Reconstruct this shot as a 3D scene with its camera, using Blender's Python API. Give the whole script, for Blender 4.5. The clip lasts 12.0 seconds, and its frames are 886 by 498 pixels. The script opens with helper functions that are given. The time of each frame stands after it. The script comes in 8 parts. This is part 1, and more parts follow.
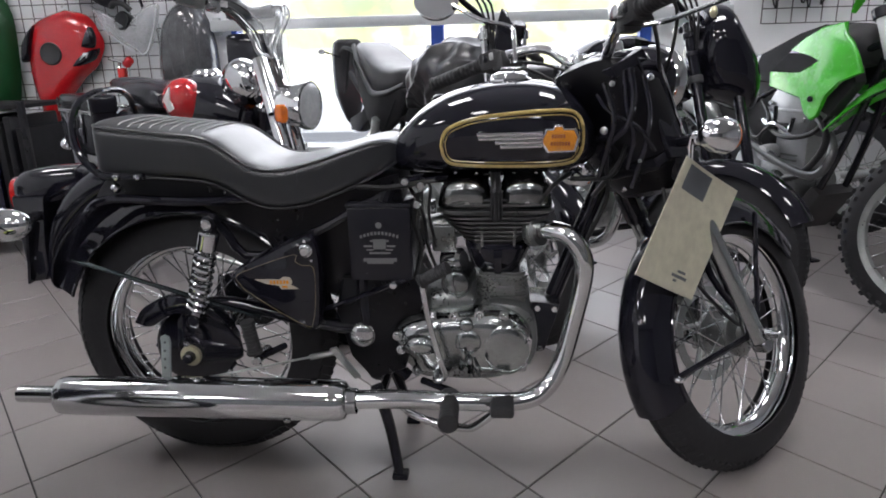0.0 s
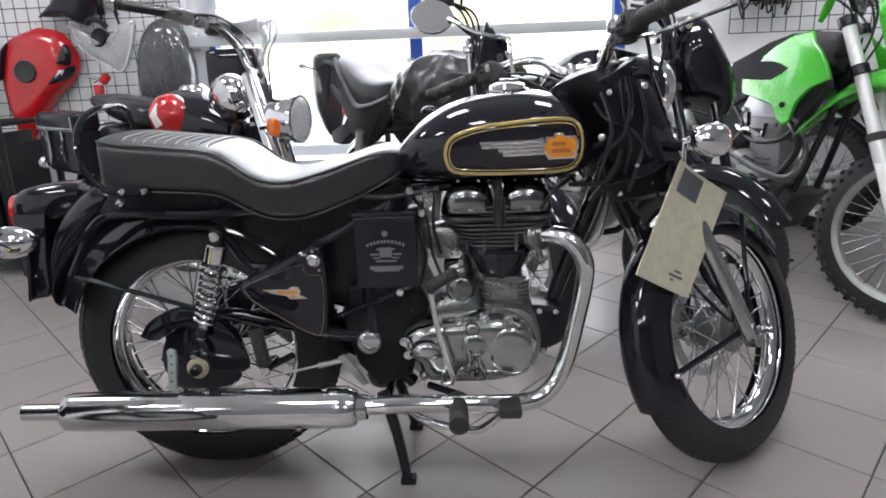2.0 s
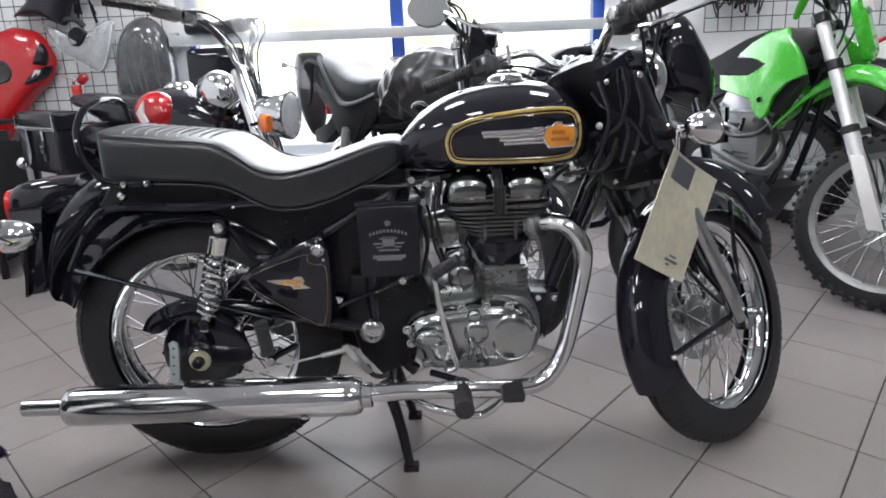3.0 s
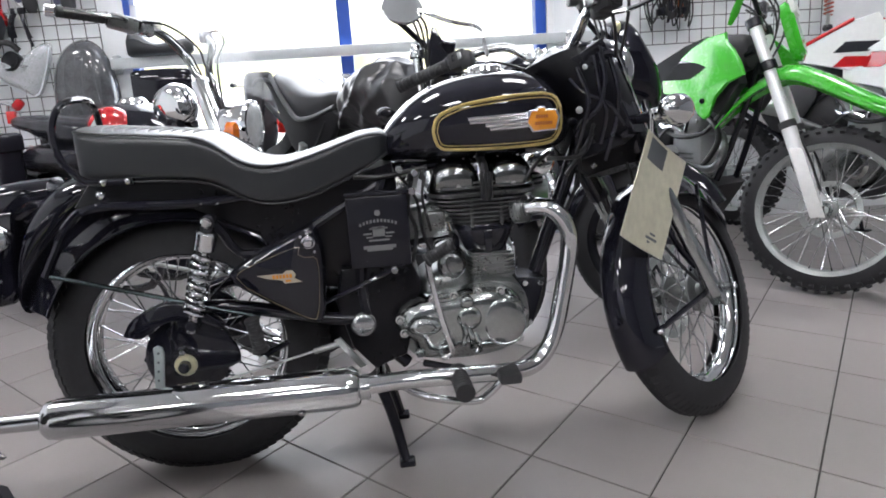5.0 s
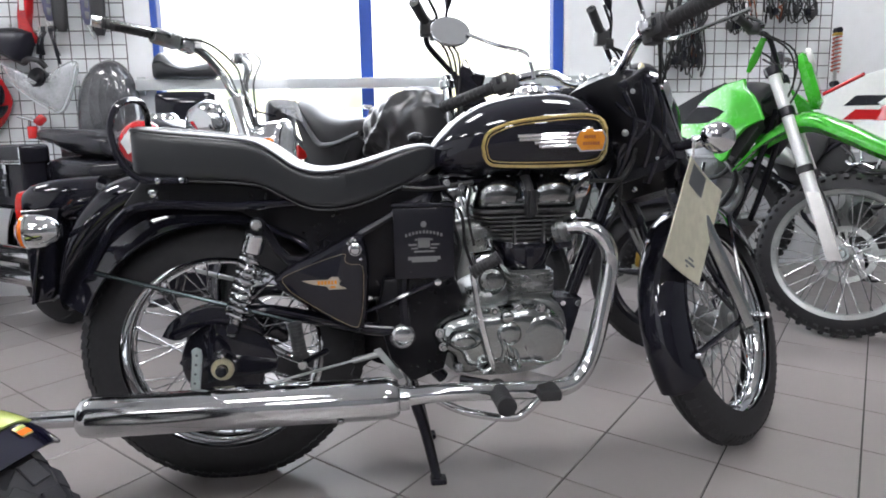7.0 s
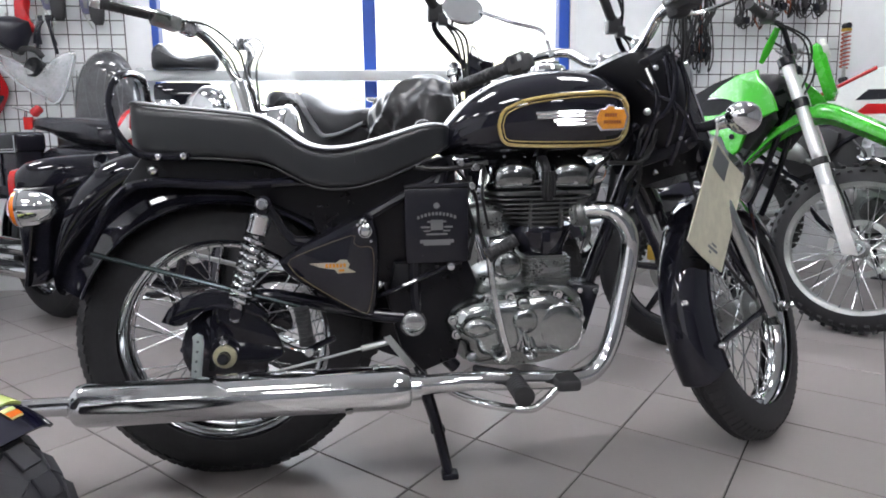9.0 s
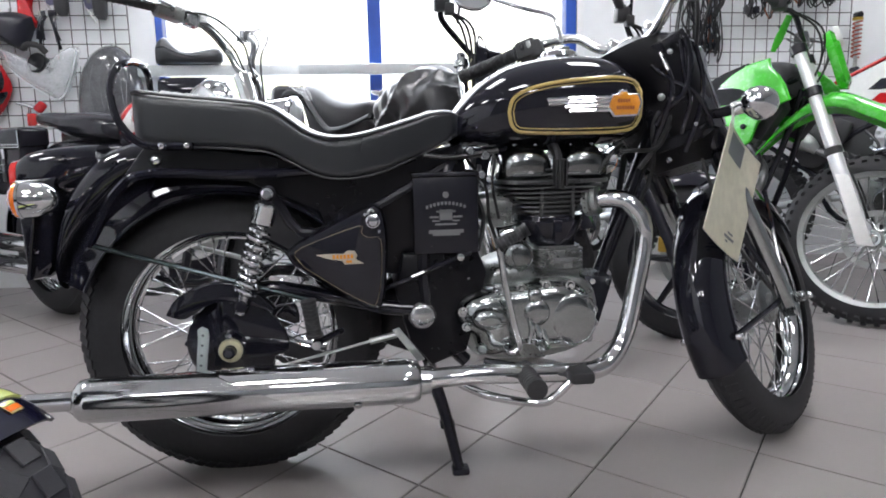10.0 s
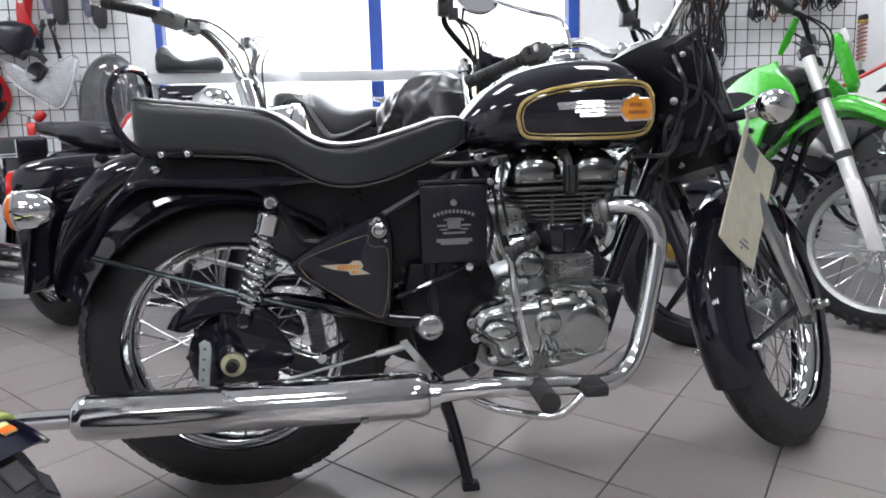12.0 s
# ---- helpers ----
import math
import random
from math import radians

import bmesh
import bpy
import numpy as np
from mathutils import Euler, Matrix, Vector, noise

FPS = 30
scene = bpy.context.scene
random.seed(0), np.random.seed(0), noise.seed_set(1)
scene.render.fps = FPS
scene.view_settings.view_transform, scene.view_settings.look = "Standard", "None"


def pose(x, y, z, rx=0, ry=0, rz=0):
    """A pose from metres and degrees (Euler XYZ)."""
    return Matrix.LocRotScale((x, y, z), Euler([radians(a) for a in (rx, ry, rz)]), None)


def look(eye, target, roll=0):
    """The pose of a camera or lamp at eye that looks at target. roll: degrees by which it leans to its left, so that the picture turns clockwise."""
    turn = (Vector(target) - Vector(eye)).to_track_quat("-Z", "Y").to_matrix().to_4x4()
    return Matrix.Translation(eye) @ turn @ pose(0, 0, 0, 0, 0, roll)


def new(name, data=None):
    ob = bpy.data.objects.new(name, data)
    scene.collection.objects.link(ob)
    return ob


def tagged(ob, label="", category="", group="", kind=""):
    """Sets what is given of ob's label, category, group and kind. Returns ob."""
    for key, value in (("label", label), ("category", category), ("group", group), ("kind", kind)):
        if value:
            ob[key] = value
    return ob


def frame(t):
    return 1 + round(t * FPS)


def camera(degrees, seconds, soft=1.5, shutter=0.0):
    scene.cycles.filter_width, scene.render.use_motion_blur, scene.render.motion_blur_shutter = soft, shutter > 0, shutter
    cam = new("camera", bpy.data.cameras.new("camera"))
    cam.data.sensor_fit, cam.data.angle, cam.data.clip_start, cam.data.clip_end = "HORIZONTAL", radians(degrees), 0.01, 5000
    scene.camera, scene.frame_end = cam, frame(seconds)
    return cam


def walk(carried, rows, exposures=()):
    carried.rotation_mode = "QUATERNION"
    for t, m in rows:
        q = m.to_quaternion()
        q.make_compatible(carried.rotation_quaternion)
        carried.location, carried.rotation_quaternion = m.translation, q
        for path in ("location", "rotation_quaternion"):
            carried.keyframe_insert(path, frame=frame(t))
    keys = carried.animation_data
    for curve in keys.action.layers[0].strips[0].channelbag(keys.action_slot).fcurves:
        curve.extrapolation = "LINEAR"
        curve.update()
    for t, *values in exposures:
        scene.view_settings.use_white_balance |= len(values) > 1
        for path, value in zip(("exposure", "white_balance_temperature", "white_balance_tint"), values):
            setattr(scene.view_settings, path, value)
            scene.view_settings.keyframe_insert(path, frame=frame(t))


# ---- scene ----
cam = camera(67.2, 12.0, 1.8)
PATH = [
    (0, (0.7497, -1.5472, 1.0225), (0.5717, 0.3633, 0.4583), -1.49),
    (0.5, (0.7414, -1.5547, 1.0218), (0.5854, 0.3583, 0.4595), -2.06),
    (1, (0.7267, -1.5667, 1.0243), (0.593, 0.352, 0.4759), -2.52),
    (1.5, (0.7022, -1.578, 1.0277), (0.5816, 0.3438, 0.4873), -2.3),
    (2, (0.6746, -1.5915, 1.0242), (0.5852, 0.334, 0.4909), -2.24),
    (2.5, (0.6481, -1.6055, 1.0148), (0.5968, 0.3215, 0.4816), -2.18),
    (3, (0.6083, -1.6268, 1.0007), (0.5991, 0.3025, 0.4737), -2.41),
    (5, (0.4774, -1.6579, 0.9118), (0.6623, 0.2828, 0.4652), -3.81),
    (5.5, (0.4484, -1.6834, 0.8871), (0.6423, 0.2696, 0.5019), -3.4),
    (6, (0.4035, -1.7063, 0.8751), (0.5962, 0.2597, 0.5623), -2.51),
    (6.5, (0.3649, -1.6877, 0.8658), (0.5695, 0.2816, 0.583), -1.69),
    (7, (0.3464, -1.6688, 0.8447), (0.569, 0.2939, 0.5314), -1.16),
    (9, (0.316, -1.6035, 0.7873), (0.5475, 0.3601, 0.486), -0.85),
    (9.5, (0.314, -1.5882, 0.7725), (0.5337, 0.3753, 0.4621), -0.86),
    (10, (0.3101, -1.5713, 0.7676), (0.5257, 0.3928, 0.4582), -1.27),
    (10.5, (0.3118, -1.5573, 0.7719), (0.5205, 0.4085, 0.4683), -1.58),
    (11, (0.3083, -1.549, 0.7734), (0.5169, 0.4183, 0.4797), -1.68),
    (11.5, (0.3019, -1.5398, 0.7718), (0.5105, 0.4281, 0.4821), -1.58),
    (12, (0.2995, -1.5299, 0.7683), (0.5131, 0.4373, 0.4777), -1.68),
]
walk(cam, [(t, look(eye, target, roll)) for t, eye, target, roll in PATH], [(0.0, 0.3, 6250, 14), (0.5, 0.64, 6250, 13), (1.5, 0.68, 6250, 13), (3.0, 0.73, 6200, 12), (12.0, 0.88, 6150, 12)])
# ---- light ----
world = bpy.data.worlds.new("sky")
scene.world = world
world.use_nodes = True
_nt = world.node_tree
_sky = _nt.nodes.new("ShaderNodeTexSky")
_sky.sky_type, _sky.sun_disc = "NISHITA", False
_sky.sun_elevation, _sky.sun_rotation = radians(40), radians(200)
_nt.links.new(_sky.outputs[0], _nt.nodes["Background"].inputs[0])
_nt.nodes["Background"].inputs[1].default_value = 0.15


def lamp(name, kind, m, energy, color=(1, 1, 1), size=(1, 1), angle=0.2):
    data = bpy.data.lights.new(name, kind)
    data.energy, data.color = energy, color
    if kind == "AREA":
        data.shape, data.size, data.size_y = "RECTANGLE", size[0], size[1]
    if kind == "SUN":
        data.angle = angle
    ob = new(name, data)
    ob.matrix_world = m
    return ob


lamp("sun", "SUN", look((0, 12, 14), (0.5, 0, 0)), 0.8, (1, 0.98, 0.95), angle=radians(20))
# sky light through the shop window
lamp("window_light", "AREA", look((0.35, 2.36, 1.5), (0.35, -1.5, 0.7)), 40, (0.96, 0.98, 1), (2.3, 1.9))


# ---- materials ----
def mat(name, color, rough=0.5, metal=0.0, coat=0.0, noise_scale=0.0, vary=0.0, bump=0.0, bump_scale=200.0, emit=None, strength=0.0,
        rough_vary=0.0, alpha=1.0, transmission=0.0, spec=0.5, random_vary=0.0):
    m = bpy.data.materials.new(name)
    m.use_nodes = True
    nt = m.node_tree
    b = nt.nodes["Principled BSDF"]
    b.inputs["Base Color"].default_value = (*color, 1)
    b.inputs["Roughness"].default_value = rough
    b.inputs["Metallic"].default_value = metal
    b.inputs["Coat Weight"].default_value = coat
    b.inputs["Coat Roughness"].default_value = 0.04
    b.inputs["Alpha"].default_value = alpha
    b.inputs["Transmission Weight"].default_value = transmission
    b.inputs["Specular IOR Level"].default_value = spec
    if emit:
        b.inputs["Emission Color"].default_value = (*emit, 1)
        b.inputs["Emission Strength"].default_value = strength
    tc = nt.nodes.new("ShaderNodeTexCoord")
    if vary or rough_vary:
        n1 = nt.nodes.new("ShaderNodeTexNoise")
        n1.inputs["Scale"].default_value, n1.inputs["Detail"].default_value = noise_scale or 8.0, 6.0
        n2 = nt.nodes.new("ShaderNodeTexNoise")
        n2.inputs["Scale"].default_value, n2.inputs["Detail"].default_value = (noise_scale or 8.0) * 9, 3.0
        for n in (n1, n2):
            nt.links.new(tc.outputs["Object"], n.inputs["Vector"])
        add = nt.nodes.new("ShaderNodeMath")
        add.operation = "ADD"
        nt.links.new(n1.outputs["Fac"], add.inputs[0])
        nt.links.new(n2.outputs["Fac"], add.inputs[1])
        if vary:
            mr = nt.nodes.new("ShaderNodeMapRange")
            mr.inputs["From Min"].default_value, mr.inputs["From Max"].default_value = 0.6, 1.4
            mr.inputs["To Min"].default_value, mr.inputs["To Max"].default_value = 1 - vary, 1 + vary
            nt.links.new(add.outputs[0], mr.inputs["Value"])
            src = mr.outputs["Result"]
            if random_vary:
                oi = nt.nodes.new("ShaderNodeObjectInfo")
                mo = nt.nodes.new("ShaderNodeMapRange")
                mo.inputs["To Min"].default_value, mo.inputs["To Max"].default_value = 1 - random_vary, 1 + random_vary
                nt.links.new(oi.outputs["Random"], mo.inputs["Value"])
                mu = nt.nodes.new("ShaderNodeMath")
                mu.operation = "MULTIPLY"
                nt.links.new(src, mu.inputs[0])
                nt.links.new(mo.outputs["Result"], mu.inputs[1])
                src = mu.outputs[0]
            vm = nt.nodes.new("ShaderNodeVectorMath")
            vm.operation = "SCALE"
            vm.inputs[0].default_value = color
            nt.links.new(src, vm.inputs["Scale"])
            nt.links.new(vm.outputs["Vector"], b.inputs["Base Color"])
        if rough_vary:
            mr = nt.nodes.new("ShaderNodeMapRange")
            mr.inputs["From Min"].default_value, mr.inputs["From Max"].default_value = 0.6, 1.4
            mr.inputs["To Min"].default_value, mr.inputs["To Max"].default_value = max(0.01, rough - rough_vary), rough + rough_vary
            nt.links.new(add.outputs[0], mr.inputs["Value"])
            nt.links.new(mr.outputs["Result"], b.inputs["Roughness"])
    if bump:
        nb = nt.nodes.new("ShaderNodeTexNoise")
        nb.inputs["Scale"].default_value, nb.inputs["Detail"].default_value = bump_scale, 4.0
        nt.links.new(tc.outputs["Object"], nb.inputs["Vector"])
        bp = nt.nodes.new("ShaderNodeBump")
        bp.inputs["Strength"].default_value, bp.inputs["Distance"].default_value = bump, 0.002
        nt.links.new(nb.outputs["Fac"], bp.inputs["Height"])
        nt.links.new(bp.outputs["Normal"], b.inputs["Normal"])
    return m


BLACK = mat("black_gloss_paint", (0.01, 0.01, 0.016), 0.055, rough_vary=0.02, noise_scale=5, spec=0.55)
SATIN = mat("satin_black_paint", (0.012, 0.012, 0.017), 0.24, vary=0.06, noise_scale=6, rough_vary=0.04, spec=0.38)
CHROME = mat("chrome", (0.78, 0.79, 0.8), 0.06, 1.0, rough_vary=0.03, noise_scale=7)
MUFFLERCHROME = mat("brushed_muffler_chrome", (0.62, 0.63, 0.64), 0.13, 1.0, rough_vary=0.05, noise_scale=9, vary=0.06, bump=0.02, bump_scale=25)
DULLCHROME = mat("worn_chrome", (0.62, 0.63, 0.64), 0.2, 1.0, rough_vary=0.08, noise_scale=14)
ALLOY = mat("cast_alloy", (0.27, 0.28, 0.275), 0.32, 0.9, vary=0.18, noise_scale=20, rough_vary=0.1, bump=0.15, bump_scale=350)
DARKALLOY = mat("fin_alloy", (0.17, 0.175, 0.175), 0.34, 0.85, vary=0.2, noise_scale=20, rough_vary=0.1, bump=0.15, bump_scale=350)
ROCKER = mat("dull_polished_alloy", (0.25, 0.26, 0.26), 0.17, 1.0, vary=0.12, noise_scale=12, rough_vary=0.06, bump=0.1, bump_scale=30)
POLISHED = mat("polished_alloy", (0.42, 0.44, 0.435), 0.16, 1.0, vary=0.12, noise_scale=12, rough_vary=0.07, bump=0.12, bump_scale=30)
STEEL = mat("zinc_steel", (0.48, 0.5, 0.49), 0.35, 0.9, vary=0.15, noise_scale=25, rough_vary=0.1)
RUBBER = mat("tyre_rubber", (0.015, 0.015, 0.0175), 0.62, vary=0.3, noise_scale=9, bump=0.3, bump_scale=300)
DARKRUBBER = mat("new_tyre_rubber", (0.006, 0.006, 0.011), 0.5, vary=0.3, noise_scale=9, bump=0.2, bump_scale=300)
GRIP = mat("moulded_rubber", (0.026, 0.026, 0.028), 0.6, vary=0.2, noise_scale=30, bump=0.25, bump_scale=500)
VINYL = mat("black_vinyl", (0.014, 0.016, 0.019), 0.34, rough_vary=0.03, noise_scale=4, bump=0.1, bump_scale=14, spec=0.8)
MATTEVINYL = mat("grained_matte_vinyl", (0.02, 0.02, 0.023), 0.45, vary=0.2, noise_scale=12, bump=0.4, bump_scale=300, spec=0.5)
DARKPLASTIC = mat("textured_black_plastic", (0.026, 0.026, 0.028), 0.5, vary=0.25, noise_scale=15, rough_vary=0.08, bump=0.15, bump_scale=600)
DEEPBLACK = mat("deep_black_paint", (0.004, 0.004, 0.006), 0.3, rough_vary=0.05, noise_scale=9, spec=0.3)
CABLE = mat("cable_sheath", (0.01, 0.01, 0.011), 0.4)
GOLD = mat("gold_stripe_paint", (0.52, 0.39, 0.14), 0.22, coat=1.0, vary=0.15, noise_scale=20)
THINGOLD = mat("faded_gold_lining", (0.2, 0.155, 0.075), 0.3, vary=0.2, noise_scale=30)
AMBER = mat("amber_enamel", (0.68, 0.27, 0.03), 0.15, coat=1.0, vary=0.2, noise_scale=40)
MAROON = mat("maroon_print", (0.28, 0.07, 0.015), 0.3)
GREYPRINT = mat("grey_print", (0.16, 0.16, 0.165), 0.5)
ORANGE = mat("orange_lens", (0.75, 0.16, 0.01), 0.1, coat=1.0, vary=0.2, noise_scale=60)
REDLENS = mat("red_lens", (0.55, 0.015, 0.012), 0.1, coat=1.0, vary=0.15, noise_scale=60)
LENS = mat("headlamp_lens", (0.8, 0.83, 0.86), 0.14, 0.1, coat=1.0, vary=0.12, noise_scale=90)
MIRRORGLASS = mat("mirror_glass", (0.85, 0.87, 0.88), 0.02, 1.0)
GREEN = mat("lime_green_plastic", (0.05, 0.45, 0.018), 0.26, coat=0.5, vary=0.08, noise_scale=6, rough_vary=0.06, spec=0.5)
WHITEPLASTIC = mat("white_plastic", (0.75, 0.75, 0.74), 0.35, vary=0.06, noise_scale=6)
REDPLASTIC = mat("red_plastic", (0.46, 0.01, 0.014), 0.22, coat=0.6, vary=0.12, noise_scale=6)
YELLOW = mat("pale_yellow_green_paint", (0.62, 0.72, 0.22), 0.2, coat=0.8, vary=0.06, noise_scale=6)
DARKBLUE = mat("dark_blue_plastic", (0.005, 0.005, 0.016), 0.12, coat=0.5, vary=0.2, noise_scale=8)
PAPER = mat("aged_paper_card", (0.62, 0.6, 0.46), 0.4, vary=0.16, noise_scale=5, coat=0.6)
DARKMARK = mat("dark_grey_mark", (0.1, 0.11, 0.12), 0.4)
BRASS = mat("yellow_zinc_disc", (0.66, 0.62, 0.42), 0.35, 0.5, vary=0.25, noise_scale=60)
GOLDPART = mat("gold_anodised", (0.5, 0.33, 0.06), 0.35, 0.8)
CLEAR = mat("clear_plastic", (0.9, 0.92, 0.93), 0.08, alpha=0.07, spec=0.5)
WRAP = mat("cling_film_over_black", (0.07, 0.072, 0.078), 0.2, coat=1.0, vary=0.5, noise_scale=18, bump=0.9, bump_scale=40)
WIRE = mat("black_wire", (0.012, 0.012, 0.014), 0.4)
# ---- building helpers ----
def part(name, bm, material, parent=None, label="", m=None, smooth=True):
    """Links a bmesh as one mesh object under a thing or a part."""
    if m is not None:
        bmesh.ops.transform(bm, matrix=m, verts=bm.verts)
    me = bpy.data.meshes.new(name)
    bmesh.ops.recalc_face_normals(bm, faces=bm.faces)
    if smooth:
        for f in bm.faces:
            f.smooth = True
        for e in bm.edges:
            if len(e.link_faces) == 2 and e.calc_face_angle(0) > 0.6:
                e.smooth = False
    bm.to_mesh(me)
    bm.free()
    me.materials.append(material)
    ob = new(name, me)
    if parent is not None:
        ob.parent = parent
    if label:
        tagged(ob, label=label)
    return ob


def share(name, src, parent, m):
    """Another piece on the same mesh."""
    ob = new(name, src.data)
    ob.parent = parent
    ob.matrix_local = m
    return ob


def thing(name, label, category, m=None, group=""):
    ob = new(name)
    ob.empty_display_size = 0.05
    if m is not None:
        ob.matrix_world = m
    return tagged(ob, label, category, group)


def smooth_path(pts, n=6):
    """Catmull-Rom through the points."""
    P = [Vector(p) for p in pts]
    if len(P) < 3:
        return P
    out = []
    Q = [P[0] * 2 - P[1]] + P + [P[-1] * 2 - P[-2]]
    for i in range(1, len(Q) - 2):
        a, b, c, d = Q[i - 1], Q[i], Q[i + 1], Q[i + 2]
        for k in range(n):
            t = k / n
            out.append(0.5 * ((2 * b) + (c - a) * t + (2 * a - 5 * b + 4 * c - d) * t * t + (3 * b - a - 3 * c + d) * t ** 3))
    out.append(P[-1])
    return out


def tube(bm, pts, r, seg=10, smooth=0, close=False, flat=1.0):
    """A tube along the points; r may be a list. flat squeezes it along its binormal."""
    P = smooth_path(pts, smooth) if smooth else [Vector(p) for p in pts]
    n = len(P)
    if isinstance(r, (list, tuple)):
        R = [r[min(len(r) - 1, int(i * (len(r) - 1) / max(1, n - 1)))] + 0.0 for i in range(n)]
        if smooth:
            R = list(np.interp(np.linspace(0, 1, n), np.linspace(0, 1, len(r)), r))
    else:
        R = [r] * n
    rings, up = [], None
    for i, p in enumerate(P):
        a = P[i - 1] if (i or close) else p
        b = P[(i + 1) % n] if (i < n - 1 or close) else p
        d = (b - a).normalized()
        if up is None:
            up = d.orthogonal().normalized()
        up = (up - d * up.dot(d))
        up = up.normalized() if up.length > 1e-6 else d.orthogonal().normalized()
        s = d.cross(up)
        rings.append([bm.verts.new(p + (up * math.cos(2 * math.pi * k / seg) + s * flat * math.sin(2 * math.pi * k / seg)) * R[i]) for k in range(seg)])
    for i in range(n if close else n - 1):
        A, B = rings[i], rings[(i + 1) % n]
        for k in range(seg):
            bm.faces.new((A[k], A[(k + 1) % seg], B[(k + 1) % seg], B[k]))
    if not close:
        bm.faces.new(rings[0][::-1])
        bm.faces.new(rings[-1])
    return bm


def lathe(bm, profile, seg=32, m=None, closed=False):
    """Turns (radius, height) pairs about the local Y axis; m places it."""
    m = m or Matrix()
    rings = []
    for r, h in profile:
        if r < 1e-6:
            rings.append([bm.verts.new(m @ Vector((0, h, 0)))])
        else:
            rings.append([bm.verts.new(m @ Vector((r * math.cos(2 * math.pi * k / seg), h, r * math.sin(2 * math.pi * k / seg)))) for k in range(seg)])
    pairs = list(zip(rings, rings[1:])) + ([(rings[-1], rings[0])] if closed else [])
    for A, B in pairs:
        for k in range(seg):
            k2 = (k + 1) % seg
            if len(A) == 1 and len(B) == 1:
                continue
            if len(A) == 1:
                bm.faces.new((A[0], B[k], B[k2]))
            elif len(B) == 1:
                bm.faces.new((A[k], A[k2], B[0]))
            else:
                bm.faces.new((A[k], A[k2], B[k2], B[k]))
    return bm


def along(p, q):
    """The pose whose local Y runs from p to q."""
    d = Vector(q) - Vector(p)
    return Matrix.Translation(p) @ d.to_track_quat("Y", "Z").to_matrix().to_4x4()


def rod(bm, p, q, r, seg=10, bevel=0.0):
    h = (Vector(q) - Vector(p)).length
    b = bevel or min(r * 0.2, h * 0.1)
    return lathe(bm, [(0, 0), (r - b, 0), (r, b), (r, h - b), (r - b, h), (0, h)], seg, along(p, q))


def box(bm, lo, hi, bevel=0.004, m=None, seg=2):
    c = [(a + b) / 2 for a, b in zip(lo, hi)]
    s = [abs(b - a) for a, b in zip(lo, hi)]
    g = bmesh.ops.create_cube(bm, size=1, matrix=(m or Matrix()) @ Matrix.Translation(c) @ Matrix.Diagonal((*s, 1)))
    if bevel:
        es = {e for v in g["verts"] for e in v.link_edges}
        bmesh.ops.bevel(bm, geom=list(es), offset=min(bevel, min(s) * 0.45), segments=seg, affect="EDGES", profile=0.5)
    return bm


def slab(bm, outline, y0, y1, bevel=0.004, m=None, seg=2, smooth=0):
    """A plate of the (x, z) outline between y0 and y1 with rounded edges."""
    m = m or Matrix()
    O = [(p.x, p.z) for p in smooth_path([(a, 0, b) for a, b in outline] + [(outline[0][0], 0, outline[0][1])], smooth)[:-1]] if smooth else outline
    sgn = 1 if y1 > y0 else -1
    cx, cz = sum(a for a, b in O) / len(O), sum(b for a, b in O) / len(O)

    def ring(y, inset):
        out = []
        for a, b in O:
            d = math.hypot(a - cx, b - cz) or 1
            k = max(0.0, 1 - inset / d)
            out.append(bm.verts.new(m @ Vector((cx + (a - cx) * k, y, cz + (b - cz) * k))))
        return out
    rows = [ring(y0, bevel), ring(y0 + sgn * bevel * 0.35, bevel * 0.3), ring(y0 + sgn * bevel, 0), ring(y1 - sgn * bevel, 0), ring(y1 - sgn * bevel * 0.35, bevel * 0.3), ring(y1, bevel)]
    n = len(O)
    for A, B in zip(rows, rows[1:]):
        for k in range(n):
            bm.faces.new((A[k], A[(k + 1) % n], B[(k + 1) % n], B[k]))
    bm.faces.new(rows[0][::-1])
    bm.faces.new(rows[-1])
    return bm


def loft(bm, sections, n=28, power=2.5, ends=True):
    """Sections (x, y, z, half width, half height[, power]) of superellipses across X."""
    rings = []
    for s in sections:
        x, y, z, w, h = s[:5]
        e = 2 / (s[5] if len(s) > 5 else power)
        R = []
        for k in range(n):
            a = 2 * math.pi * k / n
            c, q = math.cos(a), math.sin(a)
            R.append(bm.verts.new((x, y + w * math.copysign(abs(c) ** e, c), z + h * math.copysign(abs(q) ** e, q))))
        rings.append(R)
    for A, B in zip(rings, rings[1:]):
        for k in range(n):
            bm.faces.new((A[k], A[(k + 1) % n], B[(k + 1) % n], B[k]))
    if ends:
        bm.faces.new(rings[0][::-1])
        bm.faces.new(rings[-1])
    return bm


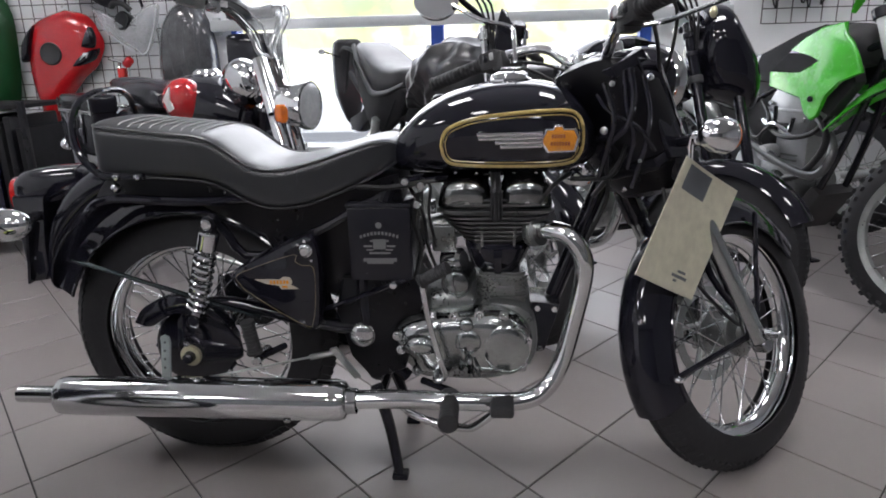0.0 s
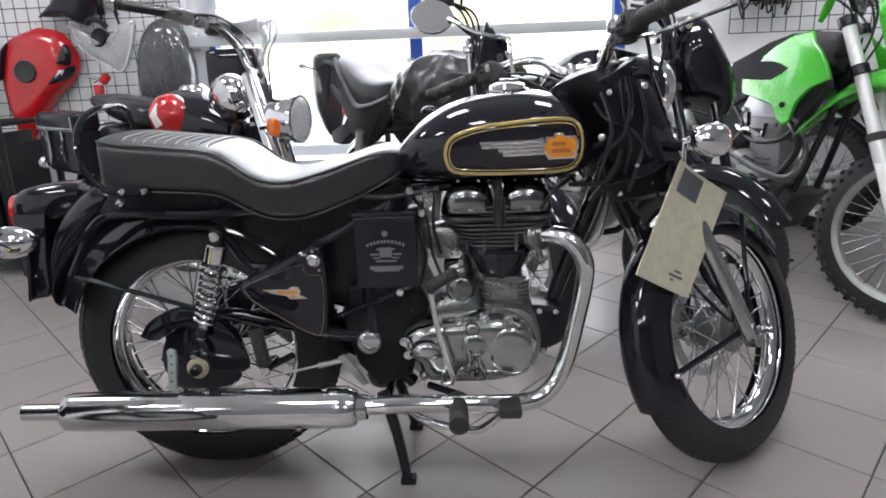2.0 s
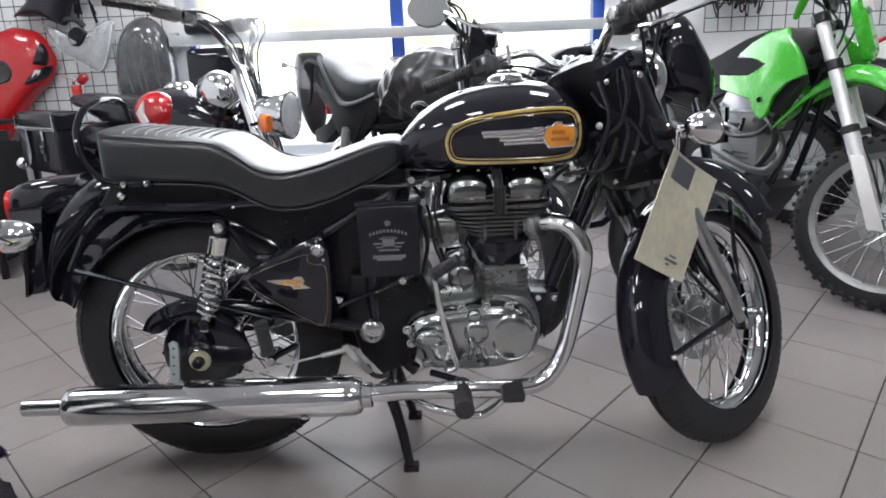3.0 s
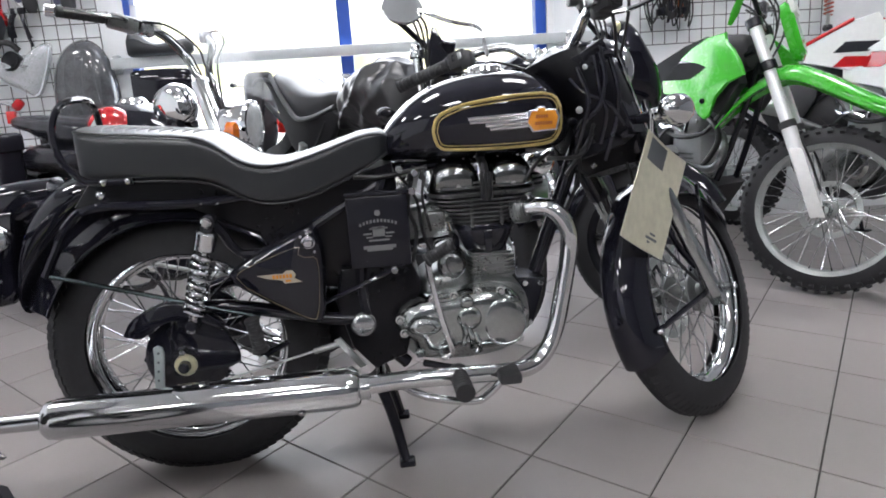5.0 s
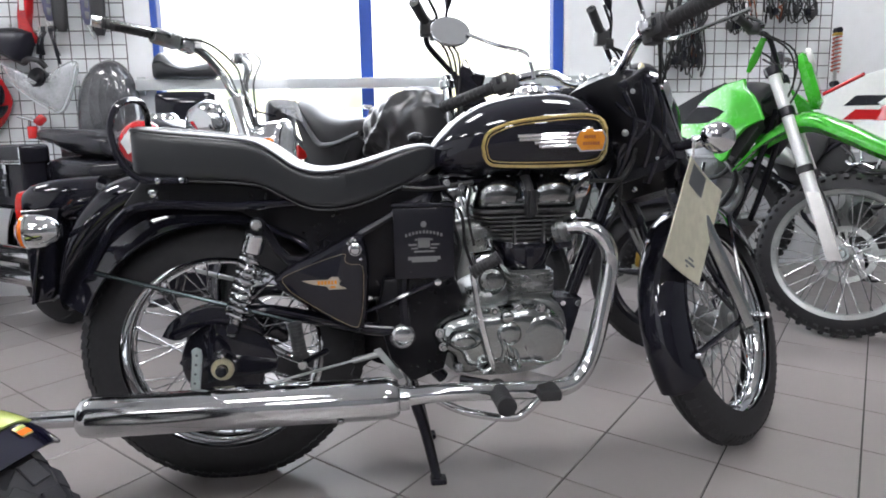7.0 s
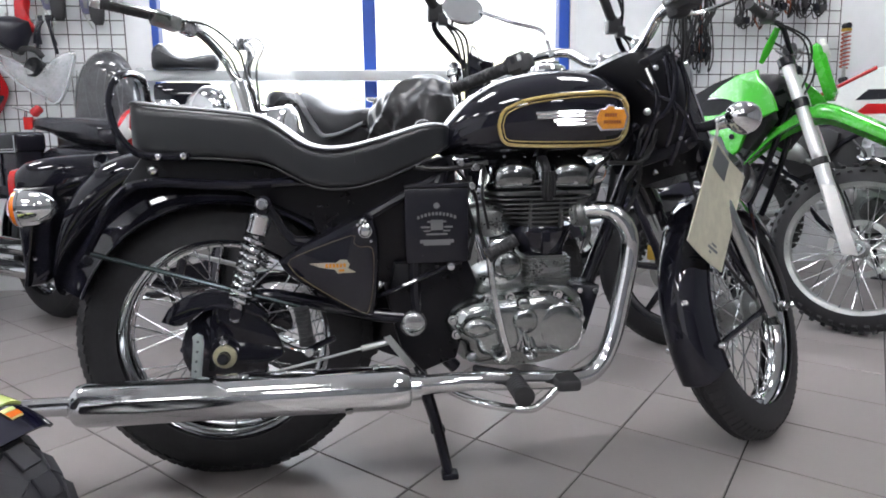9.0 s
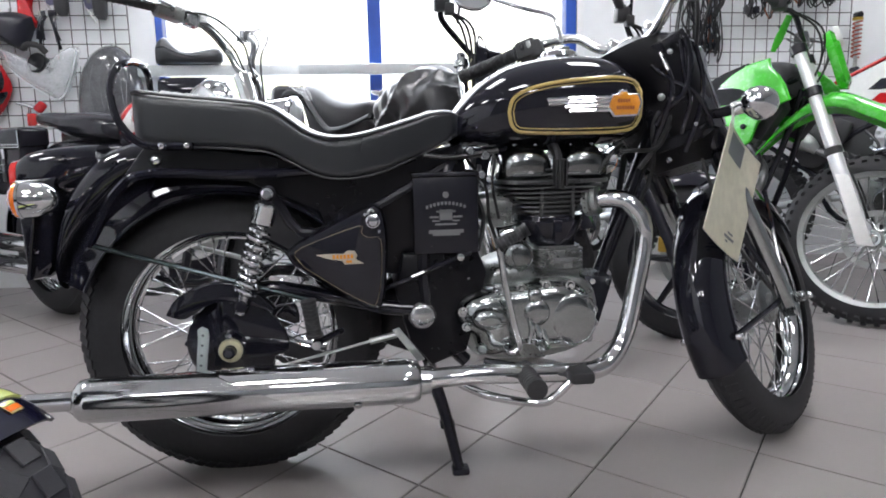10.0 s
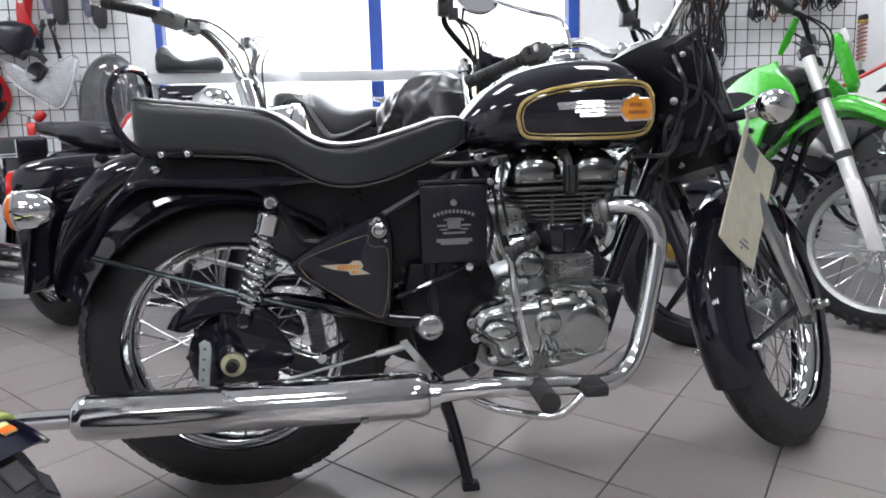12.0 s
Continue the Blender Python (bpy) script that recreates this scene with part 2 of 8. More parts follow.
def dense(keys, n):
    """Smooth interpolation of tuples along their first value."""
    P = np.array(keys, float)
    m = len(P)
    d = np.zeros_like(P)
    d[1:-1] = (P[2:] - P[:-2]) / (P[2:, :1] - P[:-2, :1])
    d[0], d[-1] = (P[1] - P[0]) / (P[1, 0] - P[0, 0]), (P[-1] - P[-2]) / (P[-1, 0] - P[-2, 0])
    out = []
    for x in np.linspace(P[0, 0], P[-1, 0], n):
        i = min(m - 2, max(0, int(np.searchsorted(P[:, 0], x) - 1)))
        h = P[i + 1, 0] - P[i, 0]
        t = (x - P[i, 0]) / h
        out.append(tuple((2 * t ** 3 - 3 * t ** 2 + 1) * P[i] + (t ** 3 - 2 * t ** 2 + t) * h * d[i] + (-2 * t ** 3 + 3 * t ** 2) * P[i + 1] + (t ** 3 - t ** 2) * h * d[i + 1]))
    return out


def ball(bm, c, r, seg=20, sq=(1, 1, 1), m=None):
    bmesh.ops.create_uvsphere(bm, u_segments=seg, v_segments=seg // 2, radius=1, matrix=(m or Matrix()) @ Matrix.Translation(c) @ Matrix.Diagonal((r * sq[0], r * sq[1], r * sq[2], 1)))
    return bm


def B():
    return bmesh.new()


def fender(bm, c, r, a0, a1, w, depth, n=28, thick=0.003, lip=0.004, taper=1.0):
    """A mudguard round the Y axis through c: radius r, from a0 to a1 degrees, half width w, sides drawn down by depth."""
    prof = []
    m = 12
    for k in range(m + 1):
        u = -1 + 2 * k / m
        drop = depth * abs(u) ** 3.2
        prof.append((w * math.copysign(min(1, abs(u) ** 0.85), u), -drop))
    rows = []
    for side in (0, 1):
        R = []
        for i in range(n + 1):
            a = radians(a0 + (a1 - a0) * i / n)
            row = []
            for y, d in prof:
                rr = r + d * taper - side * thick
                yy = y * (1 - side * thick / w)
                row.append(bm.verts.new((c[0] + rr * math.cos(a), c[1] + yy, c[2] + rr * math.sin(a))))
            R.append(row)
        rows.append(R)
    A, I = rows
    for i in range(n):
        for k in range(m):
            bm.faces.new((A[i][k], A[i][k + 1], A[i + 1][k + 1], A[i + 1][k]))
            bm.faces.new((I[i][k], I[i + 1][k], I[i + 1][k + 1], I[i][k + 1]))
        for k in (0, m):
            bm.faces.new((A[i][k], A[i + 1][k], I[i + 1][k], I[i][k]))
    for i in (0, n):
        for k in range(m):
            bm.faces.new((A[i][k], A[i][k + 1], I[i][k + 1], I[i][k]))
    return bm


def arc_band(bm, c, r, a0, a1, w, depth, u, rad, n=30):
    """A thin bead along a mudguard's edge at u of its width."""
    P = []
    for i in range(n + 1):
        a = radians(a0 + (a1 - a0) * i / n)
        rr = r - depth * abs(u) ** 3.2
        P.append((c[0] + rr * math.cos(a), c[1] + w * u, c[2] + rr * math.sin(a)))
    return tube(bm, P, rad, 6)


def wheel(parent, c, R, tyre_w, rim_r, rim_w=0.03, spokes=36, hub_r=0.035, hub_w=0.05, m=None, rim_mat=CHROME, knobs=None, tread="road", hub_mat=ALLOY,
          spoke_mat=DULLCHROME, cast=0, disc=0.0, drum=0.0, name="wheel", rubber=RUBBER):
    """A wheel round the local Y axis at c: tyre, rim, hub and spokes; m turns it with the fork."""
    m = m or Matrix()
    M = m @ Matrix.Translation(c)
    t = R - rim_r
    rim = B()
    prof = [(rim_r - 0.004, -rim_w), (rim_r + 0.004, -rim_w - 0.002), (rim_r + 0.006, -rim_w + 0.003), (rim_r - 0.004, -rim_w + 0.006), (rim_r - 0.014, -rim_w * 0.62), (rim_r - 0.02, -rim_w * 0.3), (rim_r - 0.022, 0)]
    prof = prof + [(a, -b) for a, b in prof[-2::-1]]
    inner = [(a - 0.006 if i not in (0, len(prof) - 1) else a, b) for i, (a, b) in enumerate(prof)][::-1]
    lathe(rim, prof + inner, 72, closed=True)
    W = part(name, rim, rim_mat, parent, m=M)
    ty = B()
    sect = []
    for k in range(17):
        a = math.pi * (-0.12 + 1.24 * k / 16)
        y, h = -math.cos(a) * tyre_w, math.sin(a)
        e = 0.8
        rr = rim_r + 0.002 + (t - 0.002) * max(0, math.copysign(abs(h) ** e, h)) * 1.0 if h > 0 else rim_r - 0.004
        sect.append((rr, y if abs(y) < tyre_w else math.copysign(tyre_w, y)))
    lathe(ty, sect, 96)
    tyre = part("tyre", ty, rubber, W, m=M)
    if tread == "road":
        # shoulder blocks round the tread
        tb = B()
        nb = 84
        for k in range(nb):
            a = 2 * math.pi * k / nb
            for s in (-1, 1):
                mm = M @ Matrix.Rotation(-a, 4, "Y") @ Matrix.Translation((R * 0.981, s * tyre_w * 0.52, 0)) @ Matrix.Rotation(s * 0.75, 4, "Z") @ Matrix.Rotation(s * 0.35, 4, "X")
                box(tb, (-0.006, -tyre_w * 0.34, -R * 0.031), (-0.0012, tyre_w * 0.34, R * 0.031), 0.0, mm)
        for s in (-0.09, 0.09):
            lathe(tb, [(R - 0.004, s * tyre_w * 2 - 0.006), (R + 0.002, s * tyre_w * 2 - 0.005), (R + 0.002, s * tyre_w * 2 + 0.005), (R - 0.004, s * tyre_w * 2 + 0.006)], 72, M)
        tagged(part("tread", tb, RUBBER, W, smooth=False), kind="stuff")
    if tread == "knobby":
        tb = B()
        nb = 46
        for k in range(nb):
            a = 2 * math.pi * k / nb
            for j, (yy, tilt, hh) in enumerate(((-0.85, -0.95, 0.9), (-0.33, -0.3, 1.0), (0.33, 0.3, 1.0), (0.85, 0.95, 0.9))):
                off = (0.5 if j in (1, 2) else 0) * 2 * math.pi / nb
                mm = M @ Matrix.Rotation(-a - off, 4, "Y") @ Matrix.Translation((R - 0.004 - (0.017 if abs(yy) > 0.5 else 0), yy * tyre_w, 0)) @ Matrix.Rotation(tilt, 4, "Z")
                box(tb, (-0.006, -tyre_w * 0.2, -R * 0.026), (0.011 * hh, tyre_w * 0.2, R * 0.026), 0.0, mm)
        tagged(part("tread", tb, RUBBER, W, smooth=False), kind="stuff")
    hub = B()
    hw = hub_w
    lathe(hub, [(0.008, -hw - 0.012), (0.02, -hw - 0.012), (0.022, -hw), (hub_r, -hw), (hub_r + 0.006, -hw + 0.004), (hub_r + 0.006, -hw + 0.01), (hub_r * 0.72, -hw + 0.016), (hub_r * 0.66, 0), (hub_r * 0.72, hw - 0.016), (hub_r + 0.006, hw - 0.01), (hub_r + 0.006, hw - 0.004), (hub_r, hw), (0.022, hw), (0.02, hw + 0.012), (0.008, hw + 0.012)], 32, M)
    if drum:
        lathe(hub, [(0, -hw - 0.01), (drum * 0.5, -hw - 0.01), (drum * 0.92, -hw), (drum, -hw + 0.012), (drum, -hw + 0.04), (drum * 0.6, -hw + 0.046)], 40, M)
    part("hub", hub, hub_mat, W)
    if disc:
        d = B()
        lathe(d, [(disc * 0.8, hw + 0.004), (disc, hw + 0.004), (disc, hw + 0.009), (disc * 0.8, hw + 0.009)], 48, M, closed=True)
        for k in range(5):
            a = 2 * math.pi * k / 5
            tube(d, [M @ Vector((hub_r * 0.9 * math.cos(a), hw + 0.004, hub_r * 0.9 * math.sin(a))), M @ Vector((disc * 0.84 * math.cos(a + 0.4), hw + 0.006, disc * 0.84 * math.sin(a + 0.4)))], 0.006, 6)
        part("brake_disc", d, STEEL, W)
    if cast:
        for k in range(cast):
            s = B()
            a = 2 * math.pi * k / cast
            ca, sa = math.cos(a), math.sin(a)
            tube(s, [(hub_r * 0.8 * ca, 0, hub_r * 0.8 * sa), ((rim_r - 0.012) * ca, 0, (rim_r - 0.012) * sa)], [0.016, 0.011], 8)
            part("spoke", s, rim_mat, W, m=M)
    else:
        first = None
        for k in range(spokes):
            side = 1 if k % 2 else -1
            lean = 1 if (k // 2) % 2 else -1
            a = 2 * math.pi * k / spokes
            p = Vector((hub_r * math.cos(a + lean * 1.1), side * hub_w * 0.75, hub_r * math.sin(a + lean * 1.1)))
            q = Vector(((rim_r - 0.016) * math.cos(a), side * 0.006, (rim_r - 0.016) * math.sin(a)))
            if first is None:
                s = B()
                L = (q - p).length
                lathe(s, [(0, 0), (0.0019, 0), (0.0019, L - 0.02), (0.0034, L - 0.018), (0.0034, L), (0, L)], 6)
                first = part("spoke", s, spoke_mat, W)
                first.matrix_local = M @ along(p, q)
            else:
                share("spoke", first, W, M @ along(p, q))
    return W


def ribbed_grip(bm, p, q, r, rings=12):
    h = (Vector(q) - Vector(p)).length
    prof = [(0, 0), (r * 1.2, 0), (r * 1.25, 0.006), (r, 0.008)]
    for k in range(rings):
        y = 0.01 + (h - 0.018) * k / rings
        dy = (h - 0.018) / rings
        prof += [(r * 0.94, y + dy * 0.1), (r * 1.03, y + dy * 0.25), (r * 1.03, y + dy * 0.85), (r * 0.94, y + dy)]
    prof += [(r * 1.08, h - 0.006), (r * 1.05, h), (0, h)]
    return lathe(bm, prof, 18, along(p, q))


def dome(bm, outline, y0, depth, smooth=4, steps=7, flat=0.5, m=None):
    """A moulded panel: the (x, z) outline at y0 swelling by depth towards -y."""
    O = [(p.x, p.z) for p in smooth_path([(a, 0, b) for a, b in outline] + [(outline[0][0], 0, outline[0][1])], smooth)[:-1]] if smooth else outline
    cx, cz = sum(a for a, b in O) / len(O), sum(b for a, b in O) / len(O)
    m = m or Matrix()
    rows = [[bm.verts.new(m @ Vector((a, y0, b))) for a, b in O]]
    for i in range(1, steps):
        k = 1 - (i / steps) ** 1.4
        y = y0 - depth * (1 - k ** (2 / flat)) ** 0.6
        rows.append([bm.verts.new(m @ Vector((cx + (a - cx) * k, y, cz + (b - cz) * k))) for a, b in O])
    n = len(O)
    for A, C in zip(rows, rows[1:]):
        for k in range(n):
            bm.faces.new((A[k], A[(k + 1) % n], C[(k + 1) % n], C[k]))
    bm.faces.new(rows[0][::-1])
    bm.faces.new(rows[-1])
    return bm


# ---- the shop ----
WALL = mat("wall_paint", (0.8, 0.82, 0.84), 0.6, vary=0.04, noise_scale=1.5, bump=0.1, bump_scale=150)
SOUTHWALL = mat("dark_wall_paint", (0.16, 0.165, 0.175), 0.6, vary=0.04, noise_scale=1.5, bump=0.1, bump_scale=150)
FARWALL = mat("grey_wall_paint", (0.38, 0.39, 0.41), 0.6, vary=0.05, noise_scale=1.5, bump=0.1, bump_scale=150)
CEIL = mat("ceiling_paint", (0.6, 0.6, 0.6), 0.7, vary=0.03, noise_scale=2)
POSTBLUE = mat("blue_window_profile", (0.03, 0.09, 0.42), 0.35, vary=0.08, noise_scale=5)
RAILGREY = mat("grey_rail_paint", (0.5, 0.53, 0.54), 0.45, vary=0.06, noise_scale=5)
FRAMEWHITE = mat("white_window_frame", (0.8, 0.81, 0.82), 0.4, vary=0.03, noise_scale=5)
GROUT = mat("dark_grout", (0.045, 0.042, 0.04), 0.8, vary=0.3, noise_scale=20)
TILE = mat("glazed_floor_tile", (0.265, 0.242, 0.235), 0.3, vary=0.025, noise_scale=2, rough_vary=0.012, random_vary=0.035, bump=0.03, bump_scale=120)
TUBELIGHT = mat("lit_tube", (1, 1, 1), 0.4, emit=(1.0, 0.98, 0.95), strength=19.0)
GLASS = mat("window_glass", (0.95, 0.97, 0.97), 0.02, transmission=1.0, alpha=0.12)

X0, X1, Y0, Y1, ZC = -3.4, 6.0, -6.6, 2.42, 3.2
WX0, WX1, WZ0, WZ1 = -0.83, 1.61, 0.5, 2.5


def setting(name, lo, hi, material, bevel=0.0):
    bm = B()
    box(bm, lo, hi, bevel)
    return tagged(part(name, bm, material, smooth=False), kind="structure")


north = B()
for lo, hi in (((X0, Y1, 0), (WX0, Y1 + 0.2, ZC)), ((WX1, Y1, 0), (X1, Y1 + 0.2, ZC)), ((WX0, Y1, 0), (WX1, Y1 + 0.2, WZ0)), ((WX0, Y1, WZ1), (WX1, Y1 + 0.2, ZC))):
    box(north, lo, hi, 0)
tagged(part("wall_north", north, WALL, smooth=False), "pale grey painted wall round a wide window", "wall", kind="structure")
# unseen walls: south and east toned dark for reflections, west pale as fill
tagged(setting("wall_south", (X0, Y0 - 0.2, 0), (X1, Y0, ZC), SOUTHWALL), "dark grey painted wall", "wall")
tagged(setting("wall_east", (X1, Y0, 0), (X1 + 0.2, Y1, ZC), FARWALL), "mid grey painted wall", "wall")
tagged(setting("wall_west", (X0 - 0.2, Y0, 0), (X0, Y1, ZC), WALL), "pale grey painted wall", "wall")
tagged(setting("ceiling", (X0 - 0.2, Y0 - 0.2, ZC), (X1 + 0.2, Y1 + 0.2, ZC + 0.15), CEIL), "white ceiling", "ceiling")

# window: blue profiles, white reveal, panes
win = tagged(new("window_1"), "wide shop window with blue metal posts", "window", kind="structure")
for x, w in ((-0.807, 0.038), (0.38, 0.074), (1.537, 0.064)):
    bm = B()
    box(bm, (x - w / 2, Y1 - 0.012, WZ0 + 0.003), (x + w / 2, Y1 + 0.08, WZ1 - 0.003), 0.004)
    part("window_post", bm, POSTBLUE, win, "blue metal window post", smooth=False)
for z0, z1 in ((WZ0 - 0.05, WZ0), (WZ1, WZ1 + 0.05)):
    bm = B()
    box(bm, (WX0 - 0.02, Y1 - 0.02, z0), (WX1 + 0.02, Y1 - 0.002, z1), 0.004)
    part("window_frame", bm, FRAMEWHITE, win, smooth=False)
for x in (1.5945, ):
    bm = B()
    box(bm, (x - 0.022, Y1 - 0.014, WZ0 + 0.003), (x + 0.022, Y1 + 0.06, WZ1 - 0.003), 0.004)
    part("window_frame", bm, FRAMEWHITE, win, "white window frame", smooth=False)
for a, b in ((-0.765, 0.34), (0.42, 1.5)):
    bm = B()
    box(bm, (a, Y1 + 0.03, WZ0 + 0.003), (b, Y1 + 0.036, WZ1 - 0.003), 0)
    pane = part("pane", bm, GLASS, win, smooth=False)
    pane.visible_shadow = False
rail = tagged(new("window_rail"), "grey painted guard rail across the window", "rail", kind="structure")
bm = B()
box(bm, (-0.92, 2.345, 1.172), (1.98, 2.385, 1.232), 0.006)
part("bar", bm, RAILGREY, rail)
for x in (-0.9, 1.95):
    bm = B()
    box(bm, (x - 0.02, 2.386, 1.15), (x + 0.02, 2.419, 1.25), 0.003)
    part("bracket", bm, RAILGREY, rail)

# outside: one ground sheet and a bright washed-out distance that glows by itself
ground = B()
box(ground, (-400, Y1 + 0.25, -0.3), (400, 800, -0.1), 0)
tagged(part("ground", ground, mat("pale_paving", (0.42, 0.41, 0.39), 0.8, vary=0.15, noise_scale=0.5), smooth=False), "pale paved yard outside the window", "ground", kind="structure")
# overexposure painted in: emission lights the trees and whitens them with height
BACK = mat("glowing_washed_out_view", (0.0, 0.0, 0.0), 1.0)
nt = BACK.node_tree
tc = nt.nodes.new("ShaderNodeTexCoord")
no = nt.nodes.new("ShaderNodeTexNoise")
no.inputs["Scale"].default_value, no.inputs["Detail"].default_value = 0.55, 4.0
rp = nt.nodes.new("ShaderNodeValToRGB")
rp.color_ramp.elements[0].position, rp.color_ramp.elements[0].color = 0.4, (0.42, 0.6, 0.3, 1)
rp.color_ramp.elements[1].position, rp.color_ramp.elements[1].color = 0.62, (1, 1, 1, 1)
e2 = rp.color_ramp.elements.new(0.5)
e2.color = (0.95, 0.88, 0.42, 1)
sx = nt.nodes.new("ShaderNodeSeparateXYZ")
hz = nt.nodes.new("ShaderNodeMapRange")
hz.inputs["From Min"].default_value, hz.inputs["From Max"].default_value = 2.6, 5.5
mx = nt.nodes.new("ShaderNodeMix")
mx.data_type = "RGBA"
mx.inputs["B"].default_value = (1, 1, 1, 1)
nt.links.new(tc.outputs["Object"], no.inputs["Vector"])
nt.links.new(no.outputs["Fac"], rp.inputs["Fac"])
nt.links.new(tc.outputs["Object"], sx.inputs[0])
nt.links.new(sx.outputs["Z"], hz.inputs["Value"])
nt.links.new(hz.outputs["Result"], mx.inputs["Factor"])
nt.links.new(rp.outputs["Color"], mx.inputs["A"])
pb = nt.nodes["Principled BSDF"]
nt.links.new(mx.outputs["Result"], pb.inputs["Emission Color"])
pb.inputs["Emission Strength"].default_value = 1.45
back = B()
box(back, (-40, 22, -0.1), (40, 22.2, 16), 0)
tagged(part("backdrop", back, BACK, smooth=False), "glowing backdrop of overexposed trees and sky outside", "backdrop", kind="structure")

# ceiling lamps; the single one at x 3.6 is added to brighten the right wall
for x, y in [(a, b) for a in (-2.4, -0.4, 1.6) for b in (-5.0, -2.2, 0.7)] + [(3.6, 1.2)]:
        L = thing("ceiling_light", "square white ceiling light panel, lit", "ceiling light", pose(x, y, ZC), "ceiling lights")
        bm = B()
        for a, b, c, d in ((-0.32, -0.32, 0.32, -0.29), (-0.32, 0.29, 0.32, 0.32), (-0.32, -0.29, -0.29, 0.29), (0.29, -0.29, 0.32, 0.29)):
            box(bm, (a, b, -0.04), (c, d, -0.002), 0.003)
        part("frame", bm, WHITEPLASTIC, L)
        bm = B()
        box(bm, (-0.29, -0.29, -0.03), (0.29, 0.29, -0.01), 0.002)
        part("diffuser", bm, TUBELIGHT, L, "lit frosted diffuser")

# wire grids on the back wall
def wire_grid(x0, x1, z0, z1, label):
    g = thing("wire_grid", label, "display grid", pose(x0, Y1 - 0.03, z0), "wire grids")
    w, h, st = x1 - x0, z1 - z0, 0.075
    nx, nz = round(w / st), round(h / st)
    v = hz_ = None
    for i in range(nx + 1):
        bm = B()
        if v is None:
            rod(bm, (0, 0, 0), (0, 0, h), 0.0028, 6)
            v = part("wire", bm, WIRE, g)
        else:
            bm.free()
            share("wire", v, g, Matrix.Translation((w * i / nx, 0, 0)))
    for j in range(nz + 1):
        bm = B()
        if hz_ is None:
            rod(bm, (0, -0.006, 0), (w, -0.006, 0), 0.0028, 6)
            hz_ = part("wire", bm, WIRE, g)
        else:
            bm.free()
            share("wire", hz_, g, Matrix.Translation((0, 0, h * j / nz)))
    return g


wire_grid(-2.6, -0.96, 0.75, 2.1, "black wire display grid on the wall, hung with parts")
wire_grid(2.14, 3.3, 1.13, 2.2, "black wire display grid on the wall, hung with cables")
# ---- the black roadster on its centre stand ----
AX, AZ, RZ = 1.315, 0.343, 0.346          # front axle x and height, rear axle height
RAKE = radians(27)
SAX = Vector((-math.sin(RAKE), 0, math.cos(RAKE)))
SP = Vector((AX - 0.065, 0, AZ))
STEER = Matrix.Translation(SP) @ Matrix.Rotation(radians(42), 4, SAX) @ Matrix.Translation(-SP)
bike = thing("motorcycle", "black and chrome classic roadster motorcycle on its centre stand", "motorcycle", pose(0, 0, 0))

# wheels
wheel(bike, (-0.014, 0, RZ + 0.001), 0.337, 0.056, 0.245, 0.032, 40, 0.05, 0.05, drum=0.0, hub_mat=SATIN, name="rear_wheel")
wheel(bike, (AX, 0, AZ), 0.328, 0.045, 0.2475, 0.028, 40, 0.05, 0.045, m=STEER, disc=0.12, name="front_wheel")
bm = B()
lathe(bm, [(0, -0.125), (0.03, -0.125), (0.04, -0.118), (0.088, -0.112), (0.098, -0.104), (0.098, -0.06), (0.06, -0.055)], 40, Matrix.Translation((0, 0, RZ)))
drum = part("brake_drum", bm, BLACK, bike)
for k in range(10):
    a = 2 * math.pi * k / 10
    bm = B()
    rod(bm, (0.099 * math.cos(a) - 0.0, -0.1, RZ + 0.099 * math.sin(a)), (0.099 * math.cos(a), -0.07, RZ + 0.099 * math.sin(a)), 0.006, 6)
    part("rib", bm, SATIN, drum)
bm = B()
lathe(bm, [(0, -0.158), (0.008, -0.158), (0.013, -0.153), (0.013, -0.14), (0.014, -0.139), (0.014, -0.13), (0, -0.128)], 20, Matrix.Translation((0, 0, 0.336)))
part("axle_nut", bm, SATIN, drum, "dark axle nut")
bm = B()
lathe(bm, [(0.008, -0.137), (0.024, -0.137), (0.026, -0.134), (0.026, -0.128), (0.008, -0.128)], 32, Matrix.Translation((0, 0, 0.336)), closed=True)
part("chain_adjuster", bm, BRASS, drum, "pale yellow adjuster disc")
bm = B()
lathe(bm, [(0, 0.02), (0.007, 0.018), (0.01, 0.012), (0.01, 0)], 16, along((0.0, -0.13, 0.373), (0.0, -0.2, 0.373)))
part("cap_nut", bm, CHROME, drum, "chrome cap nut")
bm = B()
slab(bm, [(-0.062, 0.39), (-0.052, 0.396), (-0.041, 0.39), (-0.039, 0.375), (-0.052, 0.28), (-0.06, 0.25), (-0.078, 0.25), (-0.072, 0.29), (-0.062, 0.375)], -0.15, -0.142, 0.003)
blv = part("brake_lever", bm, mat("pale_zinc", (0.5, 0.56, 0.55), 0.4, 0.5, vary=0.12, noise_scale=40), drum, "pale zinc brake lever")
for k in range(4):
    bm = B()
    rod(bm, (-0.051 - 0.003 * k, -0.1515, 0.378 - 0.022 * k), (-0.051 - 0.003 * k, -0.149, 0.378 - 0.022 * k), 0.003, 8)
    part("hole", bm, DARKMARK, blv)

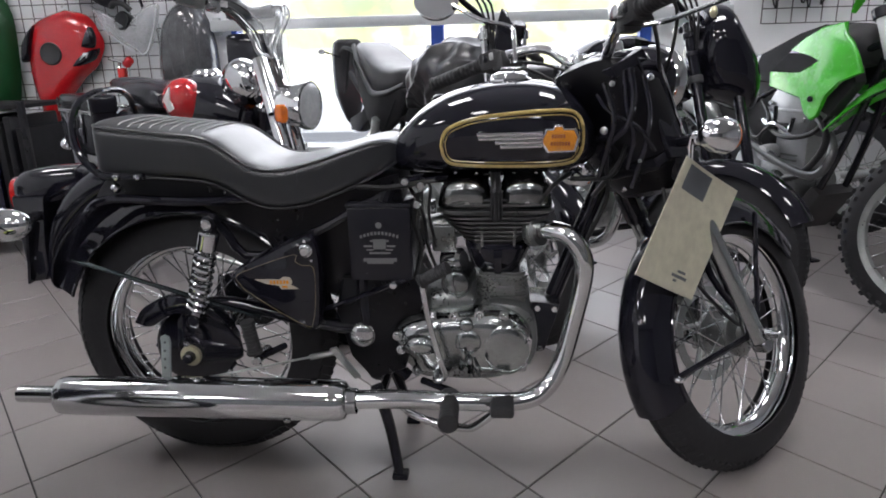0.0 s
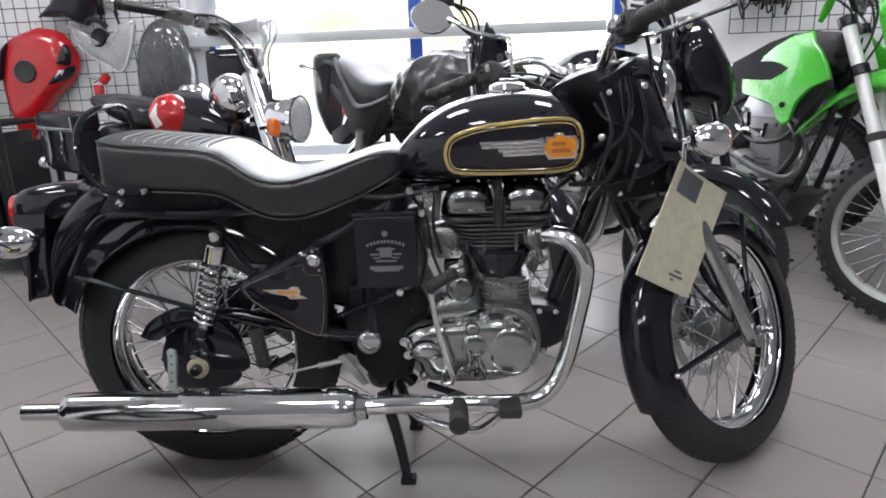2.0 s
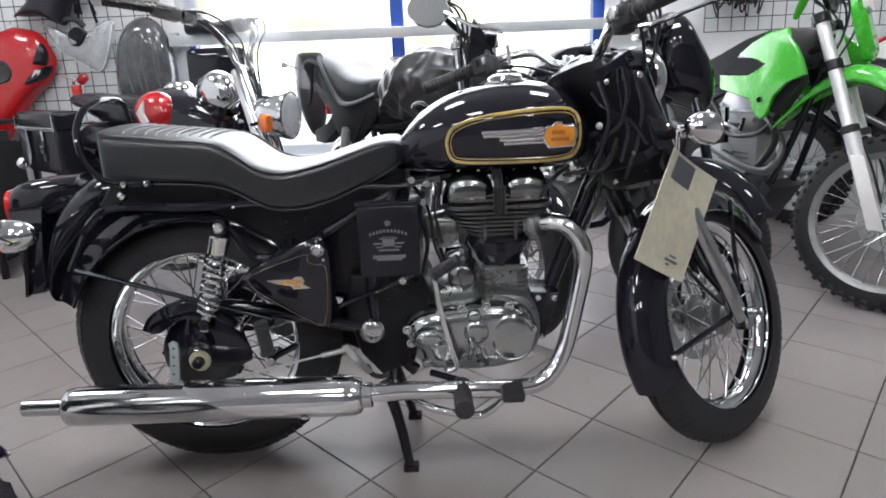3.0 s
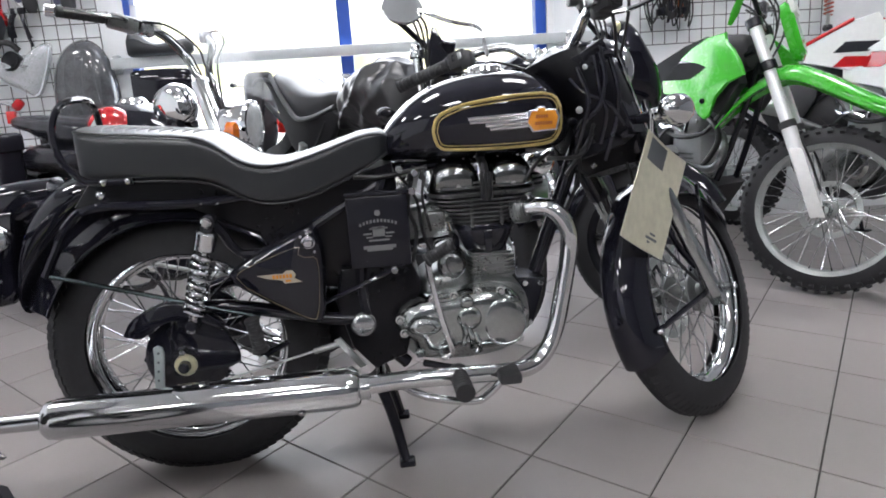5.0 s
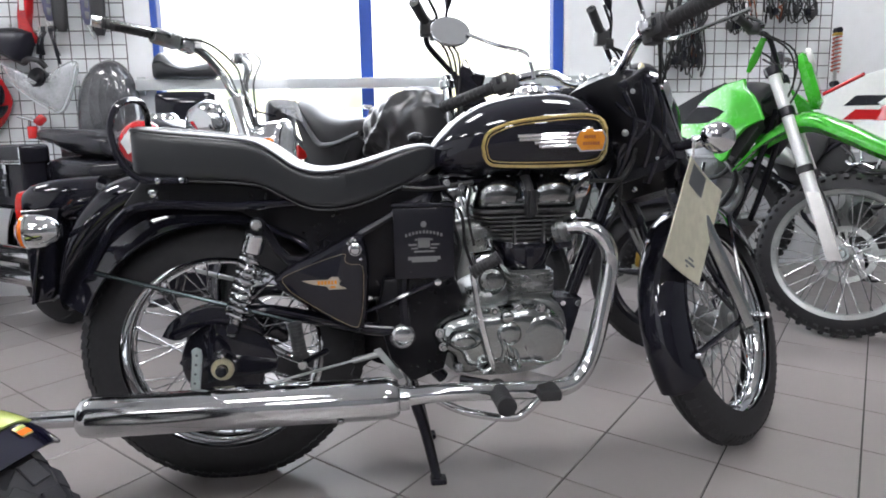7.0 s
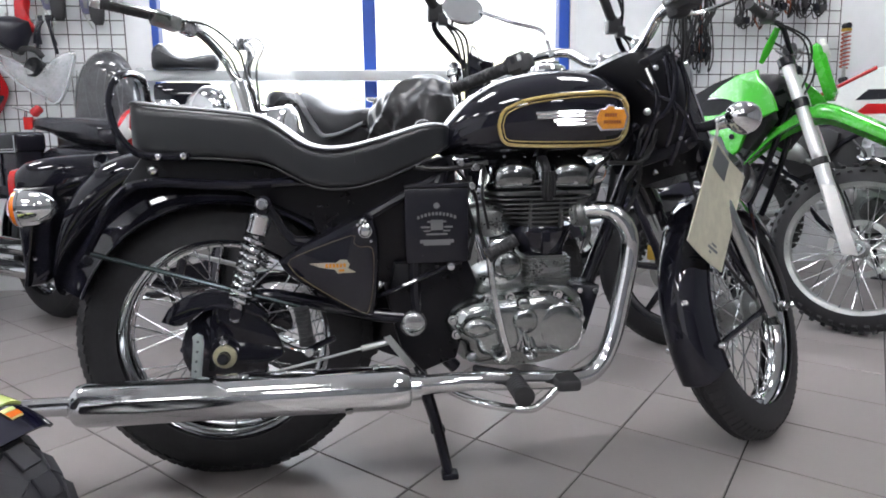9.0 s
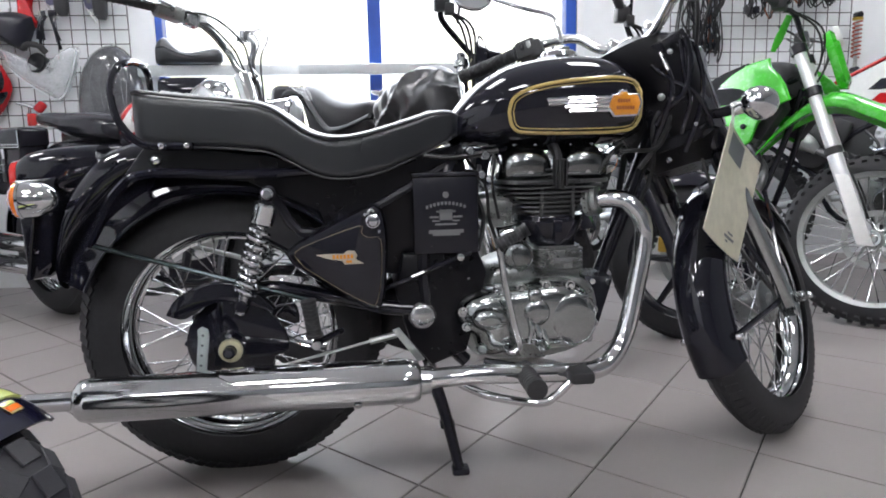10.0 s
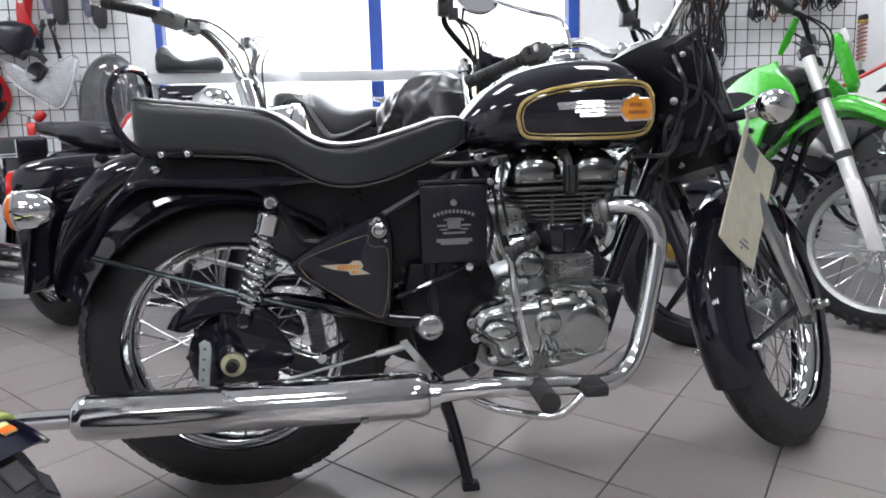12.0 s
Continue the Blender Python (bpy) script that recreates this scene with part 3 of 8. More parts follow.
# swing arm, frame
for s in (-1, 1):
    bm = B()
    tube(bm, [(0.43, s * 0.1, 0.398), (0.33, s * 0.108, 0.412), (0.185, s * 0.114, 0.45), (0.08, s * 0.116, 0.468), (0.0, s * 0.116, 0.45)], 0.0165, 12, smooth=3)
    slab(bm, [(0.03, 0.46), (0.1, 0.4), (0.125, 0.345), (0.1, 0.315), (-0.03, 0.315), (-0.035, 0.36), (-0.02, 0.46)], s * 0.108, s * 0.122, 0.005, smooth=2)
    part("swing_arm", bm, BLACK, bike)
    bm = B()
    tube(bm, [(1.0, s * 0.02, 0.84), (0.8, s * 0.03, 0.77), (0.52, s * 0.07, 0.745), (0.1, s * 0.125, 0.715), (-0.13, s * 0.13, 0.722), (-0.2, s * 0.128, 0.69), (-0.245, s * 0.122, 0.625), (-0.275, s * 0.12, 0.575)], 0.011, 10, smooth=5)
    part("frame_rail", bm, BLACK, bike)
    bm = B()
    tube(bm, [(-0.275, s * 0.12, 0.577), (0.185, s * 0.135, 0.438)], 0.006, 8)
    part("mudguard_stay", bm, STEEL if s > 0 else mat("dark_blued_steel", (0.05, 0.062, 0.066), 0.2, 0.9, rough_vary=0.05, noise_scale=12), bike)
    bm = B()
    tube(bm, [(0.5, s * 0.09, 0.74), (0.43, s * 0.11, 0.56), (0.44, s * 0.1, 0.37), (0.52, s * 0.09, 0.27)], 0.016, 10, smooth=4)
    part("frame_tube", bm, SATIN, bike)
    bm = B()
    tube(bm, [(0.52, s * 0.09, 0.74), (0.2, s * 0.12, 0.585), (0.11, s * 0.135, 0.665)], 0.011, 8, smooth=4)
    part("frame_tube", bm, SATIN, bike)
bm = B()
tube(bm, [(1.03, 0, 0.86), (0.985, 0, 0.75), (0.925, 0, 0.59), (0.872, 0, 0.45)], 0.019, 14)
part("down_tube", bm, BLACK, bike)
bm = B()
rod(bm, SP + SAX * 0.47, SP + SAX * 0.68, 0.032, 18)
part("headstock", bm, SATIN, bike)
bm = B()
slab(bm, [(0.815, 0.452), (0.885, 0.446), (0.882, 0.43), (0.85, 0.325), (0.82, 0.32)], -0.055, 0.055, 0.004)
eplate = part("engine_plate", bm, SATIN, bike)
for x, z in ((0.832, 0.438), (0.872, 0.436), (0.84, 0.335)):
    bm = B()
    rod(bm, (x, -0.055, z), (x, -0.066, z), 0.008, 6)
    part("bolt", bm, CHROME, eplate)

bm = B()
slab(bm, [(-0.2, 0.72), (-0.15, 0.785), (0.1, 0.755), (0.25, 0.71), (0.4, 0.735), (0.52, 0.77), (0.54, 0.62), (0.42, 0.47), (0.25, 0.5), (0.2, 0.62), (0.05, 0.7)], -0.095, 0.095, 0.01)
part("inner_panel", bm, DEEPBLACK, bike, "satin black panel under the seat")

# rear mudguard, tail, number plate bracket
bm = B()
fender(bm, (0, 0, RZ), 0.405, 35, 158, 0.088, 0.075, 40)
part("rear_mudguard", bm, BLACK, bike)
bm = B()
loft(bm, dense([(-0.365, 0, 0.52, 0.075, 0.055), (-0.34, 0, 0.6, 0.085, 0.065), (-0.28, 0, 0.68, 0.088, 0.07), (-0.2, 0, 0.735, 0.088, 0.05), (-0.13, 0, 0.755, 0.086, 0.03)], 16), 24, 2.4)
part("tail_skirt", bm, BLACK, bike)
bm = B()
arc_band(bm, (0, 0, RZ), 0.405, 35, 158, 0.088, 0.075, -1.0, 0.004)
part("mudguard_bead", bm, BLACK, bike)
bm = B()
loft(bm, dense([(-0.44, 0, 0.71, 0.04, 0.045), (-0.425, 0, 0.715, 0.05, 0.052), (-0.36, 0, 0.73, 0.055, 0.05), (-0.27, 0, 0.745, 0.05, 0.04)], 10), 24, 3)
tail = part("tail_lamp_housing", bm, BLACK, bike)
bm = B()
loft(bm, [(-0.462, 0, 0.71, 0.028, 0.034), (-0.456, 0, 0.71, 0.037, 0.043), (-0.441, 0, 0.71, 0.041, 0.046)], 24, 2.6)
part("tail_lens", bm, REDLENS, tail, "red tail lamp lens")
bm = B()
slab(bm, [(-0.075, -0.09), (0.075, -0.09), (0.085, 0.07), (-0.085, 0.07)], -0.004, 0.004, 0.003, pose(-0.405, 0, 0.585, 0, 0, 90) @ pose(0, 0, 0, 12, 0, 0))
plate = part("plate_bracket", bm, BLACK, bike, "black number plate bracket")
bm = B()
slab(bm, [(-0.436, 0.715), (-0.35, 0.72), (-0.362, 0.6), (-0.375, 0.525), (-0.39, 0.5), (-0.42, 0.495), (-0.432, 0.52)], -0.062, 0.062, 0.012)
part("bracket_body", bm, BLACK, plate)
for y in (-0.06, 0.06):
    bm = B()
    rod(bm, (-0.4, y, 0.56), (-0.415, y, 0.557), 0.006, 8)
    part("bolt", bm, CHROME, plate)


def indicator(name, base, centre, facing, r=0.036, m=None, parent=bike):
    """Chrome bullet-shaped indicator on a stalk, its orange lens towards facing."""
    bm = B()
    tube(bm, [base, centre], 0.0125, 12)
    stalk = part(name, bm, SATIN, parent, "chrome indicator with orange lens", m)
    bm = B()
    d_ = (Vector(centre) - Vector(base)).normalized()
    rod(bm, Vector(centre) - d_ * (r + 0.022), Vector(centre) - d_ * (r * 0.8), 0.0165, 16)
    part("collar", bm, CHROME, stalk, "chrome collar", m)
    f = Vector(facing).normalized()
    A = along(Vector(centre) - f * r * 1.35, centre)
    bm = B()
    lathe(bm, [(0, 0), (r * 0.3, r * 0.05), (r * 0.62, r * 0.3), (r * 0.87, r * 0.75), (r * 0.98, r * 1.25), (r, r * 1.7), (r * 1.03, r * 1.72), (r * 1.03, r * 1.85)], 28, A)
    part("shell", bm, CHROME, stalk, m=m)
    bm = B()
    lathe(bm, [(r * 1.01, r * 1.85), (r * 0.97, r * 2.05), (r * 0.7, r * 2.3), (0, r * 2.42)], 28, A)
    part("lens", bm, ORANGE, stalk, "orange lens", m)


for s in (-1, 1):
    indicator("rear_indicator", (-0.375, s * 0.06, 0.668), (-0.338, s * 0.2, 0.68), (-1, s * 0.1, 0))

# shock absorbers
for s in (-1, 1):
    p, q = Vector((0.107, s * 0.168, 0.677)), Vector((0.028, s * 0.15, 0.42))
    d = (q - p).normalized()
    bm = B()
    rod(bm, p + d * 0.022, p + d * 0.068, 0.0245, 24, 0.004)
    shock = part("shock_absorber", bm, CHROME, bike, "chrome rear shock with exposed spring")
    bm = B()
    rod(bm, p + d * 0.06, q, 0.011, 12)
    part("damper", bm, DULLCHROME, shock)
    bm = B()
    A = along(p + d * 0.068, q)
    L = (q - p).length - 0.118
    tube(bm, [A @ Vector((0.0212 * math.cos(a), 0.004 + L * k / 180, 0.0212 * math.sin(a))) for k, a in ((k, 2 * math.pi * 9 * k / 180) for k in range(181))], 0.0046, 8)
    part("spring", bm, CHROME, shock, "chrome coil spring")
    bm = B()
    rod(bm, p + Vector((0, -0.016 * s, 0)), p + Vector((0, 0.018 * s, 0)), 0.016, 18)
    ball(bm, p + d * 0.015, 0.016, 16)
    part("top_eye", bm, SATIN, shock)
    bm = B()
    rod(bm, p + Vector((0, 0.016 * s, 0)), p + Vector((0, 0.03 * s, 0)), 0.012, 14, 0.004)
    part("cap_nut", bm, CHROME, shock, "chrome cap nut")
    bm = B()
    rod(bm, q - d * 0.02 + Vector((0, -0.02 * s, 0)), q - d * 0.02 + Vector((0, 0.016 * s, 0)), 0.013, 14)
    part("lower_eye", bm, SATIN, shock)

# seat
SEAT = [(-0.172, 0.06, 0.884, 0.782), (-0.166, 0.108, 0.889, 0.778), (-0.155, 0.129, 0.891, 0.775), (-0.135, 0.139, 0.888, 0.773), (-0.09, 0.143, 0.882, 0.771), (0.0, 0.145, 0.873, 0.767), (0.076, 0.146, 0.864, 0.761),
        (0.108, 0.146, 0.856, 0.755), (0.13, 0.146, 0.844, 0.746), (0.155, 0.146, 0.826, 0.732), (0.182, 0.146, 0.806, 0.716), (0.21, 0.145, 0.794, 0.704), (0.245, 0.143, 0.789, 0.697), (0.29, 0.139, 0.793, 0.698), (0.345, 0.13, 0.806, 0.71),
        (0.4, 0.118, 0.822, 0.731), (0.45, 0.106, 0.836, 0.752), (0.495, 0.09, 0.839, 0.776), (0.515, 0.07, 0.83, 0.787), (0.525, 0.045, 0.82, 0.79)]
bm = B()
loft(bm, [(x, 0, (a + b) / 2, w, (a - b) / 2, 7) for x, w, a, b in dense(SEAT, 130)], 72)
for v in bm.verts:
    if v.co.z > 0.78:
        v.co.z += 0.006 * max(0, 1 - (v.co.y / 0.14) ** 2)
seat = part("seat", bm, VINYL, bike, "stepped black vinyl dual seat with piping")
for s in (-1, 1):
    bm = B()
    tube(bm, [(x, s * (w - 0.0045), a - 0.0035) for x, w, a, b in dense(SEAT[1:-1], 90)], 0.0036, 8)
    part("piping", bm, VINYL, seat)
    bm = B()
    tube(bm, [(x, s * (w - 0.003), b + 0.004) for x, w, a, b in dense(SEAT[2:-1], 60)], 0.0022, 8)
    part("lower_seam", bm, MATTEVINYL, seat)
SEAM = mat("pale_stitching", (0.3, 0.3, 0.3), 0.5)
for k in range(9):
    x = -0.112 + 0.024 * k
    z = float(np.interp(x, [a[0] for a in SEAT], [a[2] for a in SEAT])) + 0.0012
    bm = B()
    tube(bm, [(x + 0.006, -0.112, z - 0.003), (x, -0.08, z + 0.0042), (x, 0, z + 0.0066), (x, 0.08, z + 0.0042), (x + 0.006, 0.112, z - 0.003)], 0.0022, 6, smooth=4)
    part("stitch_line", bm, SEAM, seat, "pale stitched rib")
for x in (0.2, 0.225, 0.25, 0.275, 0.3):
    bm = B()
    tube(bm, [(x, -0.1435 + (x - 0.2) * 0.06, 0.755), (x + 0.002, -0.143 + (x - 0.2) * 0.06, 0.785)], 0.0012, 5)
    part("crease", bm, VINYL, seat)
for s in (-1, 1):
    bm = B()
    tube(bm, [(-0.04, s * 0.15, 0.776), (-0.1, s * 0.152, 0.776), (-0.145, s * 0.152, 0.785), (-0.183, s * 0.148, 0.83), (-0.197, s * 0.135, 0.89), (-0.192, s * 0.105, 0.935), (-0.185, s * 0.055, 0.954), (-0.183, 0, 0.958)], 0.0078, 10, smooth=6)
    gr = part("grab_rail", bm, BLACK, bike)
    for x in (-0.05, -0.1):
        bm = B()
        lathe(bm, [(0, 0.012), (0.006, 0.01), (0.009, 0.004), (0.009, 0)], 14, along((x, s * 0.155, 0.777), (x, s * 0.175, 0.777)))
        part("dome_nut", bm, CHROME, gr, "chrome dome nut")
for s in (-1, 1):
    bm = B()
    lathe(bm, [(0, 0.014), (0.008, 0.011), (0.012, 0.004), (0.012, 0)], 14, along((-0.12, s * 0.13, 0.748), (-0.12, s * 0.155, 0.748)))
    part("dome_nut", bm, CHROME, bike, "chrome dome nut")

# fuel tank
TANK = [(0.488, 0.035, 0.8, 0.775), (0.5, 0.06, 0.828, 0.768), (0.53, 0.088, 0.868, 0.763), (0.57, 0.112, 0.905, 0.76), (0.63, 0.132, 0.938, 0.758), (0.71, 0.148, 0.958, 0.757), (0.8, 0.152, 0.963, 0.757), (0.87, 0.145, 0.95, 0.76), (0.92, 0.12, 0.918, 0.77), (0.95, 0.08, 0.87, 0.79), (0.96, 0.04, 0.845, 0.81)]
TD = dense(TANK, 60)
TP = 2.5


def tank_side(x, z, s=-1, proud=0.0):
    """The tank's surface at (x, z)."""
    i = min(range(len(TD)), key=lambda k: abs(TD[k][0] - x))
    _, w, a, b = TD[i]
    h, c = (a - b) / 2, (a + b) / 2
    u = min(0.999, abs((z - c) / h))
    return Vector((x, s * (w * (1 - u ** TP) ** (1 / TP) + proud), z))


bm = B()
loft(bm, [(x, 0, (a + b) / 2, w, (a - b) / 2, TP) for x, w, a, b in TD], 48)
tank = part("fuel_tank", bm, BLACK, bike, "gloss black teardrop fuel tank with gold lining")
LINE = [(0.622, 0.815), (0.62, 0.84), (0.635, 0.868), (0.69, 0.889), (0.78, 0.9), (0.87, 0.903), (0.908, 0.89), (0.918, 0.85), (0.91, 0.808), (0.88, 0.79), (0.77, 0.787), (0.66, 0.79), (0.632, 0.798)]


def tank_line(shrink, rad, name):
    P = smooth_path([(a, 0, b) for a, b in LINE + LINE[:1]], 6)[:-1]
    cx, cz = 0.77, 0.845
    for s in (-1, 1):
        bm = B()
        Q = []
        for k, p in enumerate(P):
            t = (P[(k + 1) % len(P)] - P[k - 1]).normalized()
            n = Vector((-t.z, 0, t.x))
            if n.dot(Vector((cx - p.x, 0, cz - p.z))) < 0:
                n = -n
            Q.append(tank_side(p.x + n.x * shrink, p.z + n.z * shrink, s, 0.0005))
        tube(bm, Q, rad, 6, close=True, flat=1.0)
        part(name, bm, GOLD, tank, "gold lining")


tank_line(0.0, 0.0042, "lining")
tank_line(0.0085, 0.0013, "fine_lining")
for s in (-1, 1):
    bm = B()
    y = tank_side(0.865, 0.843, s, 0.0).y
    O = [(0.825, 0.842), (0.838, 0.868), (0.852, 0.868), (0.856, 0.876), (0.872, 0.876), (0.876, 0.868), (0.9, 0.868), (0.908, 0.85), (0.9, 0.82), (0.842, 0.818)]
    slab(bm, O, y + s * -0.004, y + s * 0.009, 0.003)
    badge = part("badge", bm, CHROME, tank, "chrome winged badge with amber centre")
    bm = B()
    slab(bm, [(0.866 + (a - 0.866) * 0.86, 0.845 + (b - 0.845) * 0.86) for a, b in O], y + s * 0.0095, y + s * 0.0125, 0.0015)
    part("badge_face", bm, AMBER, badge, "amber enamel badge face")
    for z, x0, n_ in ((0.853, 0.85, 5), (0.838, 0.848, 7)):
        for k in range(n_):
            bm = B()
            x = x0 + 0.0058 * k
            box(bm, (x, y + s * 0.0128 - 0.0005, z - 0.004), (x + 0.0042, y + s * 0.0128 + 0.0005, z + 0.0035), 0.0)
            part("lettering_bar", bm, MAROON, badge)
    for k, (x0, z) in enumerate(((0.697, 0.857), (0.7, 0.849), (0.735, 0.8405), (0.745, 0.832))):
        bm = B()
        pts = [tank_side(x, z + (x - x0) * 0.02, s, 0.004) for x in np.linspace(x0, 0.832, 7)]
        tube(bm, pts, 0.005, 8)
        part("wing_bar", bm, CHROME, badge, "chrome wing bar")
bm = B()
lathe(bm, [(0, 0.018), (0.03, 0.017), (0.04, 0.012), (0.043, 0.004), (0.05, 0.002), (0.05, -0.006)], 32, along((0.765, 0, 0.962), (0.765, 0, 0.99)))
cap = part("filler_cap", bm, CHROME, tank, "chrome filler cap")
bm = B()
box(bm, (0.745, -0.008, 0.978), (0.79, 0.008, 0.988), 0.003)
part("lock_cover", bm, DULLCHROME, cap)

# side covers
TB = [(0.13, 0.548), (0.16, 0.572), (0.225, 0.606), (0.292, 0.637), (0.327, 0.645), (0.341, 0.622), (0.347, 0.561), (0.335, 0.437), (0.308, 0.418), (0.237, 0.46), (0.155, 0.513)]
for s in (-1, 1):
    bm = B()
    slab(bm, TB, s * 0.1, s * 0.172, 0.02, smooth=4)
    tool = part("tool_box", bm, BLACK, bike, "gloss black tool box with gold lining and winged badge")
    bm = B()
    I = [(0.152, 0.545), (0.168, 0.562), (0.286, 0.603), (0.292, 0.588), (0.306, 0.578), (0.332, 0.572), (0.331, 0.5), (0.322, 0.445), (0.306, 0.433), (0.237, 0.473), (0.17, 0.52)]
    tube(bm, [(a, s * 0.1722, b) for a, b in I], 0.0006, 5, smooth=3, close=True)
    part("lining", bm, THINGOLD, tool)
    bm = B()
    lathe(bm, [(0, 0.014), (0.009, 0.013), (0.012, 0.009), (0.012, 0.003), (0.015, 0.002), (0.015, 0)], 24, along((0.317, s * 0.17, 0.612), (0.317, s * 0.24, 0.612)))
    part("knob", bm, CHROME, tool, "chrome knob")
    for dx, dz in ((0.012, -0.022), (0.0, 0.022), (-0.016, 0.014)):
        bm = B()
        rod(bm, (0.317 + dx, s * 0.168, 0.612 + dz), (0.317 + dx, s * 0.176, 0.612 + dz), 0.0035, 8)
        part("screw", bm, CHROME, tool)
    bm = B()
    W_ = [(0.195, 0.545), (0.235, 0.546), (0.252, 0.545), (0.262, 0.552), (0.276, 0.551), (0.282, 0.541), (0.278, 0.533), (0.295, 0.523), (0.255, 0.522), (0.25, 0.53), (0.218, 0.536)]
    slab(bm, W_, s * 0.1718, s * 0.1734, 0.0006)
    wing = part("winged_badge", bm, mat("pale_badge", (0.4, 0.36, 0.28), 0.4), tool, "pale winged badge")
    for k in range(6):
        bm = B()
        box(bm, (0.23 + 0.0075 * k, s * 0.1738 - 0.0004, 0.535), (0.2355 + 0.0075 * k, s * 0.1738 + 0.0004, 0.5435), 0)
        part("lettering_bar", bm, AMBER, wing)
    bm = B()
    box(bm, (0.258, s * 0.1738 - 0.0004, 0.526), (0.27, s * 0.1738 + 0.0004, 0.531), 0)
    part("lettering_bar", bm, AMBER, wing)
bm = B()
box(bm, (0.405, -0.135, 0.53), (0.548, 0.12, 0.7), 0.006)
batt = part("battery_box", bm, SATIN, bike, "satin black battery box with grey print")
bm = B()
box(bm, (0.403, -0.139, 0.7), (0.55, 0.122, 0.709), 0.003)
part("lid", bm, SATIN, batt)
for k in range(11):
    u = -1 + 2 * k / 10
    bm = B()
    x, z = 0.476 + 0.041 * u, 0.642 - 0.008 * u * u
    box(bm, (x - 0.0026, -0.1363, z - 0.0035), (x + 0.0026, -0.1352, z + 0.0035), 0)
    part("lettering_bar", bm, GREYPRINT, batt)
for x0, x1, z0, z1 in ((0.462, 0.49, 0.605, 0.628), (0.455, 0.497, 0.622, 0.626), (0.44, 0.46, 0.61, 0.614), (0.492, 0.512, 0.61, 0.614), (0.446, 0.462, 0.602, 0.605), (0.49, 0.506, 0.602, 0.605), (0.452, 0.5, 0.594, 0.598), (0.438, 0.514, 0.576, 0.584), (0.446, 0.506, 0.571, 0.576)):
    bm = B()
    box(bm, (x0, -0.1363, z0), (x1, -0.1352, z1), 0)
    part("print_mark", bm, GREYPRINT, batt)
bm = B()
lathe(bm, [(0, 0.0015), (0.007, 0.0015), (0.007, 0)], 12, along((0.476, -0.1349, 0.66), (0.476, -0.2, 0.66)))
part("printed_crest", bm, GREYPRINT, batt)
bm = B()
slab(bm, [(0.36, 0.45), (0.38, 0.53), (0.55, 0.53), (0.57, 0.48), (0.52, 0.3), (0.44, 0.27), (0.39, 0.33)], -0.115, 0.11, 0.008)
mid = part("frame_plate", bm, DEEPBLACK, bike)
bm = B()
lathe(bm, [(0, 0.012), (0.02, 0.011), (0.027, 0.007), (0.029, 0.002), (0.031, 0)], 28, along((0.42, -0.116, 0.388), (0.42, -0.2, 0.388)))
part("pivot_cover", bm, DULLCHROME, mid, "round dull chrome pivot cover")
bm = B()
tube(bm, [(0.335, -0.125, 0.455), (0.505, -0.14, 0.524), (0.53, -0.13, 0.53)], 0.006, 8)
part("bracket_arm", bm, BLACK, mid)
bm = B()
lathe(bm, [(0, 0.012), (0.008, 0.01), (0.011, 0.004), (0.011, 0)], 14, along((0.505, -0.142, 0.524), (0.505, -0.2, 0.524)))
part("dome_nut", bm, CHROME, mid, "chrome dome nut")
bm = B()
slab(bm, [(-0.13, 0.42), (-0.1, 0.46), (-0.02, 0.49), (0.05, 0.47), (0.1, 0.42), (0.04, 0.44), (-0.03, 0.445), (-0.09, 0.41)], -0.135, -0.1, 0.005, smooth=3)
part("chain_guard", bm, BLACK, bike, "curved black guard")

bm = B()
slab(bm, [(0.29, 0.3), (0.33, 0.42), (0.42, 0.46), (0.56, 0.45), (0.6, 0.36), (0.56, 0.27), (0.42, 0.24)], 0.06, 0.12, 0.012, smooth=2)
part("primary_case", bm, SATIN, bike, "dark case on the far side")

# exhaust
bm = B()
MZ, MY = 0.279, -0.232
lathe(bm, [(0.015, -0.378), (0.019, -0.378), (0.0195, -0.288), (0.02, -0.284), (0.034, -0.28), (0.042, -0.271), (0.045, -0.253), (0.046, 0.36), (0.0455, 0.385), (0.04, 0.4), (0.03, 0.404), (0.0285, 0.42), (0.028, 0.425)], 40, Matrix.Translation((0, MY, MZ)) @ Matrix.Rotation(radians(-90), 4, "Z"))
muff = part("muffler", bm, MUFFLERCHROME, bike, "long chrome cigar silencer")
# upper heat shield
bm = B()
rows = []
for x in np.linspace(0.0, 0.396, 24):
    a1 = 205 if x > 0.16 else 120 + 85 * (x / 0.16) ** 0.8
    r1 = 0.0485 if x < 0.38 else 0.0485 - 0.006 * ((x - 0.38) / 0.016)
    angs = [10 + (a1 - 10) * k / 23 for k in range(24)]
    loop = [(r1, a) for a in angs] + [(r1 - 0.0016, a) for a in angs[::-1]]
    rows.append([bm.verts.new((x, MY + r * math.cos(radians(a)), MZ + r * math.sin(radians(a)))) for r, a in loop])
for A, C in zip(rows, rows[1:]):
    for k in range(48):
        bm.faces.new((A[k], A[(k + 1) % 48], C[(k + 1) % 48], C[k]))
bm.faces.new(rows[0])
bm.faces.new(rows[-1][::-1])
part("heat_shield", bm, CHROME, muff, "chrome heat shield")
for x, a in ((0.272, 222), (0.06, 95), (0.33, 90)):
    bm = B()
    dy, dz = 0.046 * math.cos(radians(a)), 0.046 * math.sin(radians(a))
    rod(bm, (x, MY + dy, MZ + dz), (x, MY + dy * 1.12, MZ + dz * 1.12), 0.008, 12)
    part("screw", bm, DULLCHROME, muff)
bm = B()
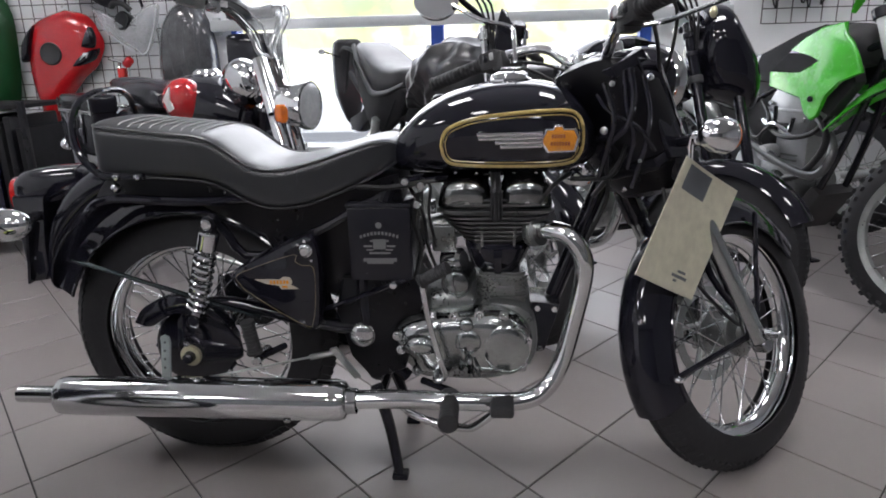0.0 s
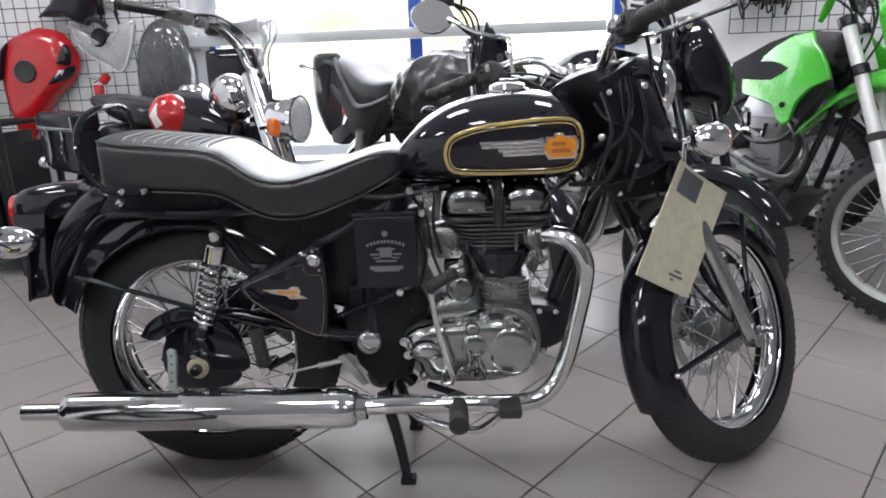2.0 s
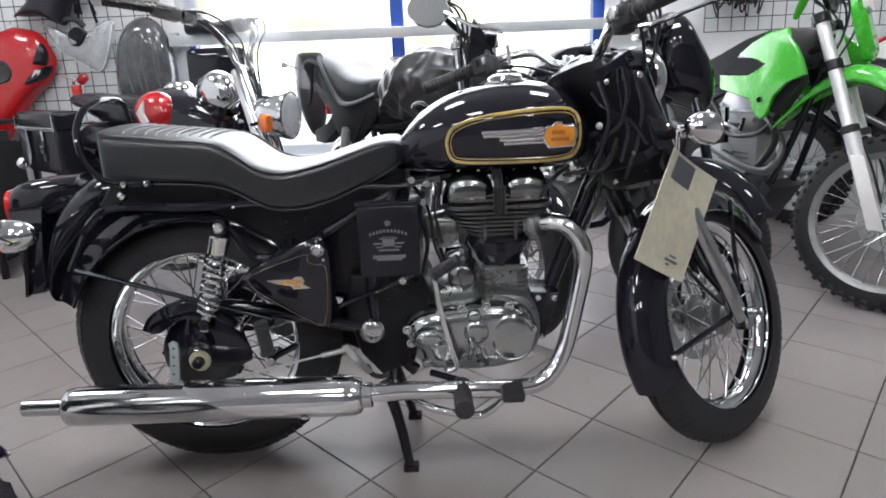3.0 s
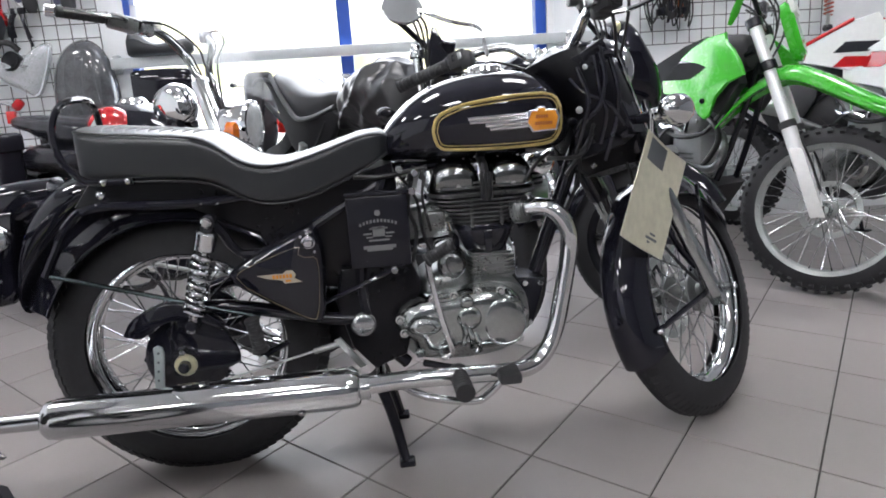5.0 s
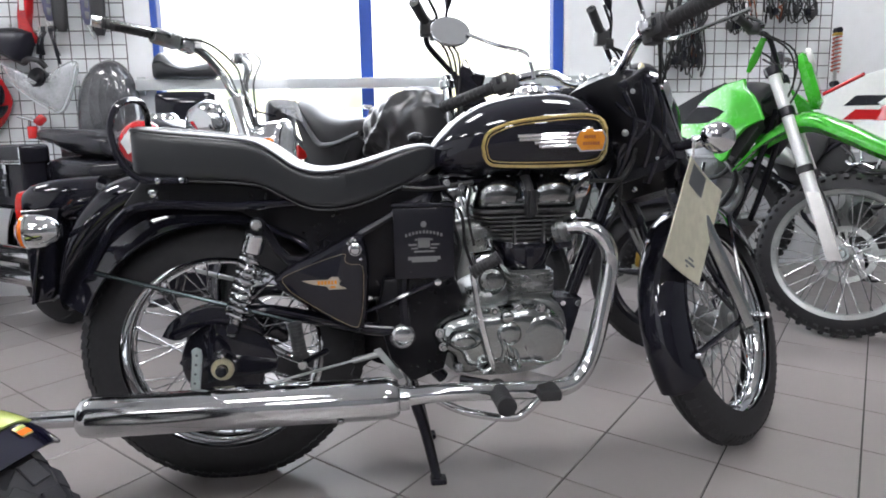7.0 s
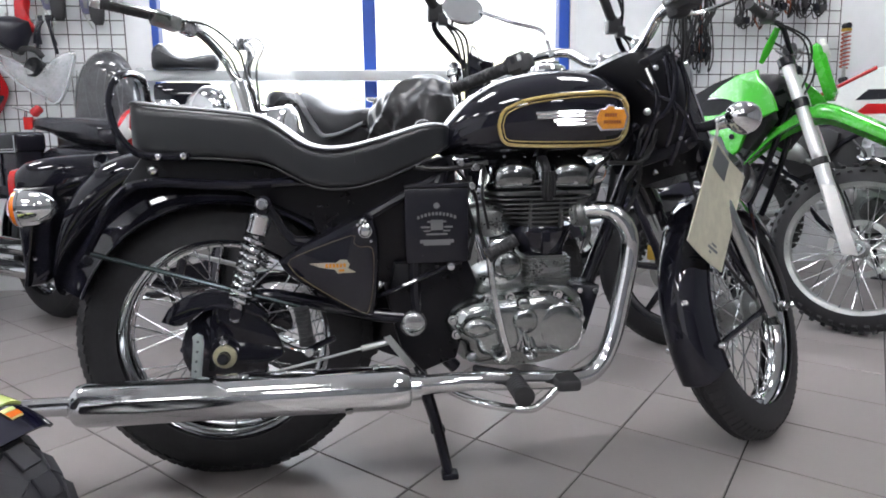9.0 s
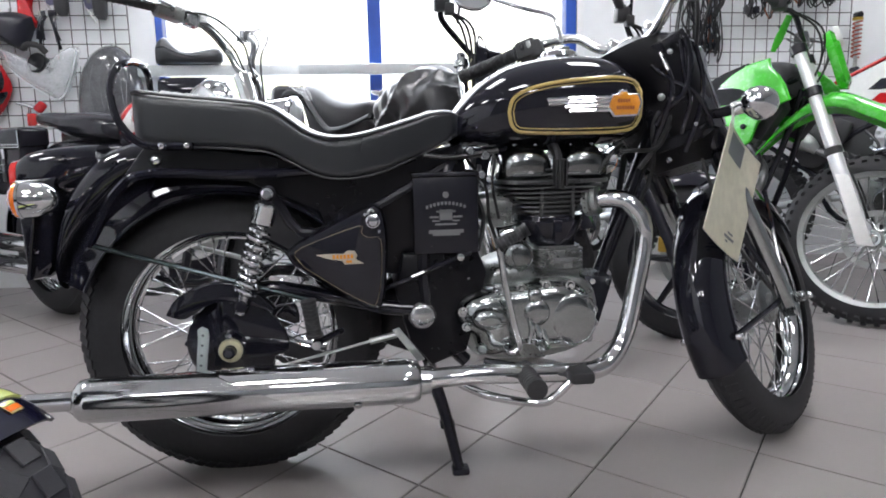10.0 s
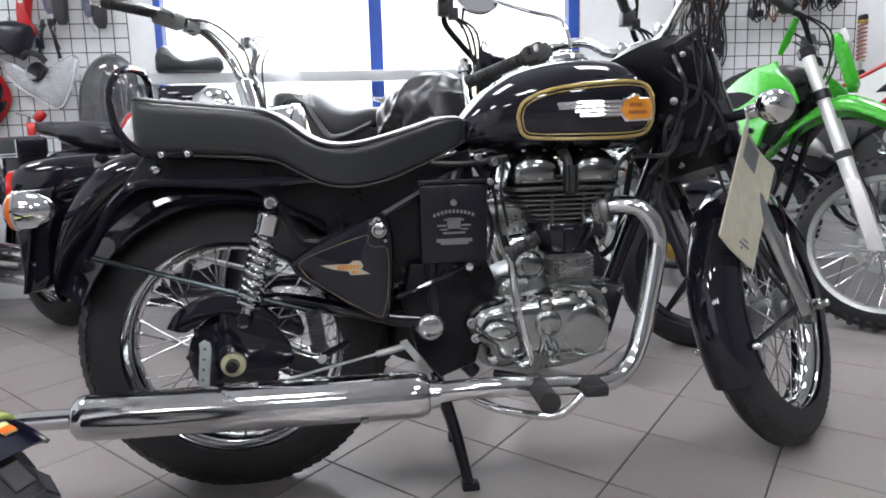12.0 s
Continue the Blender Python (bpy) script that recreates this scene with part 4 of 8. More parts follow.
tube(bm, [(0.4, MY, MZ + 0.002), (0.52, MY + 0.005, 0.283), (0.66, MY + 0.02, 0.272), (0.79, MY + 0.045, 0.262), (0.847, MY + 0.065, 0.285), (0.884, -0.15, 0.345), (0.909, -0.138, 0.44), (0.927, -0.13, 0.53), (0.926, -0.128, 0.583), (0.9, -0.118, 0.626), (0.864, -0.1, 0.638), (0.82, -0.07, 0.63)], 0.0212, 20, smooth=6)
part("header_pipe", bm, CHROME, bike, "chrome exhaust header pipe")
bm = B()
lathe(bm, [(0.02, 0), (0.033, 0), (0.034, 0.012), (0.03, 0.016), (0.034, 0.02), (0.033, 0.03), (0.02, 0.03)], 20, along((0.812, -0.068, 0.628), (0.85, -0.096, 0.636)))
part("exhaust_collar", bm, ALLOY, bike)

# engine
def rounded(cx, cz, w, d, z0, z1, r, bm):
    """Rounded rectangular plate seen from above: half sizes w, d."""
    O = []
    for sx, sy, a0 in ((1, 1, 0), (-1, 1, 90), (-1, -1, 180), (1, -1, 270)):
        for k in range(5):
            a = radians(a0 + 22.5 * k)
            O.append((cx + sx * (w - r) + r * math.cos(a), cz + sy * (d - r) + r * math.sin(a)))
    lo = [bm.verts.new((a, b, z0)) for a, b in O]
    hi = [bm.verts.new((a, b, z1)) for a, b in O]
    n = len(O)
    for k in range(n):
        bm.faces.new((lo[k], lo[(k + 1) % n], hi[(k + 1) % n], hi[k]))
    bm.faces.new(lo[::-1])
    bm.faces.new(hi)


bm = B()
slab(bm, [(0.5, 0.4), (0.55, 0.445), (0.66, 0.462), (0.79, 0.458), (0.83, 0.4), (0.815, 0.31), (0.72, 0.272), (0.58, 0.275), (0.52, 0.31)], -0.105, 0.12, 0.012, smooth=3)
engine = part("engine", bm, ALLOY, bike, "finned single-cylinder alloy engine")
bm = B()
box(bm, (0.7, -0.06, 0.44), (0.79, 0.06, 0.6), 0.006)
part("barrel_core", bm, SATIN, engine)
for k in range(8):
    bm = B()
    t = k / 7
    rounded(0.733, 0, 0.066 + 0.066 * t ** 0.85, 0.078 + 0.03 * t, 0.597 + 0.0112 * k, 0.6008 + 0.0112 * k, 0.055, bm)
    part("head_fin", bm, DARKALLOY, engine, smooth=False)
for x in (0.703, 0.776):
    bm = B()
    slab(bm, [(x - 0.0025, 0.597), (x + 0.0025, 0.597), (x + 0.004, 0.682), (x - 0.004, 0.682)], -0.05, -0.088, 0.001)
    part("fin_post", bm, DARKALLOY, engine)
bm = B()
loft(bm, [(0.53, 0, 0, 0.062, 0.056, 2.8), (0.537, 0, 0, 0.068, 0.062, 2.8), (0.56, 0, 0, 0.074, 0.074, 2.8), (0.588, 0, 0, 0.08, 0.088, 2.8), (0.6, 0, 0, 0.076, 0.086, 2.8)], 40)
for v in bm.verts:
    v.co = Vector((0.739 + v.co.z * 0.9, v.co.y * 1.1, v.co.x))
barrel = part("barrel", bm, BLACK, engine, "gloss black cylinder barrel")
bm = B()
slab(bm, [(0.731, 0.533), (0.747, 0.533), (0.749, 0.59), (0.729, 0.59)], -0.06, -0.0935, 0.003)
part("barrel_rib", bm, BLACK, barrel)
# dark core: the shade in the gaps between fins is put into its colour
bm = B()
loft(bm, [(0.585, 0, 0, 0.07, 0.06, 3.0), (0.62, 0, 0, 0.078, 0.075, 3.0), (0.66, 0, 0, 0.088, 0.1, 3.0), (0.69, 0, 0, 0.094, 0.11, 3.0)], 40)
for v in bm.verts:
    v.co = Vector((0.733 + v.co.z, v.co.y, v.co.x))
part("head_core", bm, mat("shaded_fin_root", (0.05, 0.052, 0.054), 0.45, 0.6, vary=0.2, noise_scale=20), engine)
for k in range(6):
    bm = B()
    rounded(0.748, 0, 0.061, 0.074, 0.466 + 0.01 * k, 0.471 + 0.01 * k, 0.02, bm)
    part("base_fin", bm, ALLOY, engine, smooth=False)
bm = B()
rounded(0.748, 0, 0.055, 0.068, 0.45, 0.527, 0.02, bm)
part("barrel_base", bm, ALLOY, engine)
bm = B()
box(bm, (0.718, -0.08, 0.474), (0.778, -0.0745, 0.518), 0.002)
idp = part("maker_plate", bm, ALLOY, engine)
bm = B()
box(bm, (0.734, -0.0812, 0.491), (0.776, -0.0802, 0.501), 0)
part("lettering_bar", bm, GREYPRINT, idp)
bm = B()
rounded(0.733, 0, 0.133, 0.108, 0.6765, 0.684, 0.055, bm)
part("head_top", bm, DARKALLOY, engine)
for x, w in ((0.667, 0.064), (0.799, 0.062)):
    bm = B()
    loft(bm, dense([(x - w, -0.005, 0.69, 0.06, 0.012), (x - w * 0.85, -0.005, 0.707, 0.088, 0.036), (x - w * 0.4, -0.005, 0.718, 0.1, 0.052), (x + w * 0.4, -0.005, 0.718, 0.1, 0.052), (x + w * 0.85, -0.005, 0.707, 0.088, 0.036), (x + w, -0.005, 0.69, 0.06, 0.012)], 16), 32, 2.4)
    rc = part("rocker_cover", bm, ROCKER, engine, "polished rocker cover")
    for dx in (-0.022, 0.024):
        bm = B()
        lathe(bm, [(0, 0.024), (0.005, 0.022), (0.007, 0.012), (0.01, 0.01), (0.01, 0)], 12, along((x + dx, -0.06, 0.748), (x + dx, -0.066, 0.775)))
        part("cap_nut", bm, CHROME, rc)
    bm = B()
    lathe(bm, [(0, 0.005), (0.006, 0.005), (0.008, 0), (0.008, -0.01)], 14, along((x + 0.005, -0.1, 0.7), (x + 0.005, -0.12, 0.697)))
    part("plug", bm, DULLCHROME, rc)
for z, w, d in ((0.694, 0.127, 0.106), (0.705, 0.12, 0.101)):
    bm = B()
    rounded(0.733, 0, w, d, z, z + 0.004, 0.055, bm)
    part("head_fin", bm, DARKALLOY, engine, smooth=False)
bm = B()
tube(bm, [(0.732, -0.04, 0.77), (0.735, -0.09, 0.745), (0.736, -0.112, 0.7), (0.737, -0.112, 0.665)], 0.011, 8, smooth=4)
for k in range(4):
    box(bm, (0.723 + 0.008 * k, -0.127, 0.672), (0.7265 + 0.008 * k, -0.1, 0.73), 0)
part("plug_lead", bm, GRIP, engine, "black spark plug cap")
# right-hand cover
bm = B()
CV = [(0.49, 0.39), (0.505, 0.422), (0.54, 0.442), (0.59, 0.452), (0.64, 0.456), (0.7, 0.462), (0.75, 0.46), (0.79, 0.44), (0.815, 0.405), (0.82, 0.36), (0.807, 0.322), (0.775, 0.302), (0.71, 0.297), (0.655, 0.312), (0.625, 0.3), (0.58, 0.288), (0.547, 0.296), (0.533, 0.335), (0.503, 0.36)]
dome(bm, CV, -0.1, 0.062, 3, 12, 0.3)
cover = part("engine_cover", bm, POLISHED, engine, "polished engine side cover")
for O_, dep, y_ in (([(0.522, 0.388), (0.54, 0.407), (0.572, 0.411), (0.6, 0.399), (0.61, 0.381), (0.59, 0.363), (0.556, 0.36), (0.532, 0.369)], 0.026, -0.155), ([(0.708, 0.4), (0.73, 0.426), (0.765, 0.432), (0.795, 0.412), (0.809, 0.375), (0.8, 0.336), (0.77, 0.314), (0.735, 0.316), (0.71, 0.345), (0.703, 0.373)], 0.008, -0.158)):
    bm = B()
    dome(bm, O_, y_, dep, 4, 10, 0.6)
    part("cover_boss", bm, POLISHED, cover)
for cx, cz, r, h in ((0.672, 0.394, 0.031, 0.012), (0.668, 0.432, 0.017, 0.01)):
    bm = B()
    lathe(bm, [(0, h), (r * 0.4, h * 0.97), (r * 0.75, h * 0.8), (r * 0.95, h * 0.4), (r, 0), (r * 1.01, -0.01)], 28, along((cx, -0.158, cz), (cx, -0.2, cz)))
    part("round_cap", bm, POLISHED, cover)
bm = B()
lathe(bm, [(0, 0.003), (0.02, 0.003), (0.0225, 0.0055), (0.025, 0.003), (0.025, -0.02)], 30, along((0.781, -0.157, 0.403), (0.781, -0.2, 0.403)))
emb = part("cover_emblem", bm, POLISHED, cover, "round raised emblem")
for k in range(3):
    bm = B()
    box(bm, (0.77 + 0.008 * k, -0.1625, 0.391), (0.774 + 0.008 * k, -0.159, 0.415), 0.001)
    part("emblem_bar", bm, DARKALLOY, emb)
for k in range(3):
    bm = B()
    tube(bm, [(0.648 + 0.018 * k, -0.158, 0.395 - 0.02 * k), (0.66 + 0.016 * k, -0.163, 0.36 - 0.015 * k), (0.655 + 0.02 * k, -0.158, 0.325 - 0.008 * k)], 0.007, 8, smooth=4)
    part("cover_rib", bm, POLISHED, cover)
for cx, cz in ((0.508, 0.4), (0.516, 0.366), (0.59, 0.442), (0.697, 0.452), (0.752, 0.45), (0.806, 0.39), (0.795, 0.325), (0.69, 0.308), (0.615, 0.307), (0.64, 0.447), (0.65, 0.335), (0.55, 0.31)):
    bm = B()
    lathe(bm, [(0, 0.006), (0.005, 0.006), (0.007, 0.003), (0.0075, 0), (0.011, 0), (0.012, -0.02)], 12, along((cx, -0.147, cz), (cx, -0.2, cz)))
    part("cover_screw", bm, DULLCHROME, cover)
bm = B()
lathe(bm, [(0, 0.011), (0.012, 0.0105), (0.022, 0.0085), (0.029, 0.005), (0.031, 0.001), (0.035, 0.003), (0.036, -0.006), (0.034, -0.008), (0.033, -0.08)], 32, along((0.643, -0.1, 0.512), (0.637, -0.14, 0.512)))
part("starter_cap", bm, ROCKER, engine, "domed polished starter motor end")
bm = B()
lathe(bm, [(0, 0.05), (0.02, 0.048), (0.028, 0.04), (0.03, 0.0)], 24, along((0.62, -0.055, 0.555), (0.655, -0.075, 0.562)))
part("starter_nose", bm, CHROME, engine)
bm = B()
loft(bm, dense([(0.555, -0.01, 0.44, 0.06, 0.02), (0.575, -0.01, 0.452, 0.085, 0.035), (0.62, -0.01, 0.462, 0.095, 0.045), (0.68, -0.01, 0.455, 0.09, 0.04), (0.695, -0.01, 0.445, 0.07, 0.02)], 16), 28, 2.6)
part("gearbox_top", bm, ALLOY, engine)
# carburettor, air hose and wiring behind
bm = B()
rod(bm, (0.56, -0.02, 0.62), (0.67, -0.02, 0.64), 0.032, 18)
box(bm, (0.585, -0.06, 0.575), (0.64, 0.02, 0.64), 0.008)
part("throttle_body", bm, ALLOY, engine)
for pts, r in (([(0.53, -0.05, 0.74), (0.57, -0.09, 0.68), (0.58, -0.09, 0.6), (0.6, -0.09, 0.54)], 0.004), ([(0.56, -0.06, 0.755), (0.59, -0.1, 0.74), (0.585, -0.1, 0.68), (0.6, -0.1, 0.6)], 0.0035), ([(0.9, -0.06, 0.76), (0.86, -0.1, 0.74), (0.83, -0.1, 0.7)], 0.005), ([(0.43, -0.12, 0.745), (0.5, -0.11, 0.74), (0.6, -0.09, 0.752)], 0.006), ([(0.56, -0.08, 0.72), (0.55, -0.1, 0.66), (0.565, -0.1, 0.6), (0.55, -0.11, 0.53)], 0.005)):
    bm = B()
    tube(bm, pts, r, 8, smooth=5)
    part("cable", bm, CABLE, bike)
for x, z in ((0.535, 0.752), (0.57, 0.742), (0.56, 0.7)):
    bm = B()
    rod(bm, (x, -0.08, z), (x, -0.115, z), 0.009, 10)
    part("bolt", bm, DULLCHROME, bike)

# kick starter, foot rests, brake pedal, stand
bm = B()
tube(bm, [(0.6, -0.15, 0.318), (0.6, -0.2, 0.318), (0.622, -0.205, 0.33), (0.61, -0.21, 0.38), (0.592, -0.215, 0.46), (0.578, -0.215, 0.552)], 0.007, 12, smooth=4)
kick = part("kick_starter", bm, CHROME, bike, "chrome kick starter with rubber pedal")
bm = B()
ribbed_grip(bm, (0.575, -0.215, 0.556), (0.636, -0.225, 0.592), 0.0135, 7)
part("pedal_rubber", bm, GRIP, kick, "ribbed black rubber")
for s in (-1, 1):
    bm = B()
    tube(bm, [(0.56, s * 0.12, 0.275), (0.63, s * 0.17, 0.275), (0.632, s * 0.21, 0.275)], 0.009, 8)
    peg = part("foot_rest", bm, SATIN, bike)
    bm = B()
    ribbed_grip(bm, (0.632, s * 0.2, 0.275), (0.635, s * 0.31, 0.272), 0.021, 8)
    part("rubber", bm, GRIP, peg, "ribbed black foot rubber")
    bm = B()
    tube(bm, [(0.24, s * 0.14, 0.37), (0.2, s * 0.19, 0.365), (0.185, s * 0.195, 0.38)], 0.008, 8)
    pp = part("pillion_rest", bm, SATIN, bike)
    bm = B()
    ribbed_grip(bm, (0.187, s * 0.195, 0.375), (0.177, s * 0.2, 0.455), 0.0155, 7)
    part("rubber", bm, GRIP, pp, "ribbed black foot rubber")
    bm = B()
    rod(bm, (0.19, s * 0.12, 0.352), (0.19, s * 0.205, 0.358), 0.011, 12)
    part("pillion_bracket", bm, DULLCHROME, bike)
bm = B()
tube(bm, [(0.5, -0.15, 0.235), (0.56, -0.2, 0.222), (0.66, -0.215, 0.206), (0.7, -0.215, 0.22), (0.745, -0.215, 0.262)], 0.0095, 12, smooth=5)
pedal = part("brake_pedal", bm, CHROME, bike, "chrome brake pedal with rubber pad")
bm = B()
box(bm, (0.722, -0.26, 0.256), (0.775, -0.19, 0.283), 0.008)
part("pad", bm, GRIP, pedal, "black rubber pad")
bm = B()
tube(bm, [(-0.06, -0.147, 0.262), (0.33, -0.15, 0.352)], 0.0032, 8)
rod(bm, (0.3, -0.15, 0.345), (0.36, -0.15, 0.358), 0.0075, 8)
part("brake_rod", bm, STEEL, bike, "thin steel brake rod")
bm = B()
slab(bm, [(0.35, 0.37), (0.365, 0.375), (0.42, 0.3), (0.405, 0.295)], -0.16, -0.152, 0.002)
part("brake_crank", bm, STEEL, bike)
for s in (-1, 1):
    bm = B()
    tube(bm, [(0.44, s * 0.085, 0.24), (0.47, s * 0.1, 0.14), (0.495, s * 0.13, 0.024)], [0.016, 0.014, 0.012], 10, smooth=3)
    box(bm, (0.478, s * 0.13 - 0.018, 0.012), (0.518, s * 0.13 + 0.018, 0.028), 0.005)
    part("stand_leg", bm, SATIN, bike, "black centre stand leg")
bm = B()
rod(bm, (0.45, -0.1, 0.215), (0.45, 0.1, 0.215), 0.012, 10)
tube(bm, [(0.45, 0.09, 0.2), (0.42, 0.13, 0.15), (0.38, 0.16, 0.14), (0.36, 0.2, 0.15)], 0.008, 8, smooth=3)
part("stand_bar", bm, SATIN, bike)

# front end, turned to the left lock
for s in (-1, 1):
    y = s * 0.088
    base = Vector((AX - 0.012, y, AZ))
    bm = B()
    rod(bm, base - SAX * 0.02, base + SAX * 0.34, 0.0235, 20, 0.005)
    rod(bm, base - SAX * 0.03 + Vector((0.012, -0.02 * s, 0)), base - SAX * 0.03 + Vector((0.012, 0.016 * s, 0)), 0.02, 16)
    leg = part("fork_leg", bm, POLISHED, bike, "polished fork slider", STEER)
    bm = B()
    rod(bm, base + SAX * 0.335, base + SAX * 0.43, 0.029, 20)
    rod(bm, base + SAX * 0.43, base + SAX * 0.68, 0.033, 20)
    part("fork_cover", bm, BLACK, leg, "gloss black fork cover", STEER)
    bm = B()
    lathe(bm, [(0, 0), (0.006, 0), (0.009, -0.004), (0.009, -0.02), (0.014, -0.02), (0.014, -0.034)], 12, Matrix.Translation((AX + 0.0, s * 0.148, AZ - 0.0)) @ Matrix.Rotation(0 if s > 0 else math.pi, 4, "Z"))
    part("axle_nut", bm, DULLCHROME, leg, m=STEER)
    bm = B()
    tube(bm, [(AX - 0.02, y * 0.93, AZ + 0.0), (AX - 0.265, s * 0.064, AZ - 0.06)], 0.0075, 8)
    part("mudguard_stay", bm, BLACK, leg, m=STEER)
    bm = B()
    tube(bm, [(AX + 0.0, y * 1.02, AZ + 0.02), (AX + 0.07, s * 0.07, AZ + 0.29)], 0.006, 8)
    part("mudguard_stay", bm, BLACK, leg, m=STEER)
    bm = B()
    tube(bm, [(AX - 0.03, y, AZ + 0.03), (AX - 0.13, s * 0.075, AZ + 0.15), (AX - 0.17, s * 0.07, AZ + 0.3)], 0.008, 8, smooth=4)
    part("mudguard_stay", bm, BLACK, leg, m=STEER)
    bm = B()
    lathe(bm, [(0, 0.008), (0.006, 0.007), (0.009, 0), (0.009, -0.006)], 12, along((AX - 0.27, s * 0.068, AZ - 0.065), (AX - 0.27, s * 0.1, AZ - 0.065)))
    part("bolt", bm, CHROME, leg, m=STEER)
bm = B()
fender(bm, (AX, 0, AZ), 0.345, 38, 206, 0.06, 0.075, 48)
fg = part("front_mudguard", bm, BLACK, bike, "deep valanced gloss black mudguard", STEER)
bm = B()
for u in (-1, 1):
    arc_band(bm, (AX, 0, AZ), 0.345, 38, 206, 0.06, 0.075, u, 0.0038)
part("mudguard_bead", bm, BLACK, fg, m=STEER)
bm = B()
tube(bm, [(AX - 0.02, -0.07, AZ + 0.02), (AX - 0.09, -0.08, AZ + 0.05), (AX - 0.2, -0.07, AZ + 0.17), (AX - 0.24, -0.06, AZ + 0.34), (1.09, -0.05, 0.78)], 0.0045, 8, smooth=5)
part("brake_hose", bm, CABLE, bike, m=STEER)
# yokes and headlamp
bm = B()
for h in (0.47, 0.685):
    c = SP + SAX * h
    slab(bm, [(-0.03, -0.1), (0.06, -0.12), (0.085, -0.07), (0.085, 0.07), (0.06, 0.12), (-0.03, 0.1)], -0.014, 0.014, 0.005, Matrix.Translation(c) @ Matrix.Rotation(-RAKE, 4, "Y") @ Matrix(((1, 0, 0, 0), (0, 0, 1, 0), (0, 1, 0, 0), (0, 0, 0, 1))))
part("yoke", bm, SATIN, bike, m=STEER)
bm = B()
secs = []
for h, w, d in ((0.40, 0.075, 0.05), (0.46, 0.11, 0.065), (0.56, 0.122, 0.085), (0.66, 0.122, 0.095), (0.71, 0.1, 0.08), (0.73, 0.05, 0.05)):
    c = SP + SAX * h
    secs.append([bm.verts.new((c.x + 0.045 + d * math.copysign(abs(math.cos(q)) ** 0.7, math.cos(q)), w * math.copysign(abs(math.sin(q)) ** 0.7, math.sin(q)), c.z)) for q in np.linspace(0, 2 * math.pi, 28, endpoint=False)])
for A_, C_ in zip(secs, secs[1:]):
    for k in range(28):
        bm.faces.new((A_[k], A_[(k + 1) % 28], C_[(k + 1) % 28], C_[k]))
bm.faces.new(secs[0][::-1])
bm.faces.new(secs[-1])
part("fork_shroud", bm, DEEPBLACK, bike, "black fork shroud", STEER)
HL = Vector((1.15, 0, 0.967))
bm = B()
lathe(bm, [(0, -0.13), (0.035, -0.125), (0.06, -0.1), (0.075, -0.06), (0.079, -0.02), (0.079, 0.0)], 36, Matrix.Translation(HL) @ Matrix.Rotation(radians(-90), 4, "Z"))
hl = part("headlamp", bm, BLACK, bike, "black round headlamp with chrome rim", STEER)
bm = B()
lathe(bm, [(0.078, -0.012), (0.084, -0.006), (0.087, 0.008), (0.084, 0.02), (0.077, 0.022), (0.073, 0.018)], 40, Matrix.Translation(HL) @ Matrix.Rotation(radians(-90), 4, "Z"))
part("rim", bm, CHROME, hl, "chrome rim", STEER)
bm = B()
lathe(bm, [(0.075, 0.018), (0.055, 0.03), (0.03, 0.035), (0, 0.036)], 36, Matrix.Translation(HL) @ Matrix.Rotation(radians(-90), 4, "Z"))
part("lens", bm, LENS, hl, "clear headlamp glass", STEER)
for s in (-1, 1):
    bm = B()
    slab(bm, [(0.97, 0.975), (1.03, 0.97), (1.085, 0.85), (1.1, 0.76), (1.04, 0.76), (1.0, 0.86)], s * 0.098, s * 0.12, 0.006)
    ear = part("fork_ear", bm, BLACK, bike, "black headlamp side bracket", STEER)
    bm = B()
    tube(bm, [(1.032, s * 0.121, 0.97), (1.098, s * 0.121, 0.77)], 0.003, 8)
    part("trim", bm, CHROME, ear, m=STEER)
    indicator("front_indicator", (1.065, s * 0.1, 0.795), (1.075, s * 0.212, 0.787), (1, 0, 0), 0.037, STEER)
bm = B()
loft(bm, dense([(0.93, 0, 0.99, 0.03, 0.012), (0.97, 0, 0.99, 0.075, 0.022), (1.04, 0, 0.985, 0.085, 0.03), (1.1, 0, 0.965, 0.06, 0.02)], 10), 24)
part("instrument_nacelle", bm, BLACK, bike, m=STEER)
